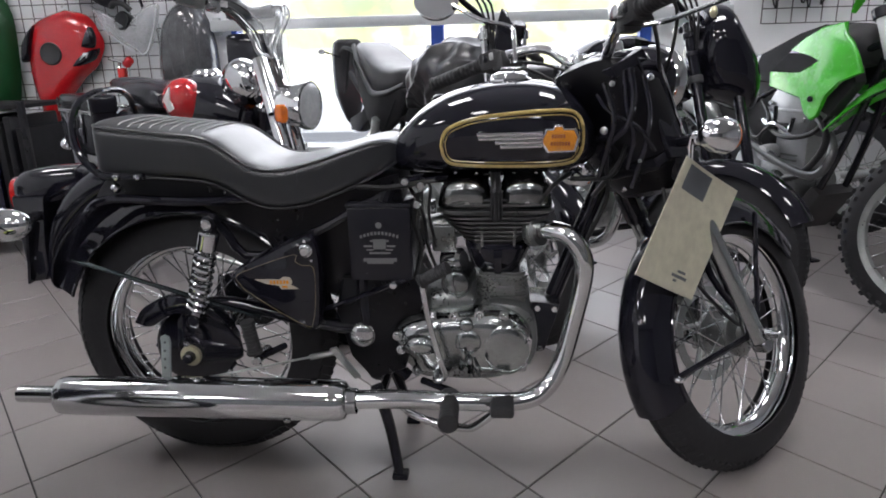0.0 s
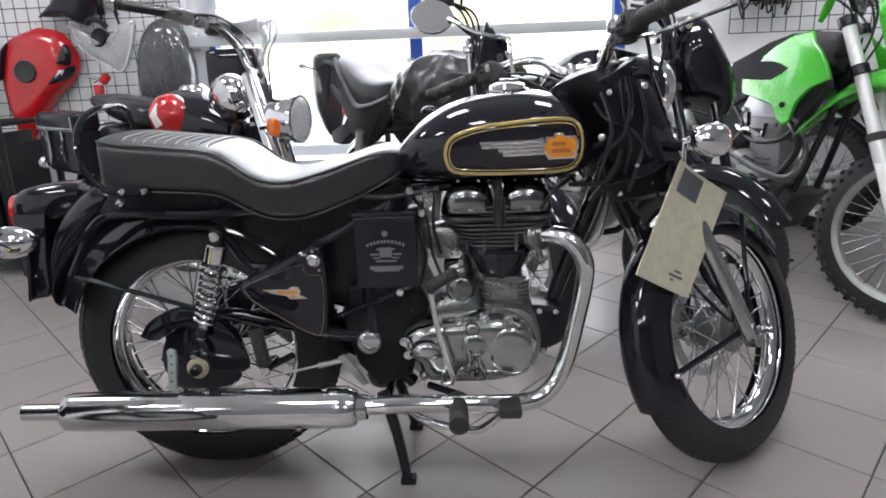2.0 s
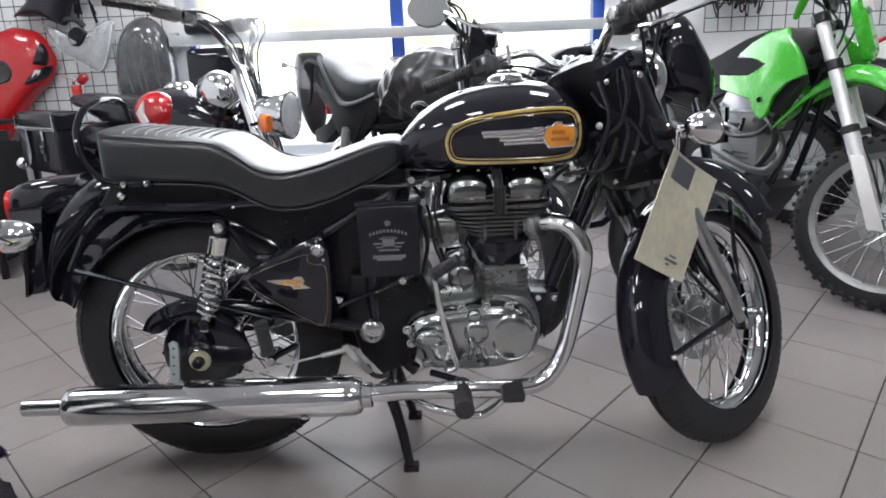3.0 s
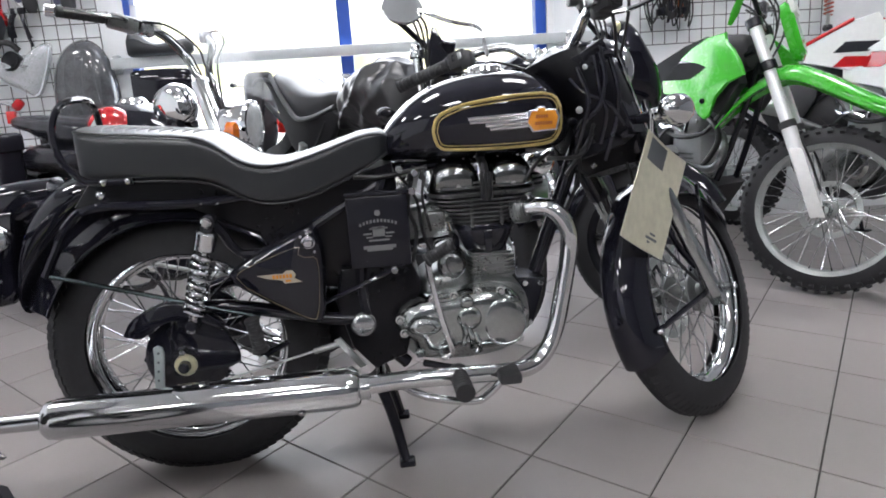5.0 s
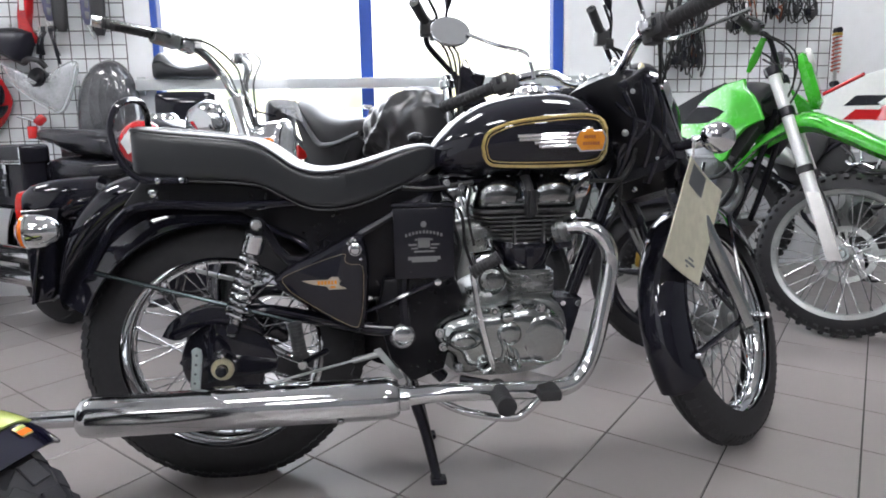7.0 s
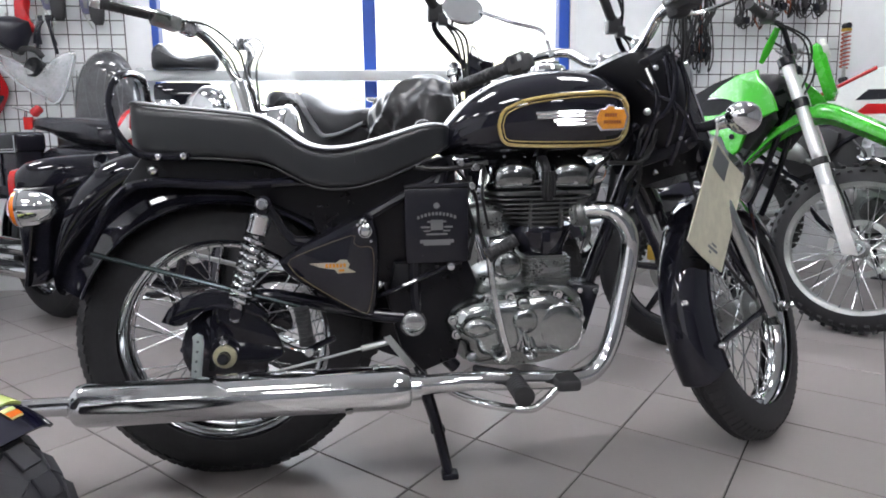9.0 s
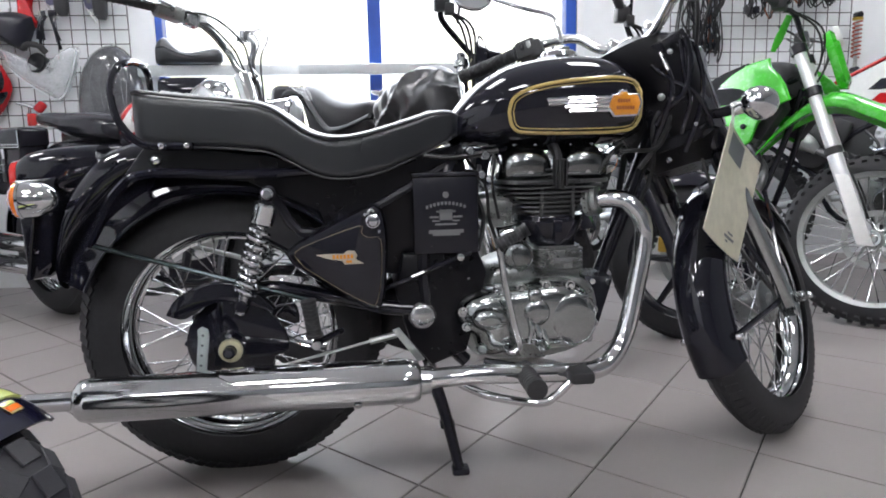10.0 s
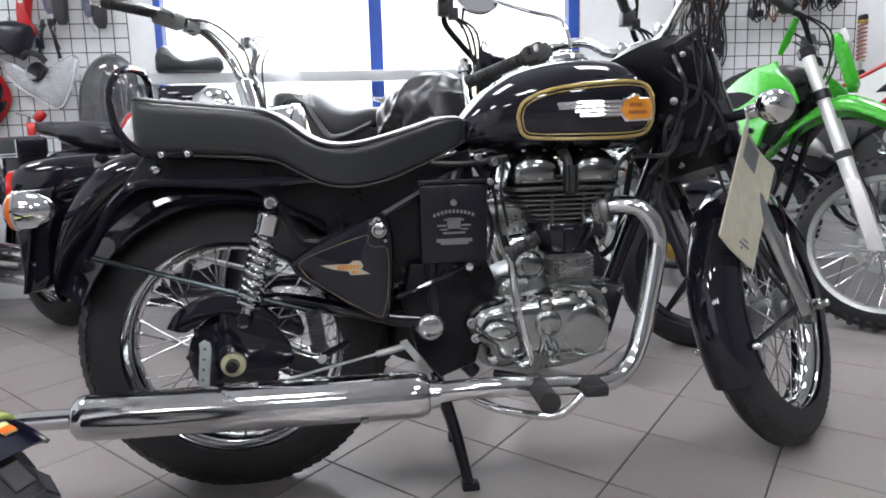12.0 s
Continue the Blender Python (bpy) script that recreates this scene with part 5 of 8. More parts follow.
# handlebar
IST = STEER.inverted()
MIRROR_STEM = [IST @ Vector((0.778, 0.02, 1.0)), IST @ Vector((0.775, 0.05, 1.045)), IST @ Vector((0.768, 0.095, 1.077)), (IST @ Vector((0.7, 0.1, 1.094))), Vector((0.775, 0.255, 1.207))]
for s, dz in ((-1, -0.065), (1, -0.008)):
    bm = B()
    if s < 0:
        P7 = [(0.975, 0, 1.005), (0.955, -0.03, 0.993), (0.921, -0.074, 0.981), (0.893, -0.118, 0.992), (0.864, -0.173, 1.014), (0.826, -0.245, 1.004), (0.771, -0.42, 0.98)]
    else:
        P7 = [(0.975, 0, 1.012), (0.972, 0.05, 1.014), (0.965, 0.09, 1.03), (0.945, 0.125, 1.067), (0.915, 0.165, 1.077), (0.85, 0.22, 1.064), (0.785, 0.4, 1.054)]
    tube(bm, P7, 0.0115, 14, smooth=6)
    hb = part("handlebar", bm, CHROME, bike, "chrome handlebar", STEER)
    c7, e7 = Vector(P7[5]), Vector(P7[6])
    bm = B()
    ribbed_grip(bm, c7.lerp(e7, 0.14), e7, 0.0165, 12)
    part("grip", bm, GRIP, hb, "black rubber grip", STEER)
    bm = B()
    F7 = along(c7, e7)
    box(bm, (-0.022, -0.026, -0.025), (0.022, 0.026, 0.021), 0.007, F7)
    box(bm, (-0.02, -0.04, -0.034), (0.018, -0.008, 0.012), 0.006, F7)
    sw = part("switch_gear", bm, DARKPLASTIC, hb, m=STEER)
    for u in (-0.012, 0.006):
        bm = B()
        box(bm, (-0.026, u - 0.005, -0.006), (0.026, u + 0.006, 0.012), 0.003, F7)
        part("switch_button", bm, STEEL if u < 0 else SATIN, sw, m=STEER)
    bm = B()
    box(bm, (0.012, -0.03, -0.014), (0.04, 0.006, 0.014), 0.006, F7)
    part("lever_perch", bm, DULLCHROME, hb, m=STEER)
    bm = B()
    tube(bm, [(0.88, s * 0.205, 1.062 + dz), (0.925, s * 0.24, 1.065 + dz), (0.935, s * 0.32, 1.063 + dz), (0.94, s * 0.395, 1.06 + dz)], [0.007, 0.008, 0.006, 0.0075], 8, smooth=5, flat=0.6)
    part("lever", bm, POLISHED, hb, "polished lever", STEER)
    bm = B()
    tube(bm, MIRROR_STEM if s > 0 else [(0.865, s * 0.19, 1.09 + dz), (0.89, s * 0.185, 1.13 + dz), (0.85, s * 0.2, 1.185 + dz), (0.775, s * 0.255, 1.215 + dz)], 0.0048, 10, smooth=3)
    ms = part("mirror_stem", bm, CHROME, hb, m=STEER)
    bm = B()
    f = along((0.748, s * 0.288, 1.229 + dz), (0.703, s * 0.208, 1.264 + dz))
    lathe(bm, [(0, -0.022), (0.03, -0.018), (0.05, -0.006), (0.055, 0.004), (0.053, 0.007)], 32, f)
    part("mirror_shell", bm, DULLCHROME, ms, "round chrome mirror shell", STEER)
    bm = B()
    lathe(bm, [(0.053, 0.0065), (0, 0.0075)], 32, f)
    part("mirror_glass", bm, MIRRORGLASS, ms, "mirror glass", STEER)
    for pts, r in (([(0.87, s * 0.2, 1.05), (0.95, s * 0.18, 1.03), (1.03, s * 0.12, 0.95), (1.05, s * 0.06, 0.86), (1.02, s * 0.03, 0.78)], 0.0045), ([(0.88, s * 0.21, 1.06), (1.0, s * 0.2, 1.06), (1.07, s * 0.13, 1.0), (1.08, s * 0.06, 0.9)], 0.004)):
        bm = B()
        tube(bm, pts, r, 8, smooth=6)
        part("cable", bm, CABLE, hb, m=STEER)
for y in (-0.05, 0.05):
    bm = B()
    box(bm, (0.955, y - 0.014, 0.985), (0.995, y + 0.014, 1.03), 0.006)
    cl = part("bar_clamp", bm, CHROME, bike, m=STEER)
    for dx in (-0.013, 0.013):
        bm = B()
        ball(bm, (0.975 + dx, y, 1.031), 0.007, 10)
        part("bolt", bm, CHROME, cl, m=STEER)
for p in ((1.02, -0.07, 0.975), (1.05, -0.11, 0.965), (0.985, -0.08, 0.96), (1.0, -0.035, 0.86), (1.02, -0.05, 0.72)):
    bm = B()
    ball(bm, p, 0.008, 10)
    part("cap_nut", bm, CHROME, bike)
for pts, r in (([(1.02, -0.03, 0.86), (0.98, -0.045, 0.8), (0.985, -0.04, 0.7), (0.945, -0.035, 0.6)], 0.005), ([(1.06, -0.02, 0.9), (1.02, -0.05, 0.82), (0.99, -0.05, 0.75), (0.9, -0.05, 0.745)], 0.005), ([(1.05, -0.03, 0.84), (0.995, -0.045, 0.76), (0.955, -0.03, 0.7)], 0.006)):
    bm = B()
    tube(bm, pts, r, 8, smooth=6)
    part("wiring", bm, CABLE, bike)

for pts, r in (([(1.0, -0.155, 0.985), (1.01, -0.16, 0.93), (1.0, -0.155, 0.87), (0.975, -0.14, 0.84), (0.955, -0.12, 0.8)], 0.0075),
               ([(0.955, -0.13, 0.955), (0.975, -0.15, 0.885), (0.965, -0.14, 0.82), (0.955, -0.11, 0.76)], 0.006),
               ([(0.99, -0.15, 0.98), (1.0, -0.158, 0.9), (1.015, -0.155, 0.85), (1.01, -0.13, 0.78)], 0.005),
               ([(1.03, -0.14, 0.97), (1.045, -0.15, 0.9), (1.04, -0.15, 0.83), (1.02, -0.13, 0.74)], 0.0055),
               ([(0.945, -0.11, 0.93), (0.965, -0.145, 0.9), (1.02, -0.16, 0.87), (1.06, -0.15, 0.82)], 0.0045)):
    bm = B()
    tube(bm, pts, r, 10, smooth=6)
    part("control_cable", bm, BLACK, bike, "glossy black cable")
for p, r in (((0.968, -0.15, 0.955), 0.006), ((0.958, -0.135, 0.86), 0.0085), ((1.03, -0.155, 0.8), 0.004)):
    bm = B()
    ball(bm, p, r, 12)
    part("cable_end", bm, STEEL, bike)

# price card hung from the front indicator
card = thing("price_card", "yellowed paper card in a clear sleeve hung on a front indicator", "card", pose(1.135, -0.111, 0.803))
ca, cb = Vector((0.15, 0.118, -0.1)), Vector((-0.115, -0.113, -0.225))
cn = ca.cross(cb).normalized()


def card_at(u, v, d=0.0):
    return ca * u + cb * v + cn * (d + 0.006 * math.sin(math.pi * u))


bm = B()
N = 8
g = {}
for side in (0, 1):
    for i in range(N + 1):
        for j in range(N + 1):
            g[side, i, j] = bm.verts.new(card_at(i / N, j / N, -0.0012 if side else 0.0012))
for i in range(N):
    for j in range(N):
        bm.faces.new((g[0, i, j], g[0, i + 1, j], g[0, i + 1, j + 1], g[0, i, j + 1]))
        bm.faces.new((g[1, i, j], g[1, i, j + 1], g[1, i + 1, j + 1], g[1, i + 1, j]))
for k in range(N):
    for a, b in (((k, 0), (k + 1, 0)), ((k, N), (k + 1, N)), ((0, k), (0, k + 1)), ((N, k), (N, k + 1))):
        bm.faces.new((g[0, a[0], a[1]], g[0, b[0], b[1]], g[1, b[0], b[1]], g[1, a[0], a[1]]))
part("sheet", bm, PAPER, card)


def card_patch(name, u0, u1, v0, v1, material):
    bm = B()
    vs = []
    for d in (-0.0019, 0.0019):
        q = [[bm.verts.new(card_at(u0 + (u1 - u0) * i / 3, v, d)) for i in range(4)] for v in (v0, v1)]
        for i in range(3):
            bm.faces.new((q[0][i], q[0][i + 1], q[1][i + 1], q[1][i]))
    part(name, bm, material, card)


# grey patch near the top is a sleeve reflection painted on; the bars are writing
card_patch("reflection_patch", 0.12, 0.55, 0.03, 0.24, DARKMARK)
card_patch("writing_bar", 0.55, 0.8, 0.86, 0.885, DARKMARK)
card_patch("writing_bar", 0.62, 0.75, 0.82, 0.84, DARKMARK)
card_patch("writing_bar", 0.6, 0.66, 0.9, 0.92, DARKMARK)
bm = B()
tube(bm, [card_at(0.06, 0.02), Vector((0.004, 0.0, 0.03)), Vector((0.012, 0.01, 0.045)), card_at(0.12, 0.01)], 0.0015, 6)
part("string", bm, WHITEPLASTIC, card)
# ---- the motorcycles behind ----
def steer_matrix(ax, az, rake, deg, offset=0.06):
    a = Vector((-math.sin(radians(rake)), 0, math.cos(radians(rake))))
    p = Vector((ax - offset, 0, az))
    return a, p, Matrix.Translation(p) @ Matrix.Rotation(radians(deg), 4, a) @ Matrix.Translation(-p)


def bars(parent, S, x, z, half, rise, back, grip_mat=GRIP, bar_mat=CHROME, levers=True, mirrors=False, lift=0.0):
    for s in (-1, 1):
        bm = B()
        tube(bm, [(x, 0, z), (x, s * 0.06, z + 0.005), (x - back * 0.25, s * 0.14, z + rise), (x - back * 0.6, s * 0.22, z + rise + lift * 0.3), (x - back, s * half, z + rise + lift)], 0.011, 12, smooth=5)
        hb = part("handlebar", bm, bar_mat, parent, m=S)
        p, q = Vector((x - back * 0.68, s * (half - 0.14), z + rise + lift * 0.45)), Vector((x - back * 1.01, s * (half + 0.004), z + rise + lift))
        bm = B()
        ribbed_grip(bm, p, q, 0.017, 10)
        part("grip", bm, grip_mat, hb, "black rubber grip", S)
        bm = B()
        box(bm, (p.x - 0.02, p.y - 0.028, p.z - 0.022), (p.x + 0.035, p.y + 0.028, p.z + 0.022), 0.008)
        part("switch_gear", bm, DARKPLASTIC, hb, m=S)
        if levers:
            bm = B()
            tube(bm, [p + Vector((0.03, 0, 0)), p + Vector((0.055, s * 0.04, 0)), q + Vector((0.05, 0.02 * s, -0.01))], [0.008, 0.006, 0.007], 8, smooth=4)
            part("lever", bm, POLISHED, hb, m=S)
        if mirrors:
            bm = B()
            tube(bm, [p, p + Vector((0.01, s * 0.01, 0.09)), p + Vector((0.01, s * 0.09, 0.19))], 0.005, 8, smooth=4)
            ms = part("mirror_stem", bm, SATIN, hb, m=S)
            bm = B()
            loft(bm, [(-0.012, 0, 0, 0.035, 0.02), (-0.008, 0, 0, 0.06, 0.036), (0.01, 0, 0, 0.05, 0.03), (0.022, 0, 0, 0.02, 0.012)], 24, 3)
            part("mirror_shell", bm, SATIN, ms, m=S @ Matrix.Translation(p + Vector((0.01, s * 0.12, 0.21))) @ Matrix.Rotation(s * 0.7, 4, "X"))
        for k in range(2):
            bm = B()
            tube(bm, [p + Vector((0.02, 0, -0.01)), (x + 0.06 + 0.02 * k, s * 0.13, z + 0.02), (x + 0.08, s * 0.06, z - 0.1), (x + 0.02, s * 0.03, z - 0.25)], 0.004, 7, smooth=5)
            part("cable", bm, CABLE, hb, m=S)


def turned_bars(parent, m, near, far, stem, blade=0.0):
    """A turned handlebar set out in the room's axes: near side with grip, lever and mirror, far side short."""
    C = m.inverted()
    V3 = [Vector(p) for p in near]
    bm = B()
    tube(bm, V3, 0.011, 12, smooth=5)
    hb = part("handlebar", bm, SATIN, parent, m=C)
    d = (V3[-1] - V3[-2])
    bm = B()
    ribbed_grip(bm, V3[-2] + d * 0.05, V3[-1], 0.018, 10)
    part("grip", bm, GRIP, hb, "black rubber grip", C)
    c = V3[-2]
    bm = B()
    box(bm, (c.x - 0.026, c.y - 0.025, c.z - 0.045), (c.x + 0.03, c.y + 0.03, c.z + 0.012), 0.009)
    box(bm, (c.x + 0.01, c.y - 0.03, c.z - 0.06), (c.x + 0.045, c.y + 0.012, c.z - 0.02), 0.007)
    part("switch_gear", bm, DARKPLASTIC, hb, m=C)
    bm = B()
    o = Vector((0.045, -0.01, 0.01))
    tube(bm, [c + o * 0.4, c + o + d * 0.2, V3[-1] + o * 1.1], [0.008, 0.006, 0.006], 8, smooth=4)
    part("lever", bm, SATIN, hb, m=C)
    S3 = [Vector(p) for p in stem]
    bm = B()
    tube(bm, S3, 0.005, 8, smooth=4)
    ms = part("mirror_stem", bm, SATIN, hb, m=C)
    bm = B()
    loft(bm, [(-0.03, 0, 0, 0.006, 0.006), (0.0, 0, 0, 0.012, 0.016), (0.03, 0, 0, 0.014, 0.021), (0.06, 0, 0, 0.013, 0.02), (0.085, 0, 0, 0.008, 0.012)], 20, 2.4)
    part("mirror_shell", bm, SATIN, ms, m=C @ along(S3[-1], S3[-1] + (S3[-1] - S3[-2])) @ Matrix.Rotation(radians(90), 4, "Z"))
    bm = B()
    tube(bm, [Vector(p) for p in far], 0.011, 12, smooth=5)
    hf = part("handlebar", bm, SATIN, parent, m=C)
    bm = B()
    f = [Vector(p) for p in far]
    ribbed_grip(bm, f[-2].lerp(f[-1], 0.2), f[-1], 0.018, 10)
    part("grip", bm, GRIP, hf, "black rubber grip", C)
    for k in (0.0, 0.02, 0.04):
        bm = B()
        tube(bm, [c + Vector((0.02, 0, -0.04)), c.lerp(V3[0], 0.4) + Vector((0.03 + k, -0.02, -0.03)), V3[0] + Vector((0.0, -0.06 - k, -0.1)), V3[0] + Vector((0.0, -0.02, -0.25))], 0.0045, 7, smooth=5)
        part("cable", bm, CABLE, hb, m=C)


def fork(parent, S, a, ax, az, y, low, total, r_low, r_up, mat_low, mat_up, dx=0.0):
    for s in (-1, 1):
        b = Vector((ax + dx, s * y, az))
        bm = B()
        rod(bm, b - a * 0.03, b + a * low, r_low, 18)
        lg = part("fork_leg", bm, mat_low, parent, m=S)
        bm = B()
        rod(bm, b + a * low * 0.98, b + a * total, r_up, 18)
        part("fork_tube", bm, mat_up, lg, m=S)
        bm = B()
        rod(bm, b + a * (low - 0.012), b + a * (low + 0.018), r_low * 1.14, 18)
        part("seal", bm, GRIP, lg, m=S)


def engine_block(parent, x, z, w, material=ALLOY, fins=5):
    bm = B()
    slab(bm, [(x - 0.17, z - 0.08), (x - 0.14, z + 0.07), (x + 0.02, z + 0.09), (x + 0.15, z + 0.05), (x + 0.17, z - 0.06), (x + 0.08, z - 0.13), (x - 0.1, z - 0.13)], -w, w, 0.02, smooth=3)
    e = part("engine", bm, material, parent)
    bm = B()
    lathe(bm, [(0, 0.02), (0.06, 0.018), (0.075, 0.0), (0.075, -0.02)], 28, along((x + 0.06, -w, z - 0.02), (x + 0.06, -w - 0.2, z - 0.02)))
    part("clutch_cover", bm, POLISHED, e)
    for k in range(fins):
        bm = B()
        rounded(x + 0.05, 0, 0.075, 0.075, z + 0.09 + 0.022 * k, z + 0.098 + 0.022 * k, 0.02, bm)
        part("fin", bm, material, e, smooth=False)
    bm = B()
    box(bm, (x - 0.005, -0.05, z + 0.07), (x + 0.105, 0.05, z + 0.1 + 0.022 * fins), 0.008)
    part("barrel", bm, SATIN, e)
    return e


def frame_tubes(parent, paths, r=0.014, material=SATIN):
    for pts in paths:
        for s in (-1, 1):
            bm = B()
            tube(bm, [(x, s * y, z) for x, y, z in pts], r, 10, smooth=4)
            part("frame_tube", bm, material, parent)


DULLBLACK = mat("dull_black_film", (0.02, 0.02, 0.022), 0.7, vary=0.2, noise_scale=20, spec=0.08)
LIGHTALLOY = mat("pale_cast_alloy", (0.5, 0.51, 0.52), 0.42, 0.5, vary=0.12, noise_scale=16, rough_vary=0.08, bump=0.1, bump_scale=300)
SILVERFORK = mat("silver_fork", (0.85, 0.86, 0.87), 0.3, 0.4, vary=0.06, noise_scale=9)


def dirt_bike(label, m, body, fender_mat, steer, trim=BLACK, plate=WHITEPLASTIC, group="dirt bikes"):
    """Off-road motorcycle, rear axle over the origin, nose along X."""
    W, FZ, RZ2 = 1.43, 0.345, 0.325
    T = thing("dirt_bike", label, "motorcycle", m, group)
    a, p, S = steer_matrix(W, FZ, 22.5, steer, 0.04)
    wheel(T, (0, 0, RZ2), 0.32, 0.05, 0.235, 0.026, 32, 0.04, 0.045, rim_mat=STEEL, tread="knobby", name="rear_wheel")
    fw = wheel(T, (W, 0, FZ), 0.338, 0.04, 0.275, 0.02, 36, 0.032, 0.04, m=S, rim_mat=STEEL, tread="knobby", disc=0.12, name="front_wheel")
    fork(T, S, a, W, FZ, 0.095, 0.36, 0.83, 0.029, 0.024, SILVERFORK, SILVERFORK, -0.03)
    for s in (-1, 1):
        bm = B()
        slab(bm, [(W - 0.045, FZ - 0.03), (W + 0.01, FZ - 0.03), (W - 0.1, FZ + 0.24), (W - 0.15, FZ + 0.24)], s * 0.118, s * 0.127, 0.003)
        part("fork_guard", bm, WHITEPLASTIC, T, "pale fork guard", S)
        bm = B()
        lathe(bm, [(0, 0.02), (0.018, 0.018), (0.02, 0), (0.03, 0), (0.03, -0.03)], 14, along((W, s * 0.1, FZ), (W, s * 0.2, FZ)))
        part("axle_nut", bm, POLISHED, T, m=S)
        bm = B()
        rod(bm, Vector((W - 0.03, s * 0.095, FZ)) + a * 0.6, Vector((W - 0.03, s * 0.095, FZ)) + a * 0.64, 0.034, 16)
        part("yoke_clamp", bm, SATIN, T, m=S)
        bm = B()
        rod(bm, Vector((W - 0.03, s * 0.095, FZ)) + a * 0.79, Vector((W - 0.03, s * 0.095, FZ)) + a * 0.83, 0.034, 16)
        part("yoke_clamp", bm, SATIN, T, m=S)
    for h in (0.62, 0.81):
        bm = B()
        c = Vector((W - 0.03, 0, FZ)) + a * h
        rod(bm, c + Vector((0, -0.1, 0)), c + Vector((0, 0.1, 0)), 0.02, 12)
        part("yoke", bm, SATIN, T, m=S)
    # high front mudguard
    bm = B()
    secs = dense([(W - 0.47, 0, 0.675, 0.04, 0.008), (W - 0.38, 0, 0.787, 0.06, 0.018), (W - 0.29, 0, 0.866, 0.075, 0.026), (W - 0.19, 0, 0.908, 0.085, 0.03), (W - 0.05, 0, 0.863, 0.092, 0.03), (W + 0.07, 0, 0.806, 0.092, 0.028), (W + 0.2, 0, 0.742, 0.075, 0.022), (W + 0.32, 0, 0.68, 0.045, 0.008)], 40)
    loft(bm, secs, 32, 3.6)
    for v in bm.verts:
        v.co.z -= 4.2 * v.co.y ** 2
    part("front_mudguard", bm, fender_mat, T, m=S)
    # number board and headlamp surround
    bm = B()
    secs = [(0.0, 0, 0.0, 0.06, 0.12, 3), (0.03, 0, 0.0, 0.07, 0.13, 3), (0.05, 0, 0.0, 0.05, 0.1, 3)]
    loft(bm, secs, 24)
    part("front_board", bm, fender_mat, T, m=S @ Matrix.Translation((W - 0.23, 0, 1.06)) @ Matrix.Rotation(-0.36, 4, "Y"))
    bm = B()
    loft(bm, [(0.04, 0, 0.085, 0.056, 0.04, 4), (0.058, 0, 0.085, 0.05, 0.035, 4)], 20)
    part("board_plate", bm, plate, T, m=S @ Matrix.Translation((W - 0.23, 0, 1.07)) @ Matrix.Rotation(-0.36, 4, "Y"))
    # tank with side shrouds
    bm = B()
    loft(bm, dense([(0.66, 0, 0.94, 0.05, 0.045), (0.76, 0, 0.965, 0.085, 0.07), (0.9, 0, 0.99, 0.105, 0.085), (1.02, 0, 0.995, 0.09, 0.08), (1.07, 0, 0.98, 0.05, 0.05)], 20), 28, 2.6)
    tk = part("fuel_tank", bm, DARKPLASTIC, T, "black plastic fuel tank")
    bm = B()
    lathe(bm, [(0, 0.03), (0.03, 0.028), (0.036, 0.01), (0.036, -0.01)], 18, along((0.94, 0, 1.055), (0.95, 0, 1.1)))
    part("filler_cap", bm, trim, tk)
    for s in (-1, 1):
        bm = B()
        O = [(0.685, 0.9), (0.8, 0.898), (0.875, 0.9), (0.94, 0.93), (0.985, 0.953), (0.93, 0.972), (0.8, 0.99), (0.86, 1.035), (0.94, 1.07), (1.04, 1.085), (1.058, 1.045), (1.105, 1.01), (1.145, 0.965), (1.17, 0.905), (1.09, 0.874), (1.03, 0.815), (1.0, 0.74), (0.97, 0.722), (0.93, 0.742), (0.895, 0.8), (0.69, 0.842)]
        g = slab(bm, O, s * 0.115, s * 0.135, 0.008)
        for v in bm.verts:
            v.co.y += s * (0.06 * min(1.0, max(0, (v.co.x - 0.66) / 0.32)) - 0.35 * max(0, v.co.z - 0.965))
        sh = part("shroud", bm, body, T, "tank side shroud")
        bm = B()
        slab(bm, [(0.69, 0.905), (0.8, 0.99), (0.93, 0.972), (0.985, 0.953), (0.94, 0.93), (0.875, 0.9)], s * 0.11, s * 0.126, 0.003)
        for v in bm.verts:
            v.co.y += s * (0.06 * min(1.0, max(0, (v.co.x - 0.66) / 0.32)) - 0.35 * max(0, v.co.z - 0.965))
        part("shroud_graphic", bm, trim if trim is not BLACK else DULLBLACK, sh)
        bm = B()
        slab(bm, [(0.79, 0.975), (0.83, 1.0), (0.96, 0.985), (0.985, 0.965), (0.93, 0.972)], s * 0.118, s * 0.1275, 0.002)
        for v in bm.verts:
            v.co.y += s * (0.06 * min(1.0, max(0, (v.co.x - 0.66) / 0.32)) - 0.35 * max(0, v.co.z - 0.965))
        part("shroud_flash", bm, WHITEPLASTIC, sh)
        bm = B()
        rod(bm, (0.961, s * 0.17, 0.804), (0.961, s * 0.198, 0.804), 0.012, 10)
        part("shroud_screw", bm, trim, sh)
        bm = B()
        slab(bm, [(1.02, 0.74), (1.12, 0.87), (1.1, 0.93), (1.0, 0.92), (0.97, 0.76)], s * 0.1, s * 0.155, 0.006)
        part("radiator", bm, DARKPLASTIC, T)
        bm = B()
        slab(bm, [(0.55, 0.86), (0.6, 0.97), (0.78, 1.05), (0.9, 1.08), (1.0, 1.0), (1.04, 0.86), (0.9, 0.84)], s * 0.088, s * 0.114, 0.008)
        for v in bm.verts:
            v.co.y += s * (0.03 * min(1.0, max(0, (v.co.x - 0.66) / 0.32)) - 0.3 * max(0, v.co.z - 0.965))
        part("tank_side", bm, DULLBLACK, tk)
        bm = B()
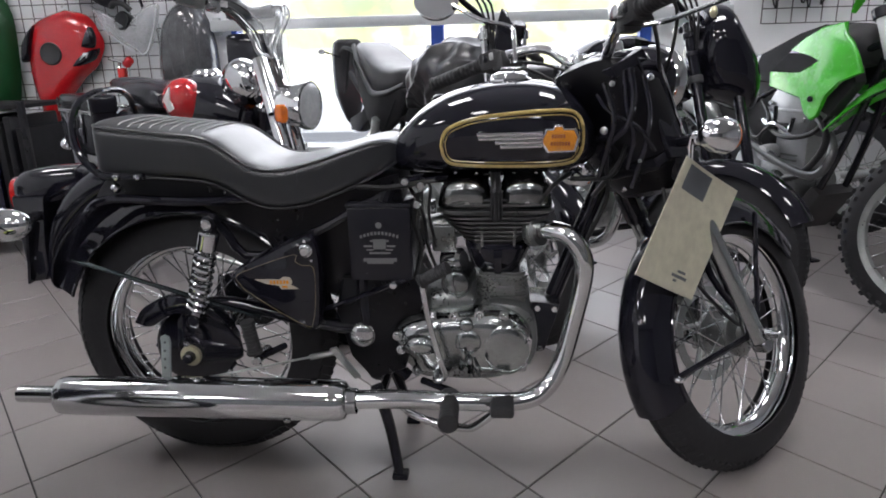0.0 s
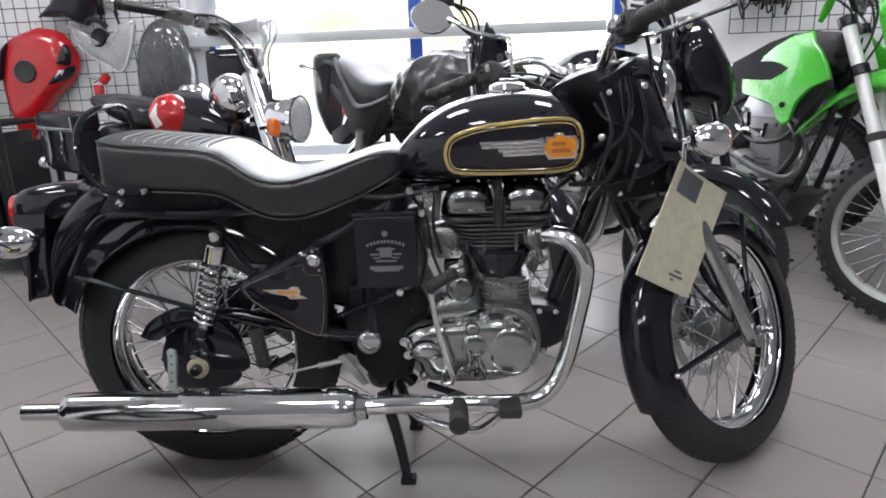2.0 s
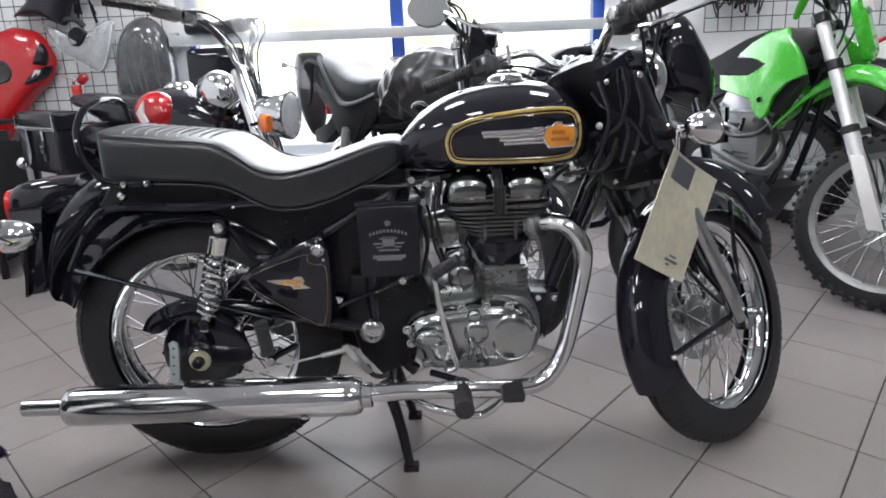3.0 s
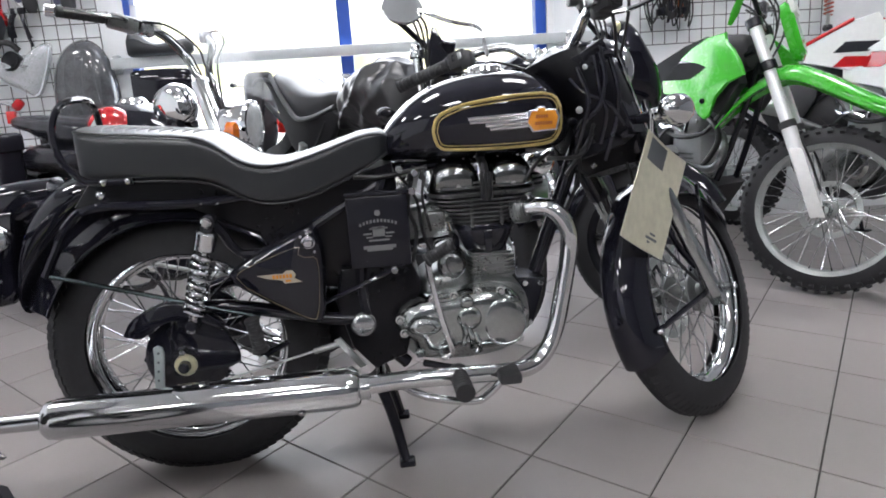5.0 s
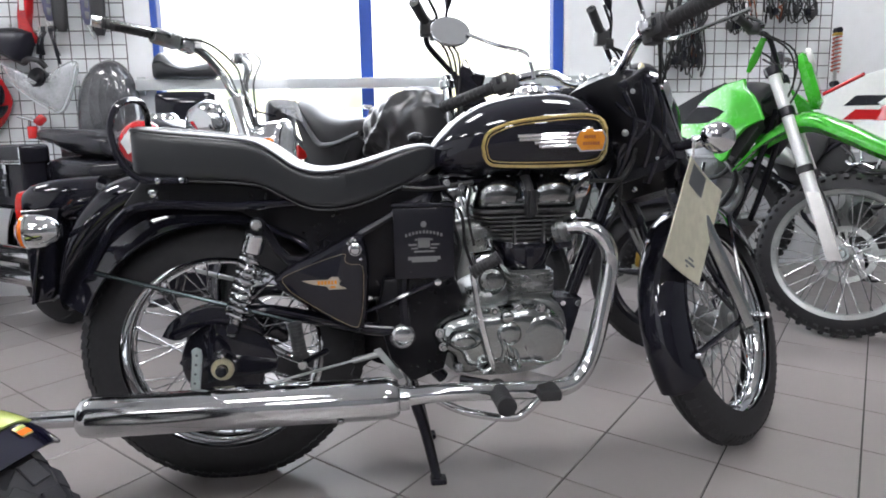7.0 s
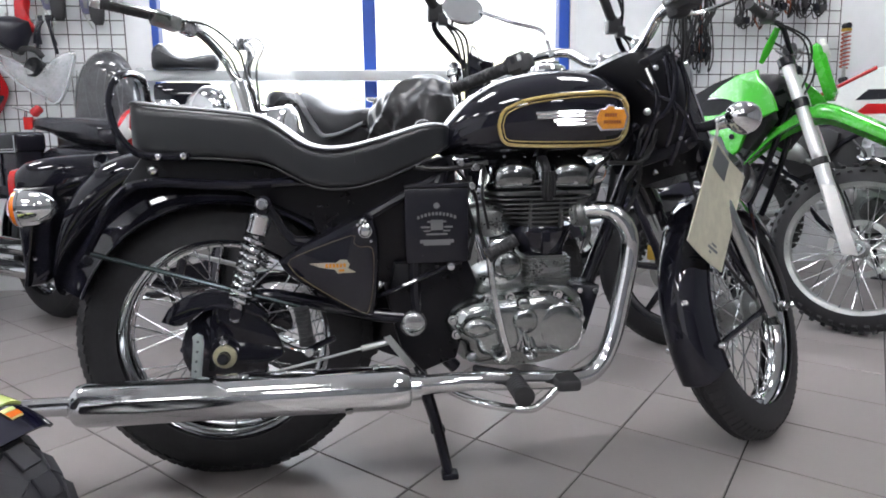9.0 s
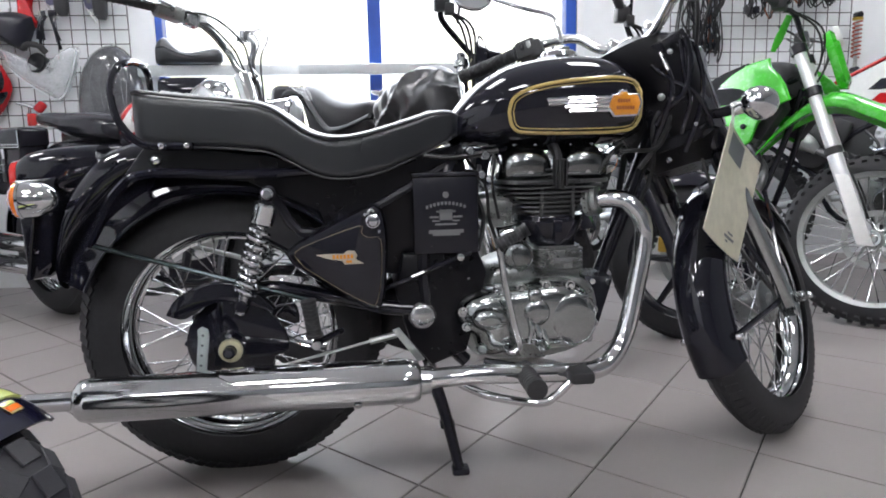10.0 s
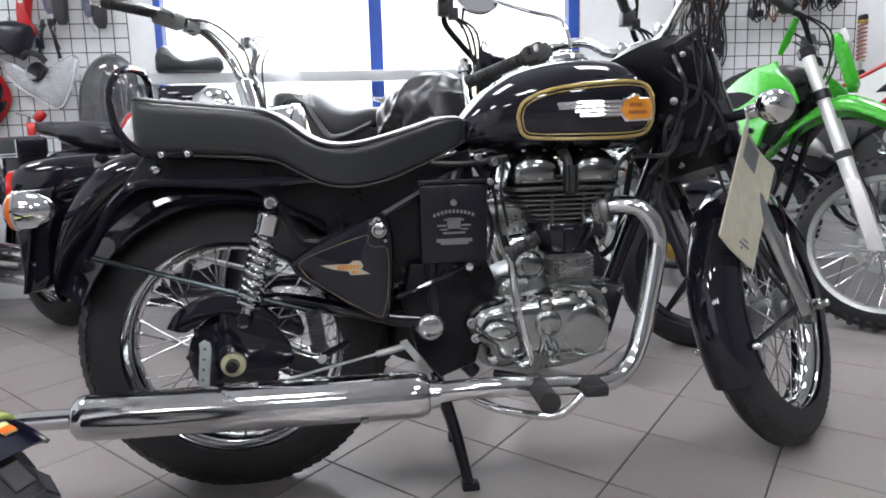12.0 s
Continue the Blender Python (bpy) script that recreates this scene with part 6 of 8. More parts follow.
        slab(bm, [(0.16, 0.83), (0.3, 0.6), (0.44, 0.62), (0.56, 0.82), (0.3, 0.86)], s * 0.1, s * 0.12, 0.01, smooth=3)
        part("side_panel", bm, DARKPLASTIC, T)
    if body is WHITEPLASTIC:
        for s in (-1, 1):
            bm = B()
            slab(bm, [(0.1, 0.93), (0.45, 1.01), (0.62, 1.085), (0.72, 1.13), (0.84, 1.155), (0.9, 1.05), (0.86, 0.86), (0.68, 0.9), (0.47, 0.945), (0.2, 0.88)], s * 0.13, s * 0.15, 0.01)
            sp = part("side_cover", bm, body, T, "white side cover with red flashes")
            bm = B()
            tube(bm, [(0.42, s * 0.148, 1.0), (0.62, s * 0.148, 1.088), (0.73, s * 0.148, 1.135)], 0.011, 8, smooth=3)
            part("trim_line", bm, REDPLASTIC, sp, "red trim line")
            for z in (0.0, 0.07):
                bm = B()
                slab(bm, [(0.64, 0.912 + z), (0.7, 0.962 + z), (0.87, 0.952 + z), (0.81, 0.907 + z)], s * 0.15, s * 0.153, 0.001)
                part("flash", bm, REDPLASTIC if z == 0 else SATIN, sp)
    # seat and rear mudguard
    bm = B()
    loft(bm, dense([(-0.22, 0, 0.92, 0.06, 0.012), (-0.1, 0, 0.93, 0.085, 0.03), (0.15, 0, 0.915, 0.1, 0.045), (0.4, 0, 0.895, 0.095, 0.05), (0.6, 0, 0.935, 0.085, 0.06), (0.76, 0, 1.02, 0.07, 0.03), (0.86, 0, 1.07, 0.05, 0.012)], 24), 28, 3)
    part("seat", bm, VINYL if body is WHITEPLASTIC else mat("film_over_seat", (0.34, 0.35, 0.36), 0.2, vary=0.35, noise_scale=9, bump=0.6, bump_scale=25, coat=0.5), T, "black bench seat" if body is WHITEPLASTIC else "bench seat under pale clear film")
    bm = B()
    loft(bm, dense([(-0.5, 0, 0.9, 0.05, 0.006), (-0.35, 0, 0.895, 0.08, 0.012), (-0.1, 0, 0.87, 0.095, 0.02), (0.2, 0, 0.82, 0.08, 0.02)], 14), 20, 2.4)
    part("rear_mudguard", bm, fender_mat if body is not WHITEPLASTIC else DARKPLASTIC, T)
    frame_tubes(T, ([(1.1, 0.04, 1.0), (0.8, 0.07, 0.88), (0.5, 0.09, 0.72), (0.42, 0.09, 0.45), (0.55, 0.09, 0.3), (0.85, 0.08, 0.3)], [(1.12, 0.03, 0.95), (1.05, 0.05, 0.7), (0.93, 0.07, 0.4), (0.85, 0.08, 0.3)], [(0.55, 0.08, 0.8), (0.2, 0.09, 0.82), (-0.2, 0.08, 0.9)], [(0.45, 0.09, 0.5), (0.1, 0.09, 0.7), (-0.05, 0.09, 0.84)]))
    for s in (-1, 1):
        bm = B()
        tube(bm, [(0.45, s * 0.08, 0.42), (0.2, s * 0.1, 0.37), (0.0, s * 0.105, RZ2)], 0.02, 10)
        part("swing_arm", bm, STEEL, T)
    en = engine_block(T, 0.7, 0.44, 0.12, fins=2)
    bm = B()
    box(bm, (0.69, -0.07, 0.5), (0.86, 0.07, 0.7), 0.012)
    slab(bm, [(0.65, 0.67), (0.66, 0.78), (0.7, 0.845), (0.8, 0.85), (0.87, 0.81), (0.885, 0.7), (0.86, 0.66)], -0.1, 0.1, 0.018)
    box(bm, (0.645, -0.105, 0.735), (0.89, 0.105, 0.75), 0.004)
    part("cylinder_head", bm, LIGHTALLOY, en, "pale cast alloy cylinder head")
    bm = B()
    tube(bm, [(0.66, -0.118, 0.7), (0.69, -0.124, 0.685), (0.74, -0.13, 0.69), (0.8, -0.125, 0.665)], [0.01, 0.013, 0.011, 0.014], 10, smooth=3, flat=0.6)
    tube(bm, [(0.73, -0.125, 0.76), (0.74, -0.13, 0.7)], 0.01, 8)
    tube(bm, [(0.83, -0.125, 0.72), (0.82, -0.13, 0.66)], 0.01, 8)
    part("linkage", bm, CHROME, en, "bright control linkage")
    for x, z in ((0.68, 0.77), (0.86, 0.78), (0.68, 0.7), (0.86, 0.71), (0.77, 0.82)):
        bm = B()
        rod(bm, (x, -0.1, z), (x, -0.112, z), 0.01, 8)
        part("head_bolt", bm, STEEL, en)
    bm = B()
    lathe(bm, [(0, 0.03), (0.05, 0.028), (0.066, 0.012), (0.07, 0), (0.07, -0.04)], 28, along((0.6, -0.12, 0.5), (0.6, -0.3, 0.5)))
    lathe(bm, [(0, 0.03), (0.03, 0.028), (0.036, 0.0), (0.036, -0.04)], 24, along((0.7, -0.12, 0.56), (0.7, -0.3, 0.56)))
    part("side_case", bm, LIGHTALLOY, en, "round alloy engine cases")
    bm = B()
    slab(bm, [(0.28, 0.62), (0.36, 0.5), (0.56, 0.5), (0.68, 0.58), (0.69, 0.84), (0.5, 0.86), (0.3, 0.84)], -0.085, 0.085, 0.015, smooth=2)
    part("air_box", bm, DARKPLASTIC, T)
    bm = B()
    slab(bm, [(0.5, 0.3), (0.62, 0.24), (0.86, 0.25), (0.98, 0.42), (0.94, 0.45), (0.84, 0.3), (0.6, 0.3)], -0.1, 0.1, 0.008)
    part("skid_plate", bm, DARKPLASTIC, T)
    for pts, r in (([(0.9, -0.1, 0.74), (0.98, -0.13, 0.7), (1.0, -0.13, 0.62), (0.9, -0.12, 0.5), (0.8, -0.12, 0.46)], 0.014), ([(0.66, -0.1, 0.68), (0.78, -0.13, 0.64), (0.92, -0.13, 0.66), (1.0, -0.12, 0.74)], 0.011), ([(0.62, -0.1, 0.78), (0.7, -0.125, 0.7), (0.66, -0.13, 0.6), (0.78, -0.13, 0.55)], 0.008), ([(0.56, -0.11, 0.66), (0.64, -0.13, 0.62), (0.72, -0.13, 0.68), (0.82, -0.12, 0.69)], 0.007)):
        bm = B()
        tube(bm, pts, r, 10, smooth=5)
        part("hose", bm, CABLE, T)
    bm = B()
    tube(bm, [(0.87, -0.03, 0.66), (0.96, -0.06, 0.65), (1.0, -0.09, 0.58), (0.96, -0.12, 0.5), (0.82, -0.135, 0.52), (0.6, -0.135, 0.6), (0.4, -0.14, 0.68)], 0.018, 14, smooth=5)
    part("header_pipe", bm, DARKALLOY, T)
    bm = B()
    tube(bm, [(0.4, -0.14, 0.68), (0.3, -0.16, 0.74), (-0.15, -0.18, 0.88)], [0.025, 0.055, 0.052], 18, smooth=4)
    part("muffler", bm, STEEL, T)
    bm = B()
    tube(bm, [(0.55, 0.1, 0.35), (0.62, 0.24, 0.16), (0.64, 0.27, 0.01)], 0.011, 8)
    box(bm, (0.6, 0.25, 0.0), (0.68, 0.3, 0.012), 0.004)
    part("side_stand", bm, SATIN, T)
    bars(T, S, 1.09, 1.15, 0.39, 0.08, 0.1, bar_mat=SATIN, lift=0.02)
    for s in (-1, ):
        bm = B()
        tube(bm, [(1.02, s * 0.1, 1.115), (1.05, s * 0.105, 1.165), (1.095, s * 0.11, 1.25)], [0.009, 0.017, 0.012], 14, smooth=5, flat=0.35)
        part("hand_guard", bm, fender_mat, T)
    for k, y in enumerate((-0.1, 0.1)):
        bm = B()
        tube(bm, [(1.0, y, 1.2), (1.1, y * 0.9, 1.12), (1.12, y * 0.6, 0.95), (W - 0.1, y, 0.6), (W - 0.02, y, 0.42)], 0.0045, 8, smooth=6)
        part("cable", bm, CABLE, T, m=S)
    return T


def road_tail(T, tank_mat):
    """Sculpted tank, two-level seat and upswept tail."""
    bm = B()
    loft(bm, dense([(0.5, 0, 0.84, 0.06, 0.05), (0.56, 0, 0.88, 0.1, 0.085), (0.68, 0, 0.92, 0.14, 0.115), (0.82, 0, 0.94, 0.15, 0.12), (0.93, 0, 0.92, 0.12, 0.1), (0.99, 0, 0.89, 0.06, 0.05)], 26), 32, 2.8)
    tk = part("fuel_tank", bm, tank_mat, T, "gloss black sculpted fuel tank")
    for s in (-1, 1):
        bm = B()
        slab(bm, [(0.58, 0.86), (0.7, 0.98), (0.83, 1.0), (0.8, 0.95), (0.98, 0.93), (1.04, 0.82), (0.86, 0.74), (0.78, 0.76)], s * 0.115, s * 0.165, 0.016)
        part("tank_shroud", bm, tank_mat, tk)
        bm = B()
        slab(bm, [(0.2, 0.74), (0.5, 0.78), (0.56, 0.6), (0.44, 0.54), (0.3, 0.62)], s * 0.09, s * 0.12, 0.014, smooth=3)
        part("side_panel", bm, tank_mat, T)
        bm = B()
        slab(bm, [(-0.42, 0.98), (-0.34, 1.02), (0.05, 0.9), (0.3, 0.85), (0.36, 0.72), (0.02, 0.76), (-0.36, 0.9)], s * 0.075, s * 0.115, 0.012)
        part("tail_panel", bm, SATIN, T)
    bm = B()
    loft(bm, dense([(-0.29, 0, 1.05, 0.06, 0.02), (-0.23, 0, 1.055, 0.095, 0.03), (-0.1, 0, 1.02, 0.115, 0.045), (0.06, 0, 0.95, 0.12, 0.055), (0.2, 0, 0.905, 0.13, 0.06), (0.38, 0, 0.9, 0.115, 0.05), (0.53, 0, 0.915, 0.08, 0.035)], 34), 28, 4)
    part("seat", bm, MATTEVINYL, T, "grained black two-level seat")
    bm = B()
    loft(bm, dense([(-0.48, 0, 0.91, 0.05, 0.02), (-0.45, 0, 0.92, 0.075, 0.04), (-0.4, 0, 0.94, 0.08, 0.05)], 6), 20, 3)
    tl = part("tail_lamp", bm, REDLENS, T, "red tail lamp")


def tall_tail(T):
    """Tank under a wrinkled cover, scooped saddle with a high back, and an upright pad behind it."""
    bm = B()
    loft(bm, dense([(0.46, 0, 0.86, 0.05, 0.04), (0.5, 0, 0.865, 0.1, 0.08), (0.57, 0, 0.885, 0.13, 0.11), (0.66, 0, 0.905, 0.14, 0.125), (0.77, 0, 0.92, 0.14, 0.135), (0.87, 0, 0.915, 0.12, 0.12), (0.94, 0, 0.895, 0.09, 0.085), (0.965, 0, 0.88, 0.05, 0.05)], 90), 90, 2.5)
    for v in bm.verts:
        p = v.co * 1.0
        fold = 1 - abs(noise.noise(Vector((p.x * 9 + p.z * 5, p.y * 4, p.z * 3 - p.x * 2)))) * 2.2
        fold2 = noise.noise(Vector((p.x * 22 + p.z * 8, p.y * 8, p.z * 9)))
        out = Vector((0, p.y, p.z - 0.9)).normalized()
        crease = 1 - abs(noise.noise(Vector((p.x * 6 - p.z * 9, p.y * 5, p.z * 6)))) * 2
        v.co = p + out * (0.016 * fold + 0.006 * fold2 + 0.03 * max(crease, 0.2) - 0.022)
    part("tank_cover", bm, mat("wrinkled_black_leather", (0.014, 0.014, 0.016), 0.33, rough_vary=0.06, noise_scale=8, spec=0.7), T, "wrinkled glossy black cover over the tank")
    # scooped saddle
    bm = B()
    loft(bm, dense([(-0.19, 0, 1.0, 0.05, 0.05), (-0.172, 0, 1.008, 0.085, 0.065), (-0.1, 0, 0.995, 0.105, 0.07), (0.0, 0, 0.96, 0.115, 0.078), (0.1, 0, 0.92, 0.12, 0.08), (0.2, 0, 0.898, 0.12, 0.075), (0.32, 0, 0.893, 0.115, 0.065), (0.44, 0, 0.905, 0.1, 0.05), (0.5, 0, 0.91, 0.06, 0.03)], 48), 32, 4)
    sd = part("seat", bm, MATTEVINYL, T, "grained black saddle with a high back")
    for s in (-1, 1):
        bm = B()
        tube(bm, [(-0.18, s * 0.095, 1.06), (-0.07, s * 0.115, 0.985), (0.04, s * 0.124, 0.905), (0.14, s * 0.13, 0.845), (0.22, s * 0.13, 0.836), (0.34, s * 0.125, 0.848), (0.5, s * 0.11, 0.885)], 0.013, 10, smooth=5, flat=0.7)
        part("seat_edge", bm, DARKPLASTIC, sd, "black moulded rim")
        bm = B()
        slab(bm, [(-0.15, 1.0), (-0.04, 0.92), (0.06, 0.855), (0.15, 0.828), (0.3, 0.835), (0.5, 0.87), (0.56, 0.845), (0.45, 0.74), (0.296, 0.672), (0.15, 0.655), (0.028, 0.705), (-0.06, 0.83)], s * 0.085, s * 0.12, 0.012)
        part("side_panel", bm, DULLBLACK, T, "satin black side panel")
        bm = B()
        tube(bm, [(0.02, s * 0.1, 0.72), (0.2, s * 0.12, 0.6), (0.42, s * 0.11, 0.82)], 0.013, 10)
        part("frame_tube", bm, DULLBLACK, T)
    # upright pad with its pointed bracket
    bm = B()
    loft(bm, dense([(0.64, -0.54, 0, 0.012, 0.03), (0.7, -0.55, 0, 0.03, 0.055), (0.765, -0.555, 0, 0.045, 0.075), (0.8, -0.56, 0, 0.05, 0.085), (0.95, -0.575, 0, 0.052, 0.088), (1.05, -0.567, 0, 0.05, 0.085), (1.085, -0.56, 0, 0.04, 0.075), (1.098, -0.555, 0, 0.025, 0.055)], 40), 28, 3.2)
    for v in bm.verts:
        v.co = Vector((v.co.y, v.co.z, v.co.x))
    pad = part("rear_pad", bm, MATTEVINYL, T, "upright padded black backrest")
    for s in (-1, 1):
        bm = B()
        tube(bm, [(-0.55, s * 0.05, 1.02), (-0.38, s * 0.075, 1.05), (-0.17, s * 0.08, 1.02)], 0.011, 10, smooth=4)
        tube(bm, [(-0.55, s * 0.04, 0.8), (-0.4, s * 0.07, 0.86), (-0.3, s * 0.08, 1.04)], 0.009, 8, smooth=4)
        part("pad_bracket", bm, DULLBLACK, pad)
    bm = B()
    box(bm, (-0.4, 0.0, 0.755), (-0.36, 0.06, 0.84), 0.012)
    part("tail_lamp", bm, REDLENS, T, "red tail lamp")
    bm = B()
    tube(bm, [(-0.5, -0.06, 1.0), (-0.58, -0.13, 1.03)], 0.006, 8)
    ball(bm, (-0.59, -0.145, 1.033), 0.02, 14, (1.4, 1, 0.8))
    part("tail_indicator", bm, SATIN, T)
    bm = B()
    slab(bm, [(-0.52, 0.66), (-0.3, 0.72), (-0.16, 0.8), (-0.14, 0.7), (-0.36, 0.6), (-0.5, 0.6)], -0.03, 0.03, 0.01)
    part("tail_bracket", bm, DULLBLACK, T)


def street_bike(label, m, steer, cast=True, cowl=True, screen=False, group="street motorcycles", fork_mat=SATIN, tank_mat=BLACK, wheelbase=1.3, R=0.3, rise=0.08, lamp_mat=ORANGE):
    """Naked road motorcycle, rear axle over the origin, nose along X."""
    W = wheelbase
    T = thing("street_motorcycle", label, "motorcycle", m, group)
    a, p, S = steer_matrix(W, R, 26, steer)
    rm = SATIN if cast else STEEL
    wheel(T, (0, 0, R), R, 0.055, R - 0.085, 0.032, 36, 0.04, 0.05, rim_mat=rm, cast=6 if cast else 0, name="rear_wheel")
    wheel(T, (W, 0, R), R, 0.045, R - 0.075, 0.026, 36, 0.04, 0.045, m=S, rim_mat=rm, cast=6 if cast else 0, disc=0.12, name="front_wheel")
    fork(T, S, a, W, R, 0.09, 0.36, 0.5, 0.025, 0.021, fork_mat, fork_mat if fork_mat is SATIN else CHROME, -0.02)
    if cast:
        bm = B()
        box(bm, (W - 0.09, -0.11, R + 0.03), (W - 0.055, -0.085, R + 0.09), 0.008)
        part("brake_caliper", bm, GOLDPART, T, "gold brake caliper", S)
    bm = B()
    fender(bm, (W, 0, R), R + 0.035, 30, 165, 0.06, 0.05, 30)
    part("front_mudguard", bm, tank_mat, T, m=S)
    bm = B()
    fender(bm, (0, 0, R), R + 0.05, 50, 165, 0.07, 0.05, 30)
    part("rear_mudguard", bm, SATIN, T)
    if screen:
        tall_tail(T)
    else:
        road_tail(T, tank_mat)
    for s in (-1, 1):
        if not screen:
            bm = B()
            tube(bm, [(-0.4, s * 0.07, 0.88), (-0.42, s * 0.15, 0.87)], 0.007, 8)
            ball(bm, (-0.42, s * 0.175, 0.87), 0.026, 14, (1.4, 1, 0.8))
            part("rear_indicator", bm, SATIN, T)
            bm = B()
            tube(bm, [(-0.1, s * 0.115, 0.94), (-0.25, s * 0.125, 1.0), (-0.42, s * 0.11, 1.04), (-0.45, s * 0.04, 1.04)], 0.011, 10, smooth=4)
            part("grab_rail", bm, SATIN, T)
        bm = B()
        tube(bm, [(0.42, s * 0.08, 0.42), (0.2, s * 0.1, 0.36), (0.0, s * 0.105, R)], 0.02, 10)
        part("swing_arm", bm, SATIN, T)
        bm = B()
        tube(bm, [(0.05, s * 0.13, R + 0.05), (0.2, s * 0.13, 0.72)], 0.024, 12)
        part("shock_absorber", bm, STEEL, T)
    frame_tubes(T, ([(1.0, 0.04, 0.85), (0.7, 0.08, 0.76), (0.4, 0.1, 0.74), (0.0, 0.1, 0.8), (-0.3, 0.08, 0.92)], [(1.02, 0.03, 0.8), (0.95, 0.07, 0.5), (0.85, 0.09, 0.3), (0.5, 0.09, 0.28), (0.42, 0.09, 0.5), (0.42, 0.09, 0.74)]), material=DULLBLACK)
    engine_block(T, 0.68, 0.42, 0.12, ALLOY)
    bm = B()
    tube(bm, [(0.8, -0.04, 0.62), (0.93, -0.08, 0.52), (0.9, -0.12, 0.3), (0.7, -0.15, 0.24), (0.3, -0.17, 0.27)], 0.021, 14, smooth=5)
    part("header_pipe", bm, CHROME, T)
    bm = B()
    tube(bm, [(0.32, -0.17, 0.27), (0.22, -0.175, 0.29), (-0.28, -0.185, 0.36)], [0.024, 0.05, 0.05], 18, smooth=3)
    part("muffler", bm, SATIN, T)
    if cowl:
        # the turned headlamp cowl and its fork, set out in the room's axes
        C = m.inverted() @ Matrix.Translation((1.6, 1.17, 0.97))
        bm = B()
        dome(bm, [(-0.11, 0.19), (-0.05, 0.205), (-0.004, 0.194), (0.04, 0.13), (0.096, 0.035), (0.127, -0.045), (0.132, -0.13), (0.116, -0.19), (0.075, -0.198), (0.0, -0.17), (-0.11, -0.125), (-0.155, 0.02)], 0.05, 0.15, 3, 14, 0.55)
        cw = part("headlamp_cowl", bm, tank_mat, T, "gloss black headlamp cowl", C)
        bm = B()
        dome(bm, [(-0.108, 0.07), (-0.085, 0.06), (-0.06, -0.045), (-0.07, -0.075), (-0.112, -0.06)], -0.04, 0.02, 2, 6, 0.6)
        part("side_trim", bm, DARKPLASTIC, cw, "dark grey moulded trim", C)
        bm = B()
        ball(bm, (-0.082, -0.06, 0.172), 0.02, 14, (0.7, 0.7, 1.1))
        part("marker_lamp", bm, BRASS, cw, "pale amber marker", C)
        bm = B()
        box(bm, (-0.2, -0.05, -0.06), (0.06, 0.06, -0.03), 0.008)
        box(bm, (-0.2, -0.05, 0.1), (0.02, 0.06, 0.125), 0.008)
        part("yoke", bm, SATIN, T, m=C)
        for q in (0.0, 0.17):
            top, low = Vector((-0.174 + q, -0.07 + q * 0.5, 0.135)), Vector((-0.12 + q, -0.17 + q * 0.5, -0.226))
            bm = B()
            rod(bm, low + (low - top) * 0.5, top, 0.02, 18)
            ft = part("fork_tube", bm, tank_mat, T, "gloss black fork tube", C)
            bm = B()
            mid = top.lerp(low, 0.52)
            rod(bm, mid, mid.lerp(low, 0.14), 0.026, 18)
            part("seal", bm, GRIP, ft, m=C)
            for k in (0.1, 0.28):
                bm = B()
                rod(bm, top.lerp(low, k), top.lerp(low, k + 0.05), 0.0245, 18)
                part("collar", bm, SATIN, ft, m=C)
    elif not screen:
        bm = B()
        lathe(bm, [(0, -0.1), (0.05, -0.09), (0.08, -0.03), (0.085, 0.0), (0.08, 0.012), (0, 0.02)], 28, Matrix.Translation((1.14, 0, 0.92)) @ Matrix.Rotation(radians(-90), 4, "Z"))
        part("headlamp", bm, SATIN, T, m=S)
    if screen:
        # upper fork, fly screen and clocks of the turned front end, set out in the room's axes
        C = m.inverted()
        for top, low in (((0.683, 1.07, 1.115), (0.705, 1.02, 0.74)), ((0.82, 1.16, 1.12), (0.83, 1.1, 0.74))):
            bm = B()
            rod(bm, low, top, 0.021, 20)
            ft = part("fork_tube", bm, CHROME, T, "bright chrome fork tube", C)
            bm = B()
            q = Vector(top).lerp(Vector(low), 0.06)
            rod(bm, q, q.lerp(Vector(low), 0.09), 0.03, 18)
            part("clamp", bm, DULLCHROME, ft, m=C)
        bm = B()
        slab(bm, [(-0.06, 0), (0.075, 0), (0.06, 0.06), (0.0, 0.185), (-0.015, 0.19), (-0.045, 0.12), (-0.06, 0.06)], -0.004, 0.004, 0.003, C @ Matrix.Translation((0.775, 0.99, 0.985)) @ Matrix.Rotation(radians(30), 4, "Z") @ Matrix.Rotation(radians(-10), 4, "X"))
        part("fly_screen", bm, BLACK, T, "dark fly screen")
        bm = B()
        box(bm, (0.735, 1.0, 0.84), (0.81, 1.12, 1.06), 0.02)
        part("headlamp_housing", bm, DARKPLASTIC, T, "black moulded headlamp housing", C)
        for x in (0.755, 0.8):
            bm = B()
            rod(bm, (x, 1.05, 1.07), (x + 0.01, 1.03, 1.12), 0.03, 18)
            part("instrument", bm, SATIN, T, m=C)
    bm = B()
    c = Vector((W - 0.06, 0, R)) + a * 0.56
    box(bm, (c.x - 0.03, -0.115, c.z - 0.015), (c.x + 0.06, 0.115, c.z + 0.015), 0.006)
    part("yoke", bm, SATIN, T, m=S)
    if not screen:
        bm = B()
        c = Vector((W - 0.06, 0, R)) + a * 0.8
        box(bm, (c.x - 0.03, -0.115, c.z - 0.015), (c.x + 0.06, 0.115, c.z + 0.015), 0.006)
        part("yoke", bm, SATIN, T, m=S)
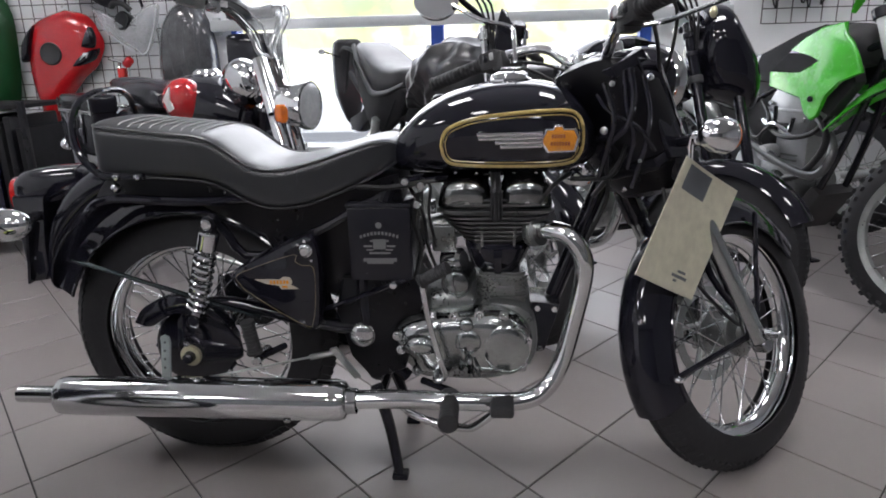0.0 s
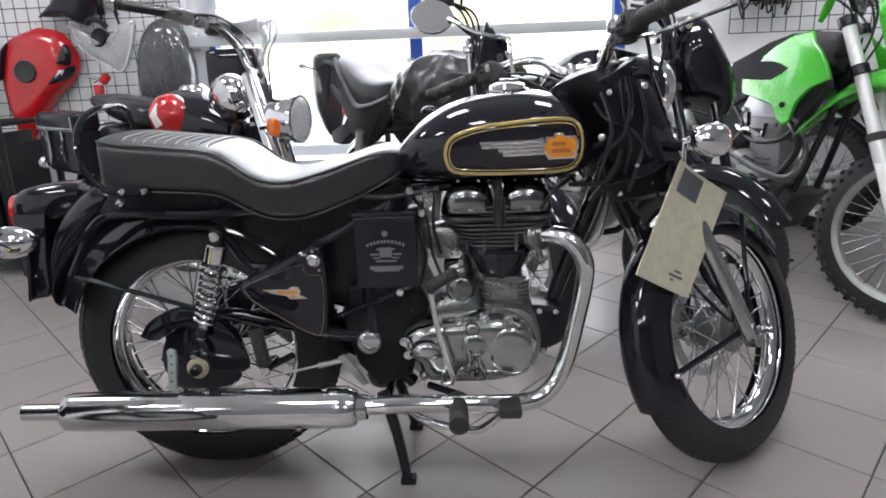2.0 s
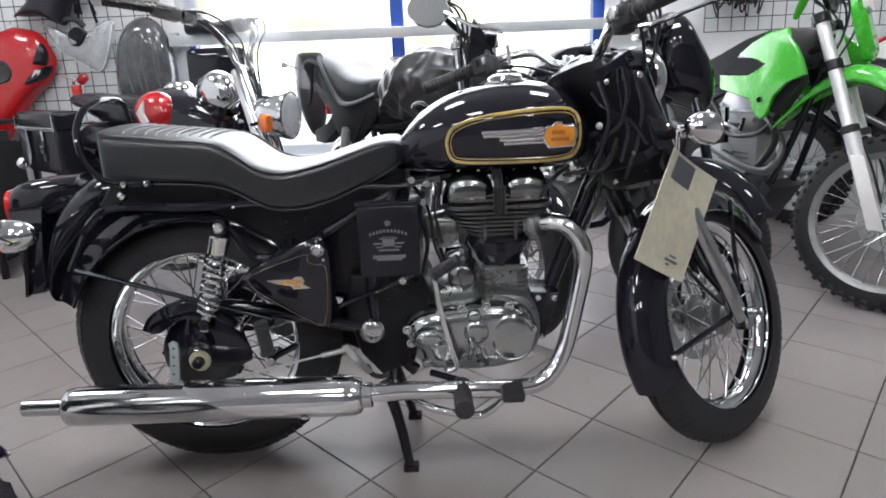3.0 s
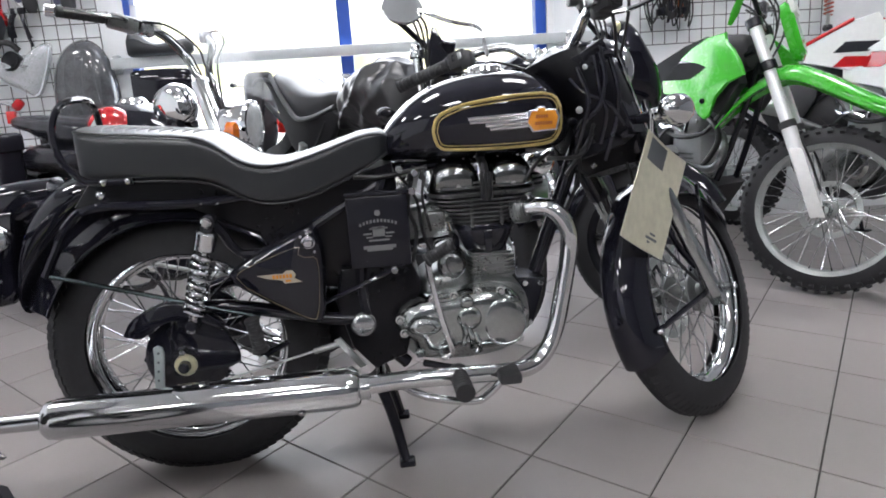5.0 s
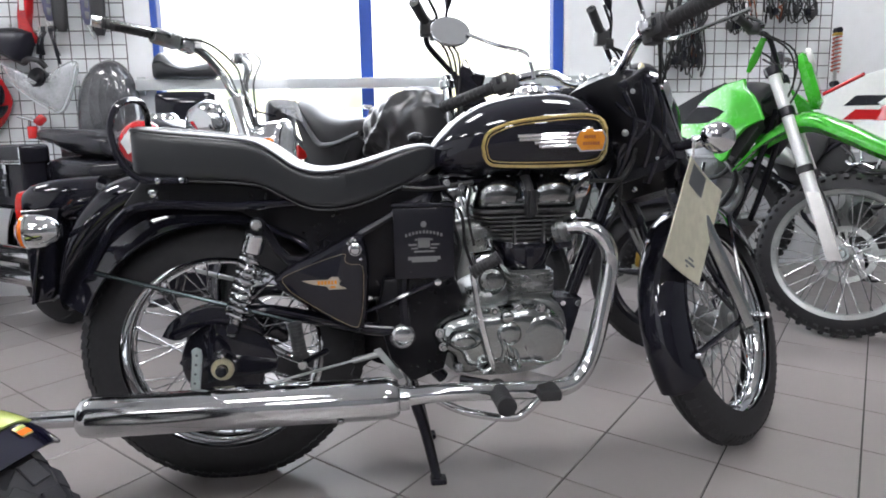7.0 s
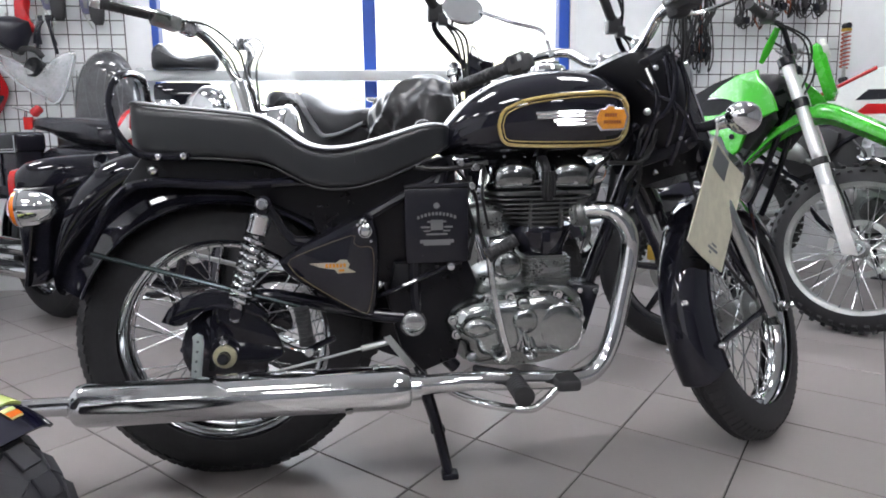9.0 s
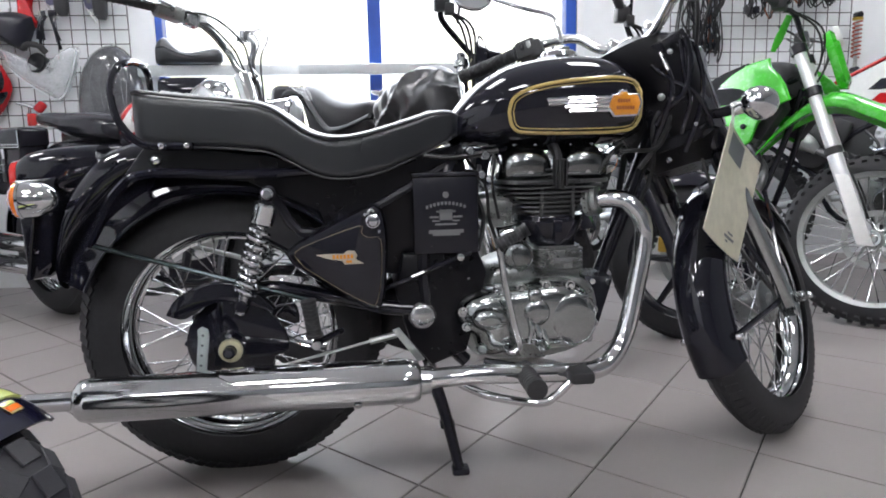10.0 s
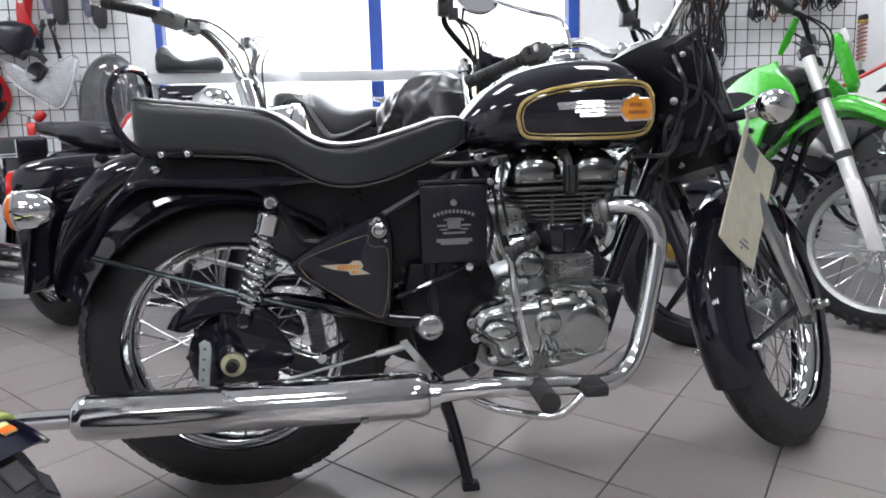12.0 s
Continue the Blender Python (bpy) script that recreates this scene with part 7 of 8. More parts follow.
    for s in (-1, 1):
        bm = B()
        tube(bm, [(1.06, s * 0.1, 0.85), (1.08, s * 0.2, 0.85)], 0.007, 8)
        ball(bm, (1.08, s * 0.225, 0.85), 0.028, 14, (1.4, 1, 0.8))
        part("front_indicator", bm, lamp_mat, T, m=S)
    bm = B()
    tube(bm, [(0.5, 0.1, 0.32), (0.46, 0.2, 0.15), (0.44, 0.25, 0.01)], 0.011, 8)
    box(bm, (0.4, 0.235, 0.0), (0.48, 0.275, 0.012), 0.004)
    part("side_stand", bm, SATIN, T)
    if screen:
        turned_bars(T, m, [(0.715, 1.03, 1.108), (0.654, 0.97, 1.158), (0.593, 0.9, 1.215), (0.589, 0.86, 1.277), (0.537, 0.76, 1.334)], [(0.715, 1.03, 1.108), (0.79, 1.12, 1.06), (0.9, 1.25, 0.98)], [(0.655, 0.92, 1.2), (0.664, 0.88, 1.303), (0.672, 0.865, 1.36)])
    else:
        turned_bars(T, m, [(1.451, 1.15, 1.117), (1.376, 1.1, 1.184), (1.339, 1.06, 1.237), (1.316, 1.04, 1.268), (1.244, 0.96, 1.351)], [(1.451, 1.15, 1.117), (1.508, 1.2, 1.13), (1.583, 1.28, 1.13)], [(1.36, 1.06, 1.22), (1.362, 1.05, 1.33), (1.345, 1.043, 1.39)])
    return T


def cruiser(m):
    T = thing("cruiser_motorcycle", "black and chrome cruiser motorcycle with windscreen and studded saddlebags", "motorcycle", m)
    W = 1.653
    a, p, S = steer_matrix(W, 0.33, 20, 27)
    wheel(T, (0, 0, 0.315), 0.315, 0.078, 0.205, 0.045, 36, 0.05, 0.06, tread="road", name="rear_wheel")
    wheel(T, (W, 0, 0.33), 0.33, 0.05, 0.25, 0.028, 36, 0.045, 0.05, m=S, name="front_wheel")
    fork(T, S, a, W, 0.33, 0.045, 0.36, 0.715, 0.025, 0.028, CHROME, CHROME, -0.045)
    bm = B()
    fender(bm, (W, 0, 0.33), 0.37, 35, 190, 0.07, 0.05, 30)
    part("front_mudguard", bm, BLACK, T, m=S)
    bm = B()
    fender(bm, (0, 0, 0.315), 0.385, 25, 185, 0.1, 0.09, 36)
    part("rear_mudguard", bm, BLACK, T)
    bm = B()
    loft(bm, dense([(0.03, 0, 0.905, 0.05, 0.015), (0.08, 0, 0.905, 0.085, 0.03), (0.2, 0, 0.895, 0.105, 0.036), (0.27, 0, 0.885, 0.11, 0.04), (0.33, 0, 0.875, 0.12, 0.052), (0.5, 0, 0.86, 0.125, 0.06), (0.62, 0, 0.845, 0.115, 0.055), (0.68, 0, 0.835, 0.09, 0.04), (0.71, 0, 0.83, 0.04, 0.02)], 26), 28, 3)
    part("pillion_seat", bm, SATIN, T, "padded black pillion seat")
    bm = B()
    loft(bm, dense([(0.13, 0, 0.72, 0.06, 0.03), (0.18, 0, 0.73, 0.11, 0.05), (0.3, 0, 0.745, 0.16, 0.065), (0.46, 0, 0.75, 0.175, 0.06), (0.62, 0, 0.745, 0.15, 0.05), (0.76, 0, 0.76, 0.07, 0.03)], 20), 28, 3)
    part("rider_seat", bm, SATIN, T, "broad black rider seat")
    bm = B()
    loft(bm, dense([(0.7, 0, 0.81, 0.06, 0.05), (0.75, 0, 0.825, 0.115, 0.095), (0.83, 0, 0.84, 0.15, 0.11), (0.92, 0, 0.842, 0.165, 0.115), (1.02, 0, 0.835, 0.15, 0.105), (1.12, 0, 0.815, 0.11, 0.09), (1.22, 0, 0.79, 0.05, 0.05)], 24), 32, 2.4)
    tk = part("fuel_tank", bm, BLACK, T, "gloss black teardrop tank with red panels")
    for s in (-1, 1):
        bm = B()
        ball(bm, (0.95, s * 0.125, 0.855), 0.09, 24, (1.25, 0.85, 1.0))
        rp_ = part("tank_panel", bm, REDPLASTIC, tk, "red tank panel with white flash")
        bm = B()
        slab(bm, [(-0.04, 0.0), (0.0, 0.03), (0.03, 0.05), (0.02, 0.0), (0.05, -0.03), (0.0, -0.045), (-0.02, -0.02)], -0.002, 0.003, 0.001, Matrix.Translation((0.965, s * 0.2, 0.862)))
        part("flash", bm, WHITEPLASTIC, rp_)
    bm = B()
    lathe(bm, [(0, 0.03), (0.04, 0.028), (0.055, 0.015), (0.06, 0)], 24, along((0.915, 0, 0.944), (0.915, 0, 1.0)))
    part("filler_cap", bm, CHROME, tk)
    bm = B()
    loft(bm, dense([(1.08, 0, 0.92, 0.02, 0.03), (1.1, 0, 0.925, 0.04, 0.055), (1.15, 0, 0.93, 0.055, 0.07), (1.2, 0, 0.935, 0.06, 0.075), (1.26, 0, 0.925, 0.045, 0.06), (1.28, 0, 0.915, 0.02, 0.03)], 18), 32, 2.3)
    part("chrome_cowl", bm, CHROME, T, "rounded chrome cover")
    # headlamp, screen, bars
    HL2 = Vector((1.53, 0, 0.848))
    bm = B()
    lathe(bm, [(0, -0.135), (0.04, -0.128), (0.07, -0.08), (0.08, -0.02), (0.08, 0), (0.087, 0.006), (0.086, 0.018), (0.077, 0.02), (0.07, 0.006), (0.045, -0.02), (0, -0.03)], 36, Matrix.Translation(HL2) @ Matrix.Rotation(radians(-90), 4, "Z"))
    h2 = part("headlamp", bm, CHROME, T, "large chrome headlamp", S)
    bm = B()
    lathe(bm, [(0.077, 0.02), (0.05, 0.03), (0, 0.034), (0, 0.031), (0.05, 0.027), (0.076, 0.017)], 32, Matrix.Translation(HL2) @ Matrix.Rotation(radians(-90), 4, "Z"))
    part("lens", bm, mat("ribbed_lamp_glass", (0.7, 0.72, 0.74), 0.1, alpha=0.55, vary=0.25, noise_scale=30, bump=0.3, bump_scale=60, coat=1.0), h2, "ribbed headlamp glass", S)
    bm = B()
    O = [(-0.2, 0.0), (-0.23, 0.18), (-0.2, 0.36), (-0.1, 0.44), (0.1, 0.44), (0.2, 0.36), (0.23, 0.18), (0.2, 0.0), (0.1, -0.03), (-0.1, -0.03)]
    slab(bm, O, -0.002, 0.002, 0.0015, S @ Matrix.Translation((1.53, 0, 0.98)) @ Matrix.Rotation(radians(90), 4, "Z") @ Matrix.Rotation(radians(-30), 4, "X"), smooth=3)
    part("windscreen", bm, CLEAR, T, "clear windscreen")
    for s in (-1, 1):
        bm = B()
        tube(bm, [(1.48, s * 0.07, 0.82), (1.585 if s < 0 else 1.44, s * 0.11, 0.832)], 0.008, 8)
        ind = part("front_indicator", bm, CHROME, T)
        bm = B()
        loft(bm, [(-0.02, 0, 0, 0.012, 0.022), (-0.01, 0, 0, 0.016, 0.03), (0.014, 0, 0, 0.016, 0.03), (0.022, 0, 0, 0.012, 0.024)], 20, 3.5)
        part("lens", bm, ORANGE, ind, "orange lens", Matrix.Translation((1.62 if s < 0 else 1.42, s * 0.115, 0.833)))
        # studded saddlebag
        bm = B()
        box(bm, (-0.14, s * 0.135, 0.58), (0.27, s * 0.250, 0.845), 0.025, seg=3)
        bag = part("saddlebag", bm, SATIN, T, "black studded leather saddlebag")
        bm = B()
        box(bm, (-0.15, s * 0.130, 0.78), (0.28, s * 0.258, 0.865), 0.02, seg=3)
        part("flap", bm, SATIN, bag)
        for k in range(18):
            bm = B()
            ball(bm, (-0.13 + 0.0228 * k, s * 0.260, 0.793), 0.006, 8)
            part("stud", bm, CHROME, bag)
        for x in (-0.08, 0.12):
            bm = B()
            box(bm, (x - 0.012, s * 0.256 - 0.003, 0.64), (x + 0.012, s * 0.256 + 0.003, 0.8), 0.002)
            st = part("strap", bm, VINYL, bag)
            bm = B()
            tube(bm, [(x - 0.02, s * 0.261, 0.68), (x + 0.02, s * 0.261, 0.68), (x + 0.02, s * 0.261, 0.71), (x - 0.02, s * 0.261, 0.71)], 0.003, 6, close=True)
            part("buckle", bm, CHROME, st)
            bm = B()
            box(bm, (x - 0.02, s * 0.256 - 0.004, 0.735), (x + 0.02, s * 0.256 + 0.006, 0.79), 0.004)
            part("clasp", bm, CHROME, st, "chrome clasp plate")
        bm = B()
        tube(bm, [(-0.15, s * 0.260, 0.85), (-0.15, s * 0.260, 0.782), (0.28, s * 0.260, 0.782), (0.28, s * 0.260, 0.85)], 0.0055, 8)
        part("edge_trim", bm, CHROME, bag, "chrome edge trim")
        bm = B()
        tube(bm, [(-0.145, s * 0.145, 0.86), (-0.152, s * 0.250, 0.8), (-0.145, s * 0.250, 0.6), (-0.145, s * 0.150, 0.585)], 0.006, 8)
        part("corner_bar", bm, CHROME, bag, "chrome corner bar")
        bm = B()
        slab(bm, [(-0.135, 0.8), (-0.03, 0.79), (-0.035, 0.66), (-0.06, 0.615), (-0.12, 0.62), (-0.14, 0.7)], s * 0.255, s * 0.263, 0.004)
        for v in bm.verts:
            v.co.y += s * 0.006 * noise.noise(v.co * 60)
        part("film_patch", bm, mat("wrinkled_bright_film", (0.5, 0.52, 0.55), 0.16, 0.9, vary=0.5, noise_scale=18, bump=1.0, bump_scale=26), bag, "bright wrinkled film over the clasps")
        bm = B()
        tube(bm, [(0.0, s * 0.13, 0.36), (0.12, s * 0.14, 0.66)], 0.026, 14)
        part("shock_absorber", bm, CHROME, T)
        bm = B()
        tube(bm, [(0.5, s * 0.09, 0.42), (0.0, s * 0.12, 0.32)], 0.022, 10)
        part("swing_arm", bm, CHROME, T)
        bm = B()
        tube(bm, [(-0.3, s * 0.1, 0.6), (-0.33, s * 0.18, 0.6)], 0.008, 8)
        ball(bm, (-0.33, s * 0.205, 0.6), 0.033, 16)
        part("rear_indicator", bm, CHROME, T)
    # chrome luggage carrier over the tail
    for s in (-1, 1):
        bm = B()
        tube(bm, [(0.02, s * 0.12, 0.7), (-0.12, s * 0.13, 0.76), (-0.26, s * 0.12, 0.78), (-0.34, s * 0.06, 0.78), (-0.35, 0, 0.78)], 0.011, 10, smooth=4)
        tube(bm, [(-0.12, s * 0.13, 0.76), (-0.16, s * 0.12, 0.62), (-0.1, s * 0.11, 0.55)], 0.008, 8, smooth=3)
        part("carrier_rail", bm, CHROME, T, "chrome luggage carrier")
    for x in (-0.14, -0.2, -0.26):
        bm = B()
        box(bm, (x - 0.012, -0.115, 0.776), (x + 0.012, 0.115, 0.786), 0.003)
        part("carrier_slat", bm, DULLCHROME, T)
    # exhausts
    for z, x0 in ((0.27, -0.42), (0.37, -0.34)):
        bm = B()
        tube(bm, [(0.9, -0.1, 0.5), (0.85, -0.18, 0.36), (0.6, -0.2, z), (0.3, -0.21, z), (x0, -0.22, z)], [0.022, 0.022, 0.024, 0.04, 0.042], 18, smooth=5)
        part("exhaust", bm, CHROME, T, "long chrome exhaust")
    engine_block(T, 0.82, 0.44, 0.14, POLISHED, 6)
    bm = B()
    box(bm, (0.5, -0.12, 0.42), (0.66, 0.12, 0.68), 0.03)
    part("side_cover", bm, CHROME, T)
    frame_tubes(T, ([(1.26, 0.03, 0.82), (1.12, 0.08, 0.5), (1.0, 0.1, 0.24), (0.5, 0.1, 0.22), (0.42, 0.1, 0.5), (0.3, 0.1, 0.64)], [(1.24, 0.03, 0.86), (0.7, 0.06, 0.72), (0.3, 0.09, 0.62), (0.0, 0.1, 0.62)]), 0.017)
    bm = B()
    tube(bm, [(0.6, 0.1, 0.25), (0.56, 0.22, 0.1), (0.54, 0.26, 0.01)], 0.011, 8)
    box(bm, (0.5, 0.245, 0.0), (0.58, 0.285, 0.012), 0.004)
    part("side_stand", bm, SATIN, T)
    # tall pulled-back bars
    IC = m.inverted()
    foot = Vector((1.39, 0.02, 1.0))
    SIDES = [[Vector((1.335, 0.0, 1.025))] + [IC @ Vector(p) for p in ((-0.165, 0.93, 1.11), (-0.24, 0.89, 1.195), (-0.36, 0.79, 1.235), (-0.5, 0.74, 1.26), (-0.53, 0.73, 1.265))],
             [Vector(p) for p in ((1.335, 0.05, 1.04), (1.28, 0.12, 1.12), (1.18, 0.19, 1.18), (1.08, 0.26, 1.2), (0.95, 0.35, 1.215), (0.92, 0.37, 1.218))]]
    for P6 in SIDES:
        bm = B()
        tube(bm, [foot] + P6, 0.0125, 14, smooth=6)
        # chrome bar given a darker metal: its backlit dimness is in the colour
        hb = part("handlebar", bm, ROCKER, T, "tall pulled-back chrome handlebar")
        bm = B()
        ribbed_grip(bm, P6[3], P6[4], 0.018, 8)
        part("grip", bm, GRIP, hb, "black rubber grip")
        bm = B()
        rod(bm, P6[4], P6[5], 0.02, 16)
        part("bar_end", bm, CHROME, hb, "chrome grip end")
        c = P6[3].lerp(P6[2], 0.3)
        bm = B()
        box(bm, (-0.028, -0.045, -0.026), (0.028, 0.045, 0.022), 0.008, m=along(c, P6[2]))
        part("switch_gear", bm, ALLOY, hb)
        bm = B()
        box(bm, (-0.02, -0.02, -0.024), (0.024, 0.03, 0.026), 0.008, m=along(P6[3].lerp(P6[2], 0.75), P6[2]))
        part("lever_perch", bm, DULLCHROME, hb)
        bm = B()
        o = Vector((0.05, 0, 0.0))
        tube(bm, [c, c.lerp(P6[3], 0.6) + o, P6[4] + o], 0.007, 8, smooth=4)
        part("lever", bm, POLISHED, hb)
        for k in range(2):
            bm = B()
            w = Vector((0.012 + 0.035 * k, 0.006, 0.008 + 0.012 * k))
            tube(bm, [c, P6[2] + w, P6[1] + w * 1.4, P6[0] + w, foot + Vector((0.04, 0, -0.12))], 0.0038, 8, smooth=6)
            part("cable", bm, CABLE, hb)
    return T


def scooter(m):
    """Only its nose shows: wheel, mudguard, fork and leg shield."""
    T = thing("scooter", "scooter with a pale yellow mudguard and dark blue plastic trim", "scooter", m)
    W = wheel(T, (0, 0, 0.215), 0.215, 0.06, 0.145, 0.03, 0, 0.04, 0.04, tread="none", cast=5, rim_mat=STEEL, name="front_wheel", rubber=DARKRUBBER)
    nb = 26
    tb = B()
    for k in range(nb):
        ang = 2 * math.pi * k / nb
        for j, (yy, tw) in enumerate(((-0.66, 0.5), (0.0, 0.0), (0.66, -0.5))):
            off = 0.5 * 2 * math.pi / nb if j == 1 else 0
            mm = Matrix.Translation((0, 0, 0.215)) @ Matrix.Rotation(-ang - off, 4, "Y") @ Matrix.Translation((0.2115 - (0.012 if j != 1 else 0), yy * 0.05, 0)) @ Matrix.Rotation(0.55 * (1 if yy > 0 else -1 if yy < 0 else 0), 4, "Z") @ Matrix.Rotation(tw, 4, "X")
            box(tb, (-0.006, -0.0155, -0.019), (0.0055, 0.0155, 0.019), 0.0015, mm, 1)
    tagged(part("tread", tb, DARKRUBBER, W), kind="stuff")
    bm = B()
    fender(bm, (0, 0, 0.215), 0.23, 54, 150, 0.075, 0.016, 34, 0.004)
    mg = part("mudguard", bm, DARKBLUE, T, "dark blue mudguard with pale yellow top")
    bm = B()
    fender(bm, (0, 0, 0.215), 0.234, 69, 148, 0.072, 0.014, 30, 0.004)
    part("mudguard_top", bm, YELLOW, mg, "pale yellow-green painted top")
    for a0, a1, c, r in ((61, 66.5, GOLD, 0.2322), (61.6, 64, ORANGE, 0.2334), (64.6, 66, YELLOW, 0.2334)):
        bm = B()
        fender(bm, (0, 0.03, 0.215), r, a0, a1, 0.01, 0.001, 5, 0.002)
        part("sticker", bm, c, mg, "small yellow and red sticker")
    for s in (-1, 1):
        bm = B()
        tube(bm, [(0, s * 0.1, 0.22), (-0.12, s * 0.1, 0.52), (-0.2, s * 0.04, 0.72)], 0.018, 10)
        part("fork_leg", bm, SATIN, T)
    bm = B()
    loft(bm, dense([(-0.62, 0, 0.3, 0.16, 0.05), (-0.4, 0, 0.32, 0.18, 0.08), (-0.33, 0, 0.5, 0.2, 0.22), (-0.28, 0, 0.62, 0.15, 0.22), (-0.22, 0, 0.7, 0.08, 0.12)], 18), 28, 2.8)
    part("leg_shield", bm, DARKBLUE, T)
    bm = B()
    loft(bm, dense([(-1.35, 0, 0.62, 0.08, 0.06), (-1.2, 0, 0.55, 0.15, 0.16), (-0.9, 0, 0.5, 0.17, 0.2), (-0.72, 0, 0.42, 0.16, 0.16), (-0.6, 0, 0.3, 0.15, 0.05)], 20), 28, 3)
    part("body", bm, DARKBLUE, T)
    bm = B()
    loft(bm, dense([(-1.3, 0, 0.72, 0.08, 0.03), (-1.0, 0, 0.74, 0.14, 0.045), (-0.75, 0, 0.72, 0.1, 0.03)], 12), 24, 3)
    part("seat", bm, VINYL, T)
    wheel(T, (-1.2, 0, 0.215), 0.215, 0.06, 0.145, 0.03, 0, 0.04, 0.05, tread="none", cast=5, rim_mat=STEEL, name="rear_wheel")
    bm = B()
    rod(bm, (-0.22, 0, 0.8), (-0.28, 0, 0.98), 0.025, 12)
    tube(bm, [(-0.32, -0.32, 1.02), (-0.28, -0.1, 1.0), (-0.28, 0.1, 1.0), (-0.32, 0.32, 1.02)], 0.014, 10, smooth=4)
    part("handlebar", bm, SATIN, T)
    bm = B()
    tube(bm, [(-0.7, -0.1, 0.3), (-0.72, -0.13, 0.01)], 0.012, 8)
    tube(bm, [(-0.7, 0.1, 0.3), (-0.72, 0.13, 0.01)], 0.012, 8)
    part("centre_stand", bm, SATIN, T)
    return T


def from_front(fx, fy, deg, wb):
    """The pose of a motorcycle whose front axle is over (fx, fy)."""
    c, s = math.cos(radians(deg)), math.sin(radians(deg))
    return pose(fx - wb * c, fy - wb * s, 0.012, 0, 0, deg)


cruiser(pose(-1.15, 1.738, 0.012, 0, 0, -39.5))
street_bike("black street motorcycle with a two-level seat and chrome forks", from_front(0.845, 0.72, -59, 1.32), 2, cast=False, cowl=False, screen=True, fork_mat=CHROME, wheelbase=1.32, R=0.31, rise=0.17, lamp_mat=SATIN)
street_bike("black street motorcycle with a glossy headlamp cowl and cast wheels", from_front(1.5, 0.8, -52, 1.3), 14, rise=0.17, lamp_mat=SATIN)
dirt_bike("lime green dirt bike with knobbly tyres and silver fork", from_front(2.295, 0.845, -66.6, 1.43), GREEN, GREEN, 24.5)
dirt_bike("white and red dirt bike with knobbly tyres", from_front(3.3, 0.95, -64, 1.43), WHITEPLASTIC, WHITEPLASTIC, 12, REDPLASTIC)
scooter(pose(-0.282, -0.66, 0.012, 0, 0, -18))
# ---- spare parts hung on the wire grids and resting on the rail ----
GY = 2.378      # front of the grid wires


def hook(parent, x, z, y1):
    bm = B()
    tube(bm, [(x, GY + 0.01, z + 0.02), (x, GY - 0.004, z + 0.022), (x, y1, z + 0.004), (x, y1 - 0.006, z + 0.016)], 0.003, 6, smooth=3)
    part("hook", bm, STEEL, parent)


# price paper clipped to the cruiser's bar
pp = thing("price_tag", "small white printed paper clipped to a chrome handlebar", "price tag", pose(-0.262, 0.86, 1.222, 0, 0, 8))
bm = B()
slab(bm, [(-0.05, -0.015), (0.05, -0.028), (0.056, 0.05), (-0.042, 0.062)], -0.001, 0.001, 0.0005)
part("sheet", bm, mat("white_paper_in_film", (0.8, 0.81, 0.83), 0.3, alpha=0.45, vary=0.05, noise_scale=9, coat=0.5), pp)
for k in (2, 3):
    bm = B()
    slab(bm, [(-0.035, 0.04 - 0.014 * k), (0.04, 0.031 - 0.014 * k), (0.04, 0.028 - 0.014 * k), (-0.035, 0.037 - 0.014 * k)], -0.0022, -0.0012, 0)
    part("writing_bar", bm, GREYPRINT, pp)

# red tank fairing
fair = thing("tank_fairing", "glossy red tank fairing with black inserts hung on the grid", "fairing")
bm = B()
dome(bm, [(-1.8, 1.318), (-1.665, 1.283), (-1.605, 1.19), (-1.588, 1.11), (-1.645, 1.0), (-1.73, 0.935), (-1.83, 0.83), (-1.93, 0.7), (-1.97, 0.645), (-2.02, 0.66), (-2.04, 0.78), (-2.065, 0.97), (-2.035, 1.19), (-1.96, 1.27)], GY, 0.085, 3, 9, 0.45)
part("shell", bm, REDPLASTIC, fair)
bm = B()
lathe(bm, [(0.0, 0.004), (0.05, 0.004), (0.058, 0.008), (0.064, 0.004), (0.066, -0.03)], 32, along((-1.872, 2.291, 1.075), (-1.862, 1.9, 1.085)))
part("filler_recess", bm, DARKPLASTIC, fair, "round black filler opening")
bm = B()
dome(bm, [(-1.8, 0.975), (-1.72, 0.99), (-1.625, 1.04), (-1.592, 1.1), (-1.66, 1.085), (-1.73, 1.045)], 2.335, 0.045, 2)
ins = part("insert", bm, BLACK, fair, "black side insert")
bm = B()
slab(bm, [(-1.7, 1.035), (-1.655, 1.065), (-1.66, 1.045), (-1.64, 1.075), (-1.67, 1.075)], 2.284, 2.292, 0.001)
part("flash", bm, WHITEPLASTIC, ins, "white flash")
bm = B()
dome(bm, [(-2.07, 1.03), (-2.045, 1.14), (-1.96, 1.24), (-1.985, 1.15), (-2.02, 1.04)], 2.315, 0.035, 3)
part("insert", bm, BLACK, fair, "black side insert")
bm = B()
dome(bm, [(-1.7, 1.1), (-1.635, 1.22), (-1.6, 1.17), (-1.62, 1.1)], 2.325, 0.035, 3)
part("insert", bm, BLACK, fair, "black side insert")
hook(fair, -1.8, 1.325, 2.36)

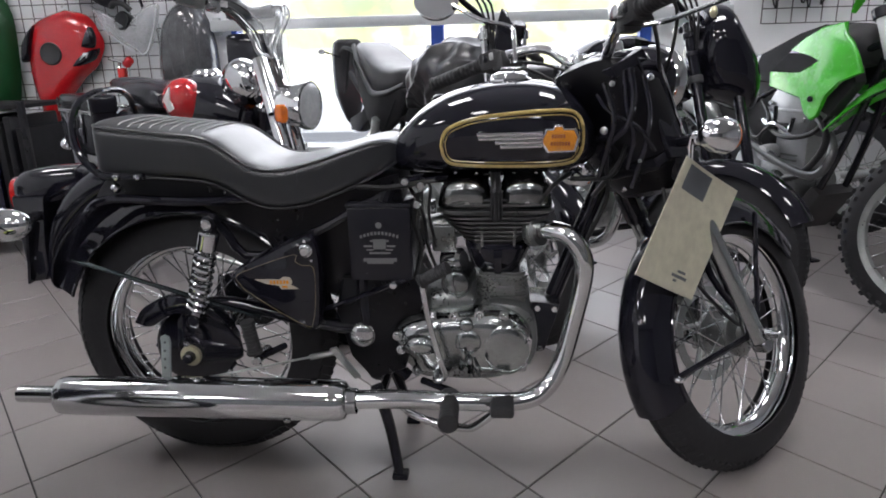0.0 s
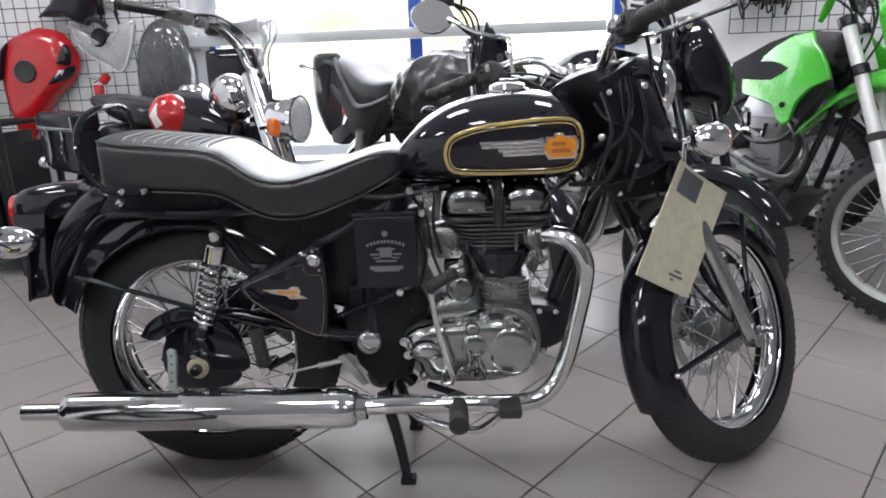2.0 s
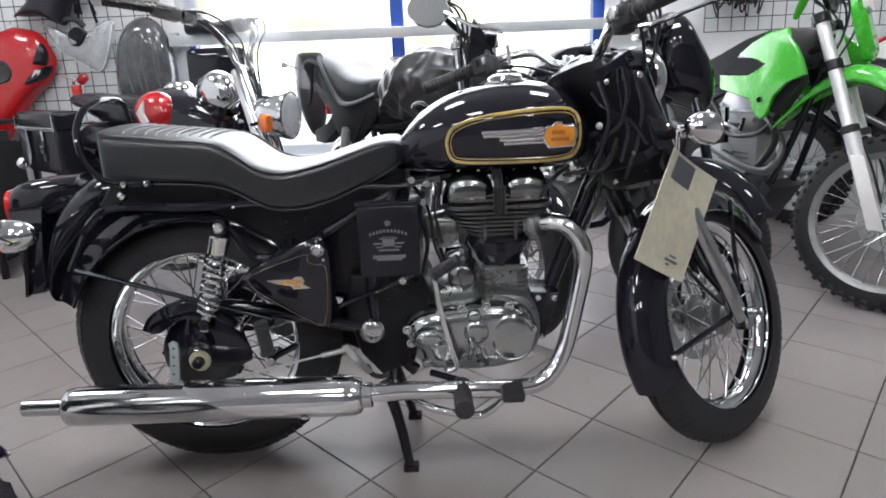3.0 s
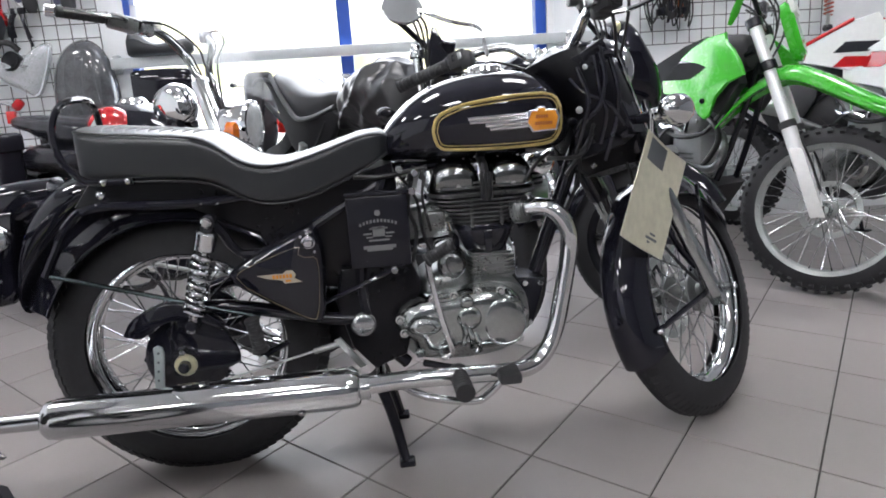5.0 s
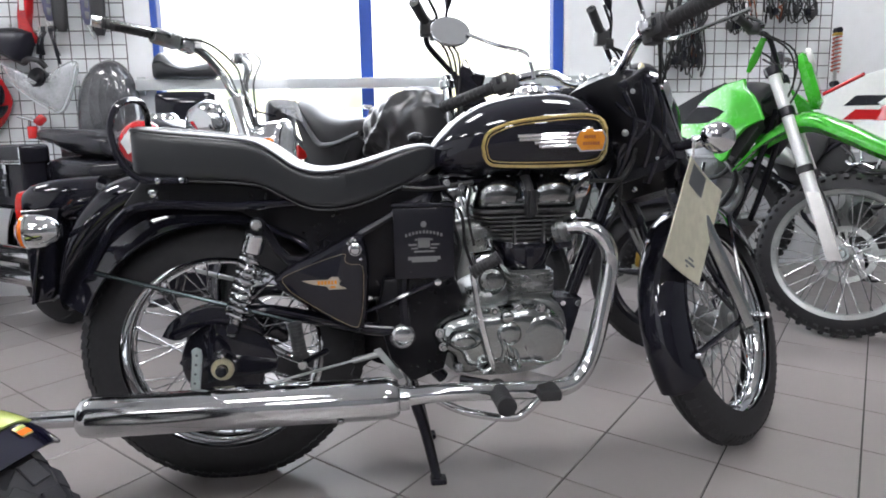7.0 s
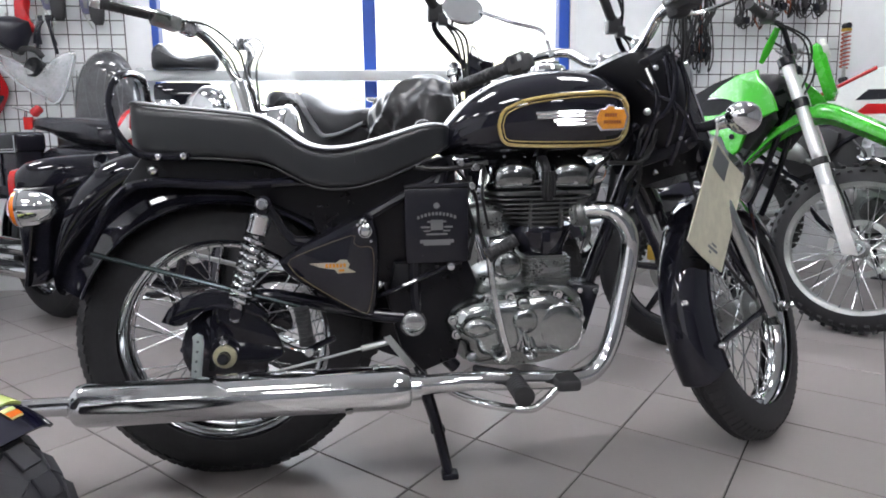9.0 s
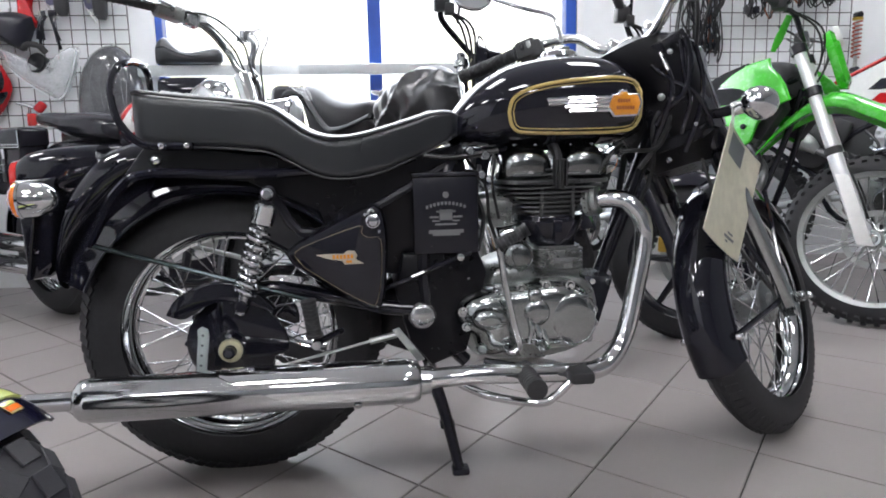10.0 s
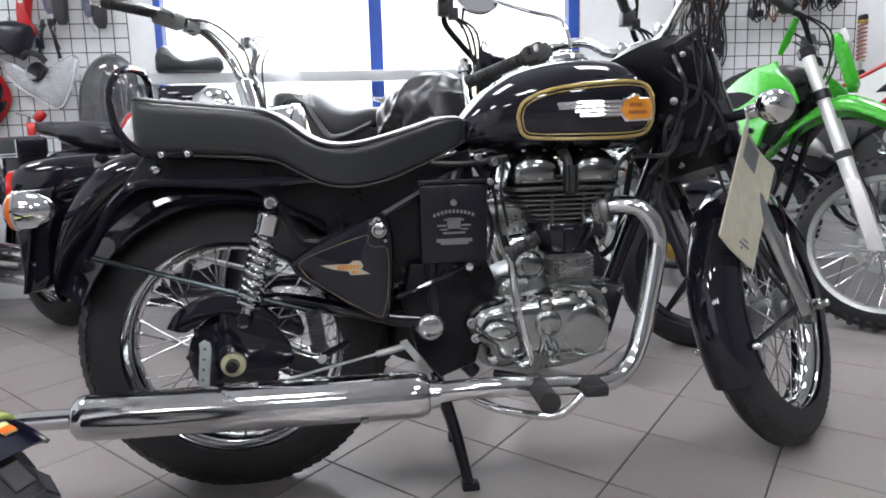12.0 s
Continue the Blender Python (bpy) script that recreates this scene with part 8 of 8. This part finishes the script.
# green fairing beside it
gf = thing("green_fairing", "dark green plastic fairing hung at the end of the grid", "fairing")
bm = B()
dome(bm, [(-2.18, 1.42), (-2.125, 1.3), (-2.13, 1.1), (-2.15, 0.92), (-2.2, 0.78), (-2.36, 0.76), (-2.46, 1.0), (-2.46, 1.3), (-2.34, 1.44)], GY, 0.1, 3, 8, 0.5)
part("shell", bm, mat("dark_green_plastic", (0.008, 0.06, 0.018), 0.3, vary=0.1, noise_scale=6), gf)
hook(gf, -2.2, 1.42, 2.36)

# clear cover
cov = thing("clear_cover", "clear plastic headlamp cover hung on the grid", "cover")
bm = B()
O = [(-1.63, 1.33), (-1.53, 1.29), (-1.45, 1.22), (-1.39, 1.175), (-1.33, 1.23), (-1.27, 1.33), (-1.22, 1.32), (-1.25, 1.2), (-1.3, 1.09), (-1.345, 1.05), (-1.41, 1.09), (-1.5, 1.14), (-1.58, 1.22)]
dome(bm, O, GY - 0.002, 0.07, 3, 6)
part("shell", bm, mat("cloudy_clear_plastic", (0.7, 0.72, 0.75), 0.08, alpha=0.36, vary=0.3, noise_scale=14, coat=1.0, bump=1.0, bump_scale=18), cov)
# pale edge beads: whitish highlights along the rim put in as colour
for pts in ([(-1.62, 1.325), (-1.5, 1.26), (-1.39, 1.18), (-1.32, 1.25), (-1.245, 1.325)], [(-1.6, 1.24), (-1.5, 1.15), (-1.345, 1.055), (-1.27, 1.17), (-1.225, 1.31)]):
    bm = B()
    tube(bm, [(x, 2.345, z) for x, z in pts], 0.004, 6, smooth=4)
    part("edge", bm, mat("edge_highlight", (0.72, 0.74, 0.78), 0.3), cov)
hook(cov, -1.62, 1.32, 2.36)

# film-wrapped seat
seatw = thing("wrapped_seat", "black motorcycle seat wrapped in cling film on the grid", "seat")
bm = B()
dome(bm, [(-1.255, 0.86), (-1.25, 1.06), (-1.21, 1.22), (-1.13, 1.32), (-1.03, 1.34), (-0.95, 1.27), (-0.905, 1.12), (-0.9, 0.98), (-0.91, 0.86)], GY, 0.1, 4, 8)
part("pad", bm, WRAP, seatw, "cling film over black vinyl")
rr = random.Random(9)
for k in range(6):
    x = -1.19 + 0.05 * k + rr.uniform(-0.015, 0.015)
    bm = B()
    tube(bm, [(x + 0.008, 2.27, 1.25 - 0.01 * abs(k - 3)), (x + rr.uniform(-0.02, 0.02), 2.267, 1.1), (x + rr.uniform(-0.03, 0.03), 2.271, 0.93)], 0.0018, 5, smooth=4)
    part("film_fold", bm, mat("film_edge", (0.09, 0.092, 0.1), 0.2, coat=0.6), seatw)
hook(seatw, -1.04, 1.33, 2.36)

# pointed dark fairing, guards
f2 = thing("nose_fairing", "dark pointed nose fairing hung on the grid", "fairing")
bm = B()
dome(bm, [(-1.77, 1.375), (-1.69, 1.44), (-1.63, 1.5), (-1.54, 1.52), (-1.42, 1.49), (-1.445, 1.41), (-1.49, 1.318), (-1.53, 1.325), (-1.6, 1.368), (-1.7, 1.368)], GY, 0.09, 2)
part("shell", bm, mat("dark_blue_black_plastic", (0.012, 0.012, 0.02), 0.35, vary=0.2, noise_scale=8), f2)
bm = B()
tube(bm, [(-1.765, 2.35, 1.372), (-1.69, 2.318, 1.383), (-1.6, 2.3, 1.378), (-1.53, 2.31, 1.335), (-1.49, 2.33, 1.322)], 0.005, 6, smooth=4)
part("rim", bm, DARKPLASTIC, f2)
hook(f2, -1.55, 1.515, 2.36)
# black lamp cup behind the clear cover
lc = thing("lamp_cup", "round black plastic lamp cup hung on the grid", "lamp cup")
bm = B()
lathe(bm, [(0, -0.03), (0.03, -0.028), (0.05, 0.0), (0.054, 0.05), (0.05, 0.055), (0.044, 0.05), (0, 0.04)], 24, along((-1.41, 2.36, 1.235), (-1.425, 2.3, 1.25)))
part("cup", bm, DEEPBLACK, lc)
bm = B()
tube(bm, [(-1.5, 2.345, 1.325), (-1.46, 2.335, 1.345), (-1.41, 2.335, 1.335), (-1.38, 2.345, 1.3)], 0.016, 10, smooth=4)
part("rubber_hose", bm, GRIP, lc)
hook(lc, -1.42, 1.31, 2.36)
g3 = thing("fork_guard_spare", "red plastic fork guard hung on the grid", "guard")
bm = B()
dome(bm, [(-1.485, 1.78), (-1.42, 1.78), (-1.425, 1.62), (-1.44, 1.52), (-1.41, 1.44), (-1.5, 1.445), (-1.51, 1.56), (-1.495, 1.66)], GY, 0.045, 3)
part("shell", bm, REDPLASTIC, g3)
bm = B()
slab(bm, [(-1.475, 1.68), (-1.45, 1.68), (-1.455, 1.6), (-1.48, 1.6)], 2.332, 2.336, 0.001)
part("flash", bm, WHITEPLASTIC, g3)
hook(g3, -1.45, 1.77, 2.36)
STRIPBLUE = mat("blue_grey_print", (0.1, 0.1, 0.17), 0.35, vary=0.3, noise_scale=14)
for dx, low in ((0.0, 0.0), (0.196, -0.02)):
    b4 = thing("packed_grip_pair", "dark sleeve with a blue-grey printed card hung on the grid", "packaged part", pose(dx, 0, low), "packed grips")
    bm = B()
    slab(bm, [(-1.372, 1.8), (-1.305, 1.8), (-1.318, 1.55), (-1.352, 1.545), (-1.366, 1.6)], 2.35, 2.362, 0.004)
    part("card", bm, STRIPBLUE, b4, "blue-grey printed card")
    bm = B()
    loft(bm, dense([(1.49, -1.272, 2.345, 0.02, 0.012), (1.52, -1.275, 2.34, 0.034, 0.022), (1.65, -1.273, 2.338, 0.038, 0.026), (1.8, -1.27, 2.34, 0.038, 0.024)], 12), 20, 3)
    for v in bm.verts:
        v.co = Vector((v.co.y, v.co.z, v.co.x))
    part("sleeve", bm, DARKPLASTIC, b4, "dark ribbed sleeve")
    for k in range(3):
        bm = B()
        slab(bm, [(-1.338 - 0.004 * k, 1.74 - 0.06 * k), (-1.322, 1.735 - 0.06 * k), (-1.326, 1.695 - 0.06 * k), (-1.343, 1.7 - 0.06 * k)], 2.346, 2.3495, 0.001)
        part("print_bar", bm, GREYPRINT, b4)
    bm = B()
    tube(bm, [(-1.35, 2.35, 1.55), (-1.33, 2.345, 1.52), (-1.305, 2.345, 1.47)], 0.005, 8)
    part("peg", bm, STEEL, b4)
    hook(b4, -1.32, 1.79, 2.35)

# control levers
lv = thing("control_levers", "bunch of black control levers on a hook", "levers")
rr = random.Random(4)
for k in range(6):
    x, z = -1.385 + 0.014 * k, 1.5
    bm = B()
    e = rr.uniform(-0.05, 0.05)
    tube(bm, [(x, 2.355 - 0.004 * k, z), (x + e * 0.6, 2.33 - 0.003 * k, z - 0.07), (x + e, 2.34, z - rr.uniform(0.12, 0.2))], [0.007, 0.006, 0.009], 8, smooth=4)
    part("lever", bm, SATIN, lv)
    bm = B()
    box(bm, (x - 0.014, 2.34 - 0.004 * k, z - 0.012), (x + 0.014, 2.36 - 0.004 * k, z + 0.018), 0.005)
    part("clamp", bm, SATIN if k % 3 else STEEL, lv)
hook(lv, -1.345, 1.51, 2.33)
# lever with a red end
rl = thing("spare_pedal", "chrome pedal with a red rubber end on the grid", "pedal")
bm = B()
tube(bm, [(-1.5, 2.366, 1.03), (-1.5, 2.35, 0.985), (-1.49, 2.345, 0.93), (-1.45, 2.345, 0.925), (-1.448, 2.345, 0.99), (-1.49, 2.345, 1.02), (-1.56, 2.35, 1.04)], 0.009, 10, smooth=4)
part("arm", bm, CHROME, rl)
bm = B()
lathe(bm, [(0, 0), (0.02, 0.002), (0.026, 0.012), (0.025, 0.05), (0.018, 0.06), (0, 0.062)], 18, along((-1.462, 2.345, 0.995), (-1.41, 2.345, 1.045)))
part("rubber", bm, REDPLASTIC, rl, "red rubber end")
bm = B()
box(bm, (-1.512, 2.335, 0.915), (-1.465, 2.365, 0.985), 0.006)
part("bracket", bm, REDLENS, rl)

# dark stock leaning in the corner beyond the cruiser
st = thing("parts_rack", "dark rack of spare panels beside the grid", "rack")
for x in (-2.36, -1.72):
    for y in (1.75, 2.2):
        bm = B()
        box(bm, (x - 0.015, y - 0.015, 0.012), (x + 0.015, y + 0.015, 0.84), 0.003)
        part("upright", bm, DEEPBLACK, st)
for z in (0.1, 0.8):
    bm = B()
    box(bm, (-2.36, 1.75, z), (-1.72, 2.2, z + 0.02), 0.003)
    part("shelf", bm, DULLBLACK, st)
for k in range(10):
    x = -2.34 + 0.061 * k
    bm = B()
    box(bm, (x, 1.77, 0.122), (x + 0.04, 2.16, 0.7 + 0.03 * (k % 3)), 0.008)
    part("panel", bm, (DEEPBLACK, DULLBLACK, DARKBLUE, DULLBLACK)[k % 4], st)

# seat on the rail, cased part under it
rs = thing("motorcycle_saddle", "black motorcycle seat lying on the window rail", "saddle")
bm = B()
loft(bm, dense([(-0.815, 2.36, 1.285, 0.03, 0.045), (-0.8, 2.36, 1.295, 0.05, 0.062), (-0.755, 2.36, 1.305, 0.06, 0.072), (-0.71, 2.36, 1.28, 0.06, 0.048), (-0.65, 2.36, 1.266, 0.06, 0.034), (-0.56, 2.36, 1.27, 0.055, 0.04), (-0.5, 2.36, 1.276, 0.045, 0.044), (-0.47, 2.36, 1.274, 0.03, 0.036), (-0.46, 2.36, 1.27, 0.015, 0.02)], 22), 24, 3)
part("pad", bm, VINYL, rs)
bm = B()
tube(bm, [(-0.8, 2.305, 1.32), (-0.755, 2.297, 1.325), (-0.7, 2.297, 1.295), (-0.62, 2.298, 1.275), (-0.54, 2.315, 1.285)], 0.004, 6, smooth=4)
part("piping", bm, VINYL, rs)
ub = thing("boxed_part", "black boxed part standing on the sill", "box")
bm = B()
loft(bm, dense([(-0.785, 2.27, 0.845, 0.05, 0.3), (-0.75, 2.27, 0.845, 0.06, 0.31), (-0.5, 2.27, 0.845, 0.06, 0.31), (-0.465, 2.27, 0.84, 0.05, 0.3)], 12), 28, 6)
part("case", bm, BLACK, ub)
bm = B()
box(bm, (-0.8, 2.18, 0.012), (-0.4, 2.34, 0.535), 0.006)
part("stand", bm, SATIN, ub)

# cable looms
def loom(label, x0, x1, z1, z0, n, seed):
    q = random.Random(seed)
    L = thing("cable_bundle", label, "cables", None, "cable bundles")
    for k in range(n):
        x = q.uniform(x0, x1)
        y = 2.345 - q.uniform(0, 0.05)
        zb = z0 + q.uniform(0, 0.22) * (z1 - z0)
        pts = [(x, 2.365, z1 + q.uniform(-0.02, 0.02))]
        for i in range(1, 5):
            f = i / 5
            pts.append((x + q.uniform(-0.035, 0.035), y + q.uniform(-0.015, 0.01), z1 + (zb - z1) * f))
        x2 = x + q.uniform(-0.06, 0.06)
        pts += [((x + x2) / 2, y, zb), (x2, y - 0.008, zb + 0.06), (x2 + q.uniform(-0.03, 0.03), y, zb + 0.3 * (z1 - z0)), (x + 0.01, 2.365, z1)]
        bm = B()
        tube(bm, pts, q.choice((0.0035, 0.0045, 0.006)), 6, smooth=4)
        part("cable", bm, CABLE if k % 4 else q.choice((SATIN, DARKBLUE, MAROON)), L)
        if k % 3 == 0:
            bm = B()
            box(bm, (x2 - 0.016, y - 0.022, zb + 0.02), (x2 + 0.016, y + 0.006, zb + 0.06), 0.004)
            part("connector", bm, (DARKPLASTIC, SATIN, GREYPRINT)[k % 2], L)
    hook(L, (x0 + x1) / 2, z1, 2.35)
    return L


loom("tangled bundle of black control cables on the grid", 2.2, 2.44, 1.78, 1.2, 20, 3)
loom("bundle of black wiring looms on the grid", 2.56, 2.72, 1.8, 1.46, 9, 8)
loom("bundle of black wiring looms with connectors on the grid", 2.78, 3.13, 1.8, 1.52, 18, 5)
# shock absorber
sh = thing("spare_shock", "gold and red coil-spring shock absorber hung on the grid", "shock absorber")
bm = B()
rod(bm, (3.31, 2.34, 1.16), (3.31, 2.34, 1.5), 0.011, 12)
part("damper", bm, STEEL, sh)
bm = B()
tube(bm, [(3.31 + 0.024 * math.cos(k * 0.5), 2.34 + 0.024 * math.sin(k * 0.5), 1.24 + 0.0019 * k) for k in range(116)], 0.0052, 6)
part("spring", bm, mat("red_spring_paint", (0.4, 0.06, 0.03), 0.3, coat=0.6), sh, "red coil spring")
for z in (1.165, 1.49):
    bm = B()
    rod(bm, (3.31, 2.315, z), (3.31, 2.365, z), 0.02, 16)
    part("eye", bm, SATIN, sh)
bm = B()
rod(bm, (3.31, 2.34, 1.46), (3.31, 2.34, 1.475), 0.03, 18)
part("spring_seat", bm, GOLDPART, sh)
# ---- floor: grout bed and separate tiles ----
floor_bed = B()
FL = 0.012
box(floor_bed, (X0, Y0, -0.2), (X1, Y1, FL - 0.0035), 0)
FLOOR = tagged(part("floor", floor_bed, GROUT, smooth=False), "grey glazed tiles laid diagonally with dark joints", "floor", kind="structure")
TU, TV = 0.31, 0.312
UA, VA = radians(50.4), radians(133.9)
ORG = Vector((0.81, -0.1563, FL))
U, V = Vector((math.cos(UA), math.sin(UA), 0)), Vector((math.cos(VA), math.sin(VA), 0))
tb = B()
JT = 0.0024
rows = []
for z, e in ((-0.0045, 0.0), (-0.0012, 0.0), (0.0, 0.0012)):
    gu, gv = TU / 2 - JT - e, TV / 2 - JT - e
    rows.append([tb.verts.new(U * gu * a + V * gv * b + Vector((0, 0, z))) for a, b in ((-1, -1), (1, -1), (1, 1), (-1, 1))])
for A_, C_ in zip(rows, rows[1:]):
    for k in range(4):
        tb.faces.new((A_[k], A_[(k + 1) % 4], C_[(k + 1) % 4], C_[k]))
tb.faces.new(rows[-1])
tb.faces.new(rows[0][::-1])
tile0 = None
rest = B()
cells = []
for i in range(-40, 41):
    for j in range(-40, 41):
        c = ORG + U * TU * (i + 0.5) + V * TV * (j + 0.5)
        if X0 - 0.1 < c.x < X1 + 0.1 and Y0 - 0.1 < c.y < Y1 + 0.1:
            cells.append((math.hypot(c.x - 0.7, (c.y - 0.2) * 1.2), c))
cells.sort(key=lambda a: a[0])
for k, (d, c) in enumerate(cells):
    m = Matrix.Translation(c)
    if k < 280:
        if tile0 is None:
            tile0 = part("tile", tb, TILE, FLOOR, smooth=False)
            tile0.matrix_local = m
        else:
            share("tile", tile0, FLOOR, m)
    else:
        inside = X0 + 0.2 < c.x < X1 - 0.2 and Y0 + 0.2 < c.y < Y1 - 0.2
        vs = [rest.verts.new(c + U * (TU / 2 - JT) * a + V * (TV / 2 - JT) * b) for a, b in ((-1, -1), (1, -1), (1, 1), (-1, 1))]
        rest.faces.new(vs)
tagged(part("tile_field", rest, TILE, FLOOR, smooth=False), kind="stuff")
